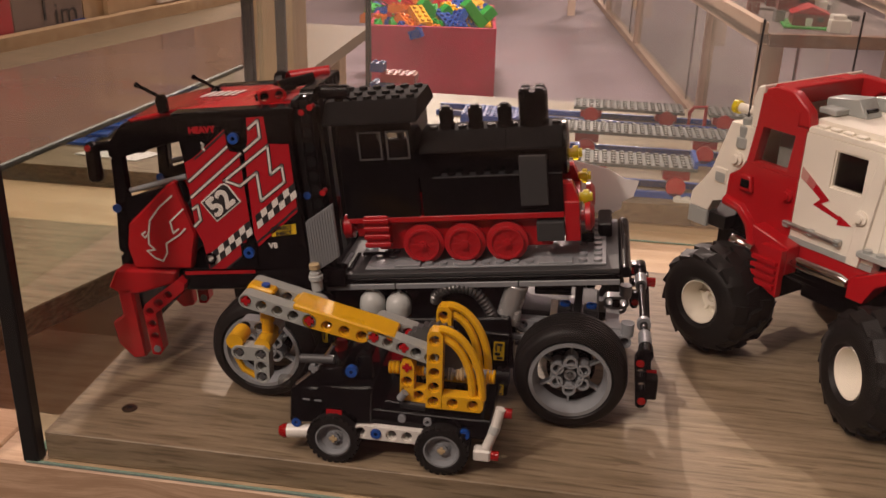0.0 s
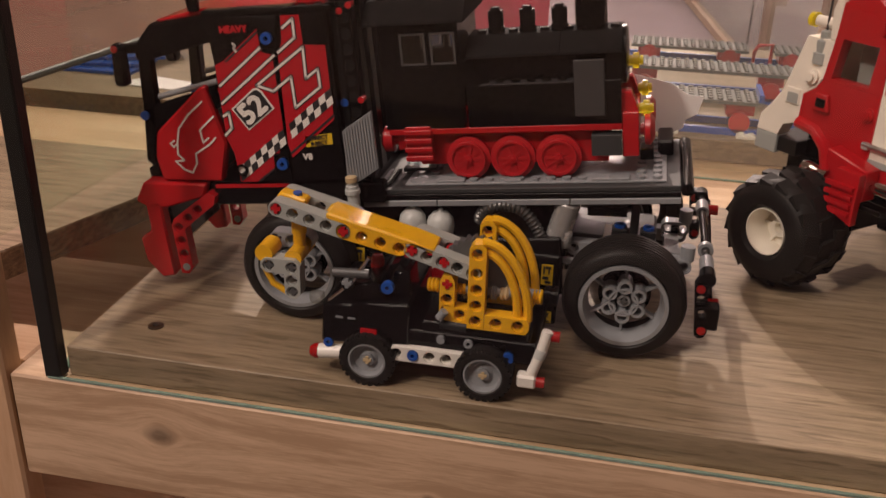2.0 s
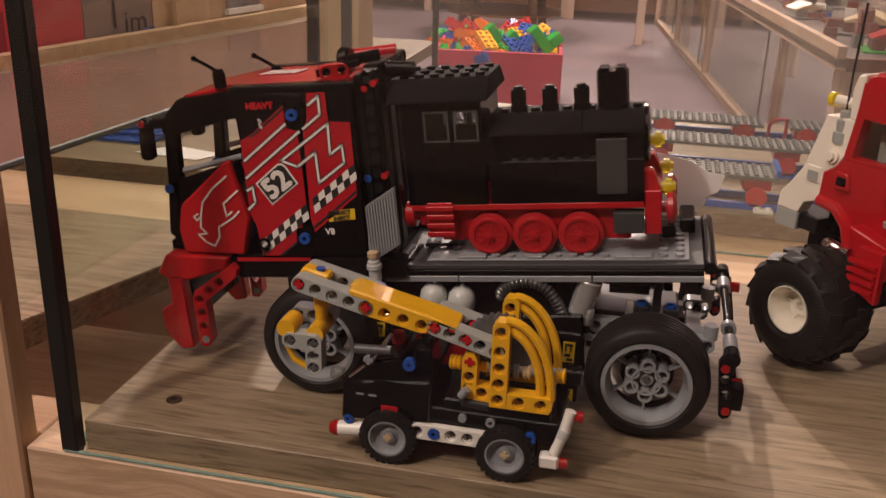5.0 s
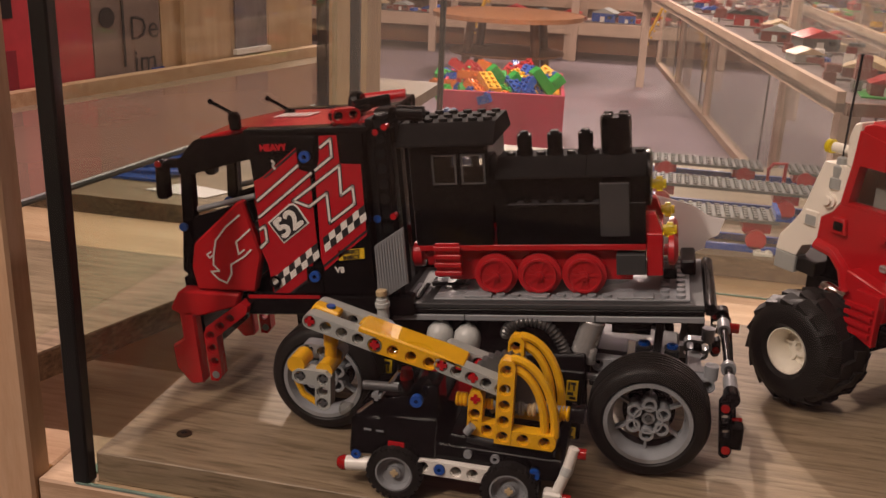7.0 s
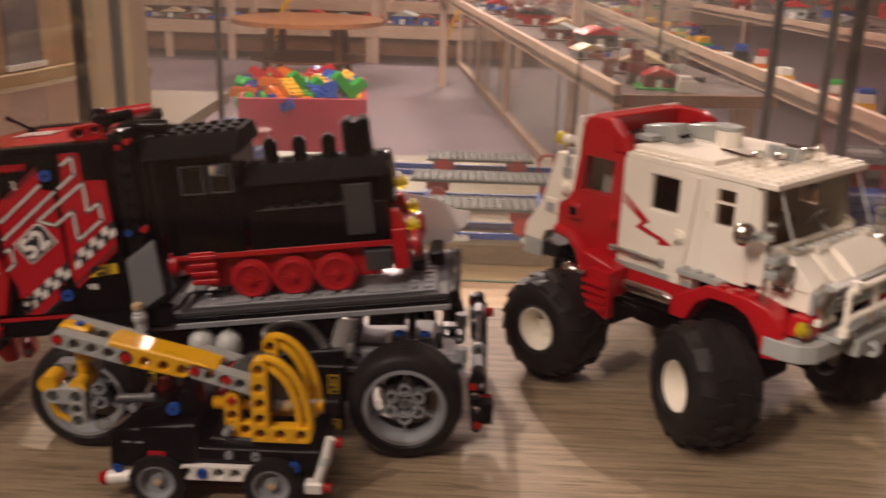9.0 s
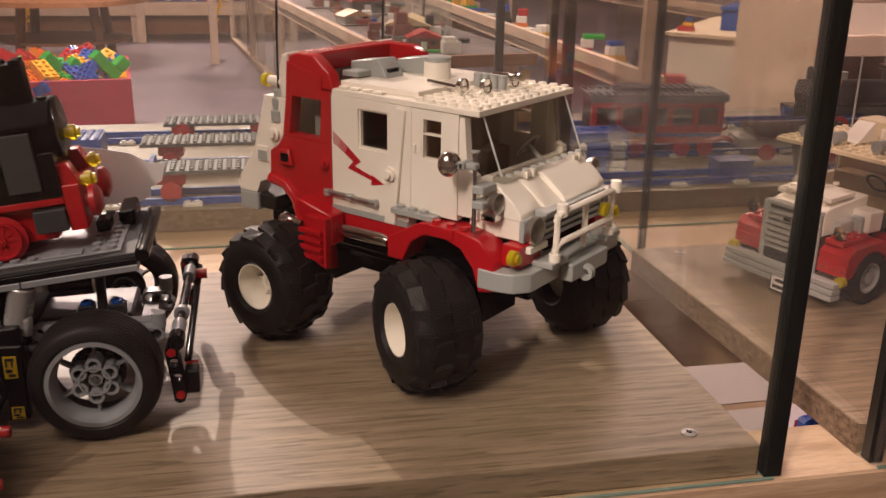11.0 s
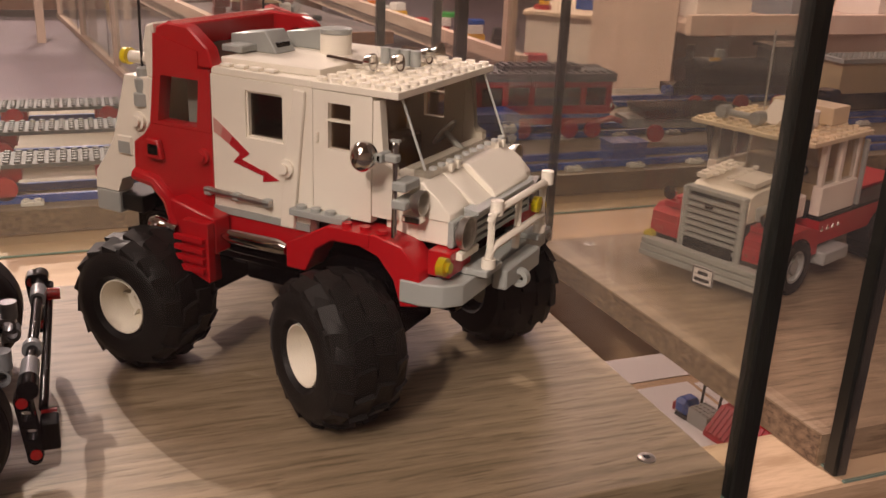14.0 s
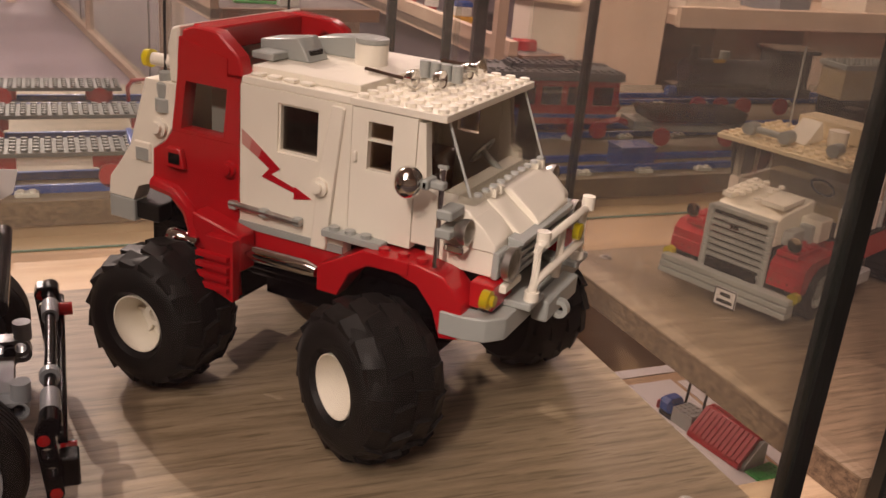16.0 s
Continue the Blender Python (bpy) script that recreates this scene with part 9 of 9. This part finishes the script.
for i, (hx, hz) in enumerate(((0.30, 0.075), (0.50, 0.06))):
    ob = thing("toy_slide", "green plastic toy piece sticking out of the crate", "toy piece", CRATE @ pose(hx, 0.22, CH - 0.045, 0, -40, 20))
    part("piece", box(0, 0.05, 0, 0.06, 0, 0.14), GREEN, ob, bevel=0.004)
    part("piece_arm", box(0.051, 0.11, 0, 0.06, 0.0, 0.05), GREEN, ob, bevel=0.004)

# round table, stool and far tables
rt = thing("round_table", "brown round wooden table in the hall", "table", Matrix.Translation((-0.80, 6.30, -0.75)))
part("tabletop", pipe((0, 0, 0.44), (0, 0, 0.47), 0.52, n=40), material("orange_brown_table", (0.36, 0.15, 0.06), 0.35, scale=5, vary=0.1), rt)
for k in range(4):
    a = math.pi / 4 + k * math.pi / 2
    part("leg", pipe((0.36 * math.cos(a), 0.36 * math.sin(a), 0), (0.30 * math.cos(a), 0.30 * math.sin(a), 0.4395), 0.03), DARKWOOD, rt)
part("shelf", pipe((0, 0, 0.20), (0, 0, 0.215), 0.40, n=32), DARKWOOD, rt)
for sx in (-1.2, 0.1):
    lat = thing("toy_lattice_track", "yellow lattice toy track standing in the hall", "toy track", Matrix.Translation((sx, 6.9, -0.75)))
    for dy in (0, 0.05):
        part("runner", sweep(bmesh.new(), [(0, dy, 0.0), (0.02, dy, 0.25), (0.12, dy, 0.5), (0.30, dy, 0.8), (0.42, dy, 1.3)], 0.012, 6), YELLOW, lat)
    for k in range(16):
        part("rung", box(0.02 + 0.020 * k, 0.035 + 0.020 * k, 0.0, 0.05, 0.20 + 0.048 * k, 0.215 + 0.048 * k), YELLOW, lat)
for i, (yy, hh) in enumerate(((7.75, 0.30), (8.6, 0.45), (9.5, 0.60), (10.6, 0.75))):
    ft = thing("far_table", "long pale table at the end of the hall", "table", Matrix.Translation((-3.2, yy, -0.75)), group="exhibition tables")
    part("tabletop", box(0, 5.5, 0, 0.6, hh - 0.02, hh), PALEPINE, ft)
    part("front_board", box(0, 5.5, -0.02, -0.0005, hh - 0.09, hh + 0.01), PALEPINE, ft)
    part("panel", box(0, 5.5, 0.05, 0.07, 0.06, hh - 0.0205), DARKWOOD, ft)
    for k in range(7):
        part("leg", box(0.1 + 0.85 * k, 0.16 + 0.85 * k, 0.0, 0.04, 0, hh - 0.0205), PALEPINEZ, ft)
    for k in range(22):
        toy_house(-3.1 + 0.245 * k, yy + 0.12, hh - 0.7495, rnd.uniform(0.7, 1.2), rnd.uniform(-0.3, 0.3), "models on the far tables")
    for k in range(5):
        solid("hall_post", box(-2.9 + 1.2 * k, -2.84 + 1.2 * k, yy - 0.06, yy - 0.022, -0.75, 1.2), PALEPINEZ, "pine post of a far stand", "post", "structure")
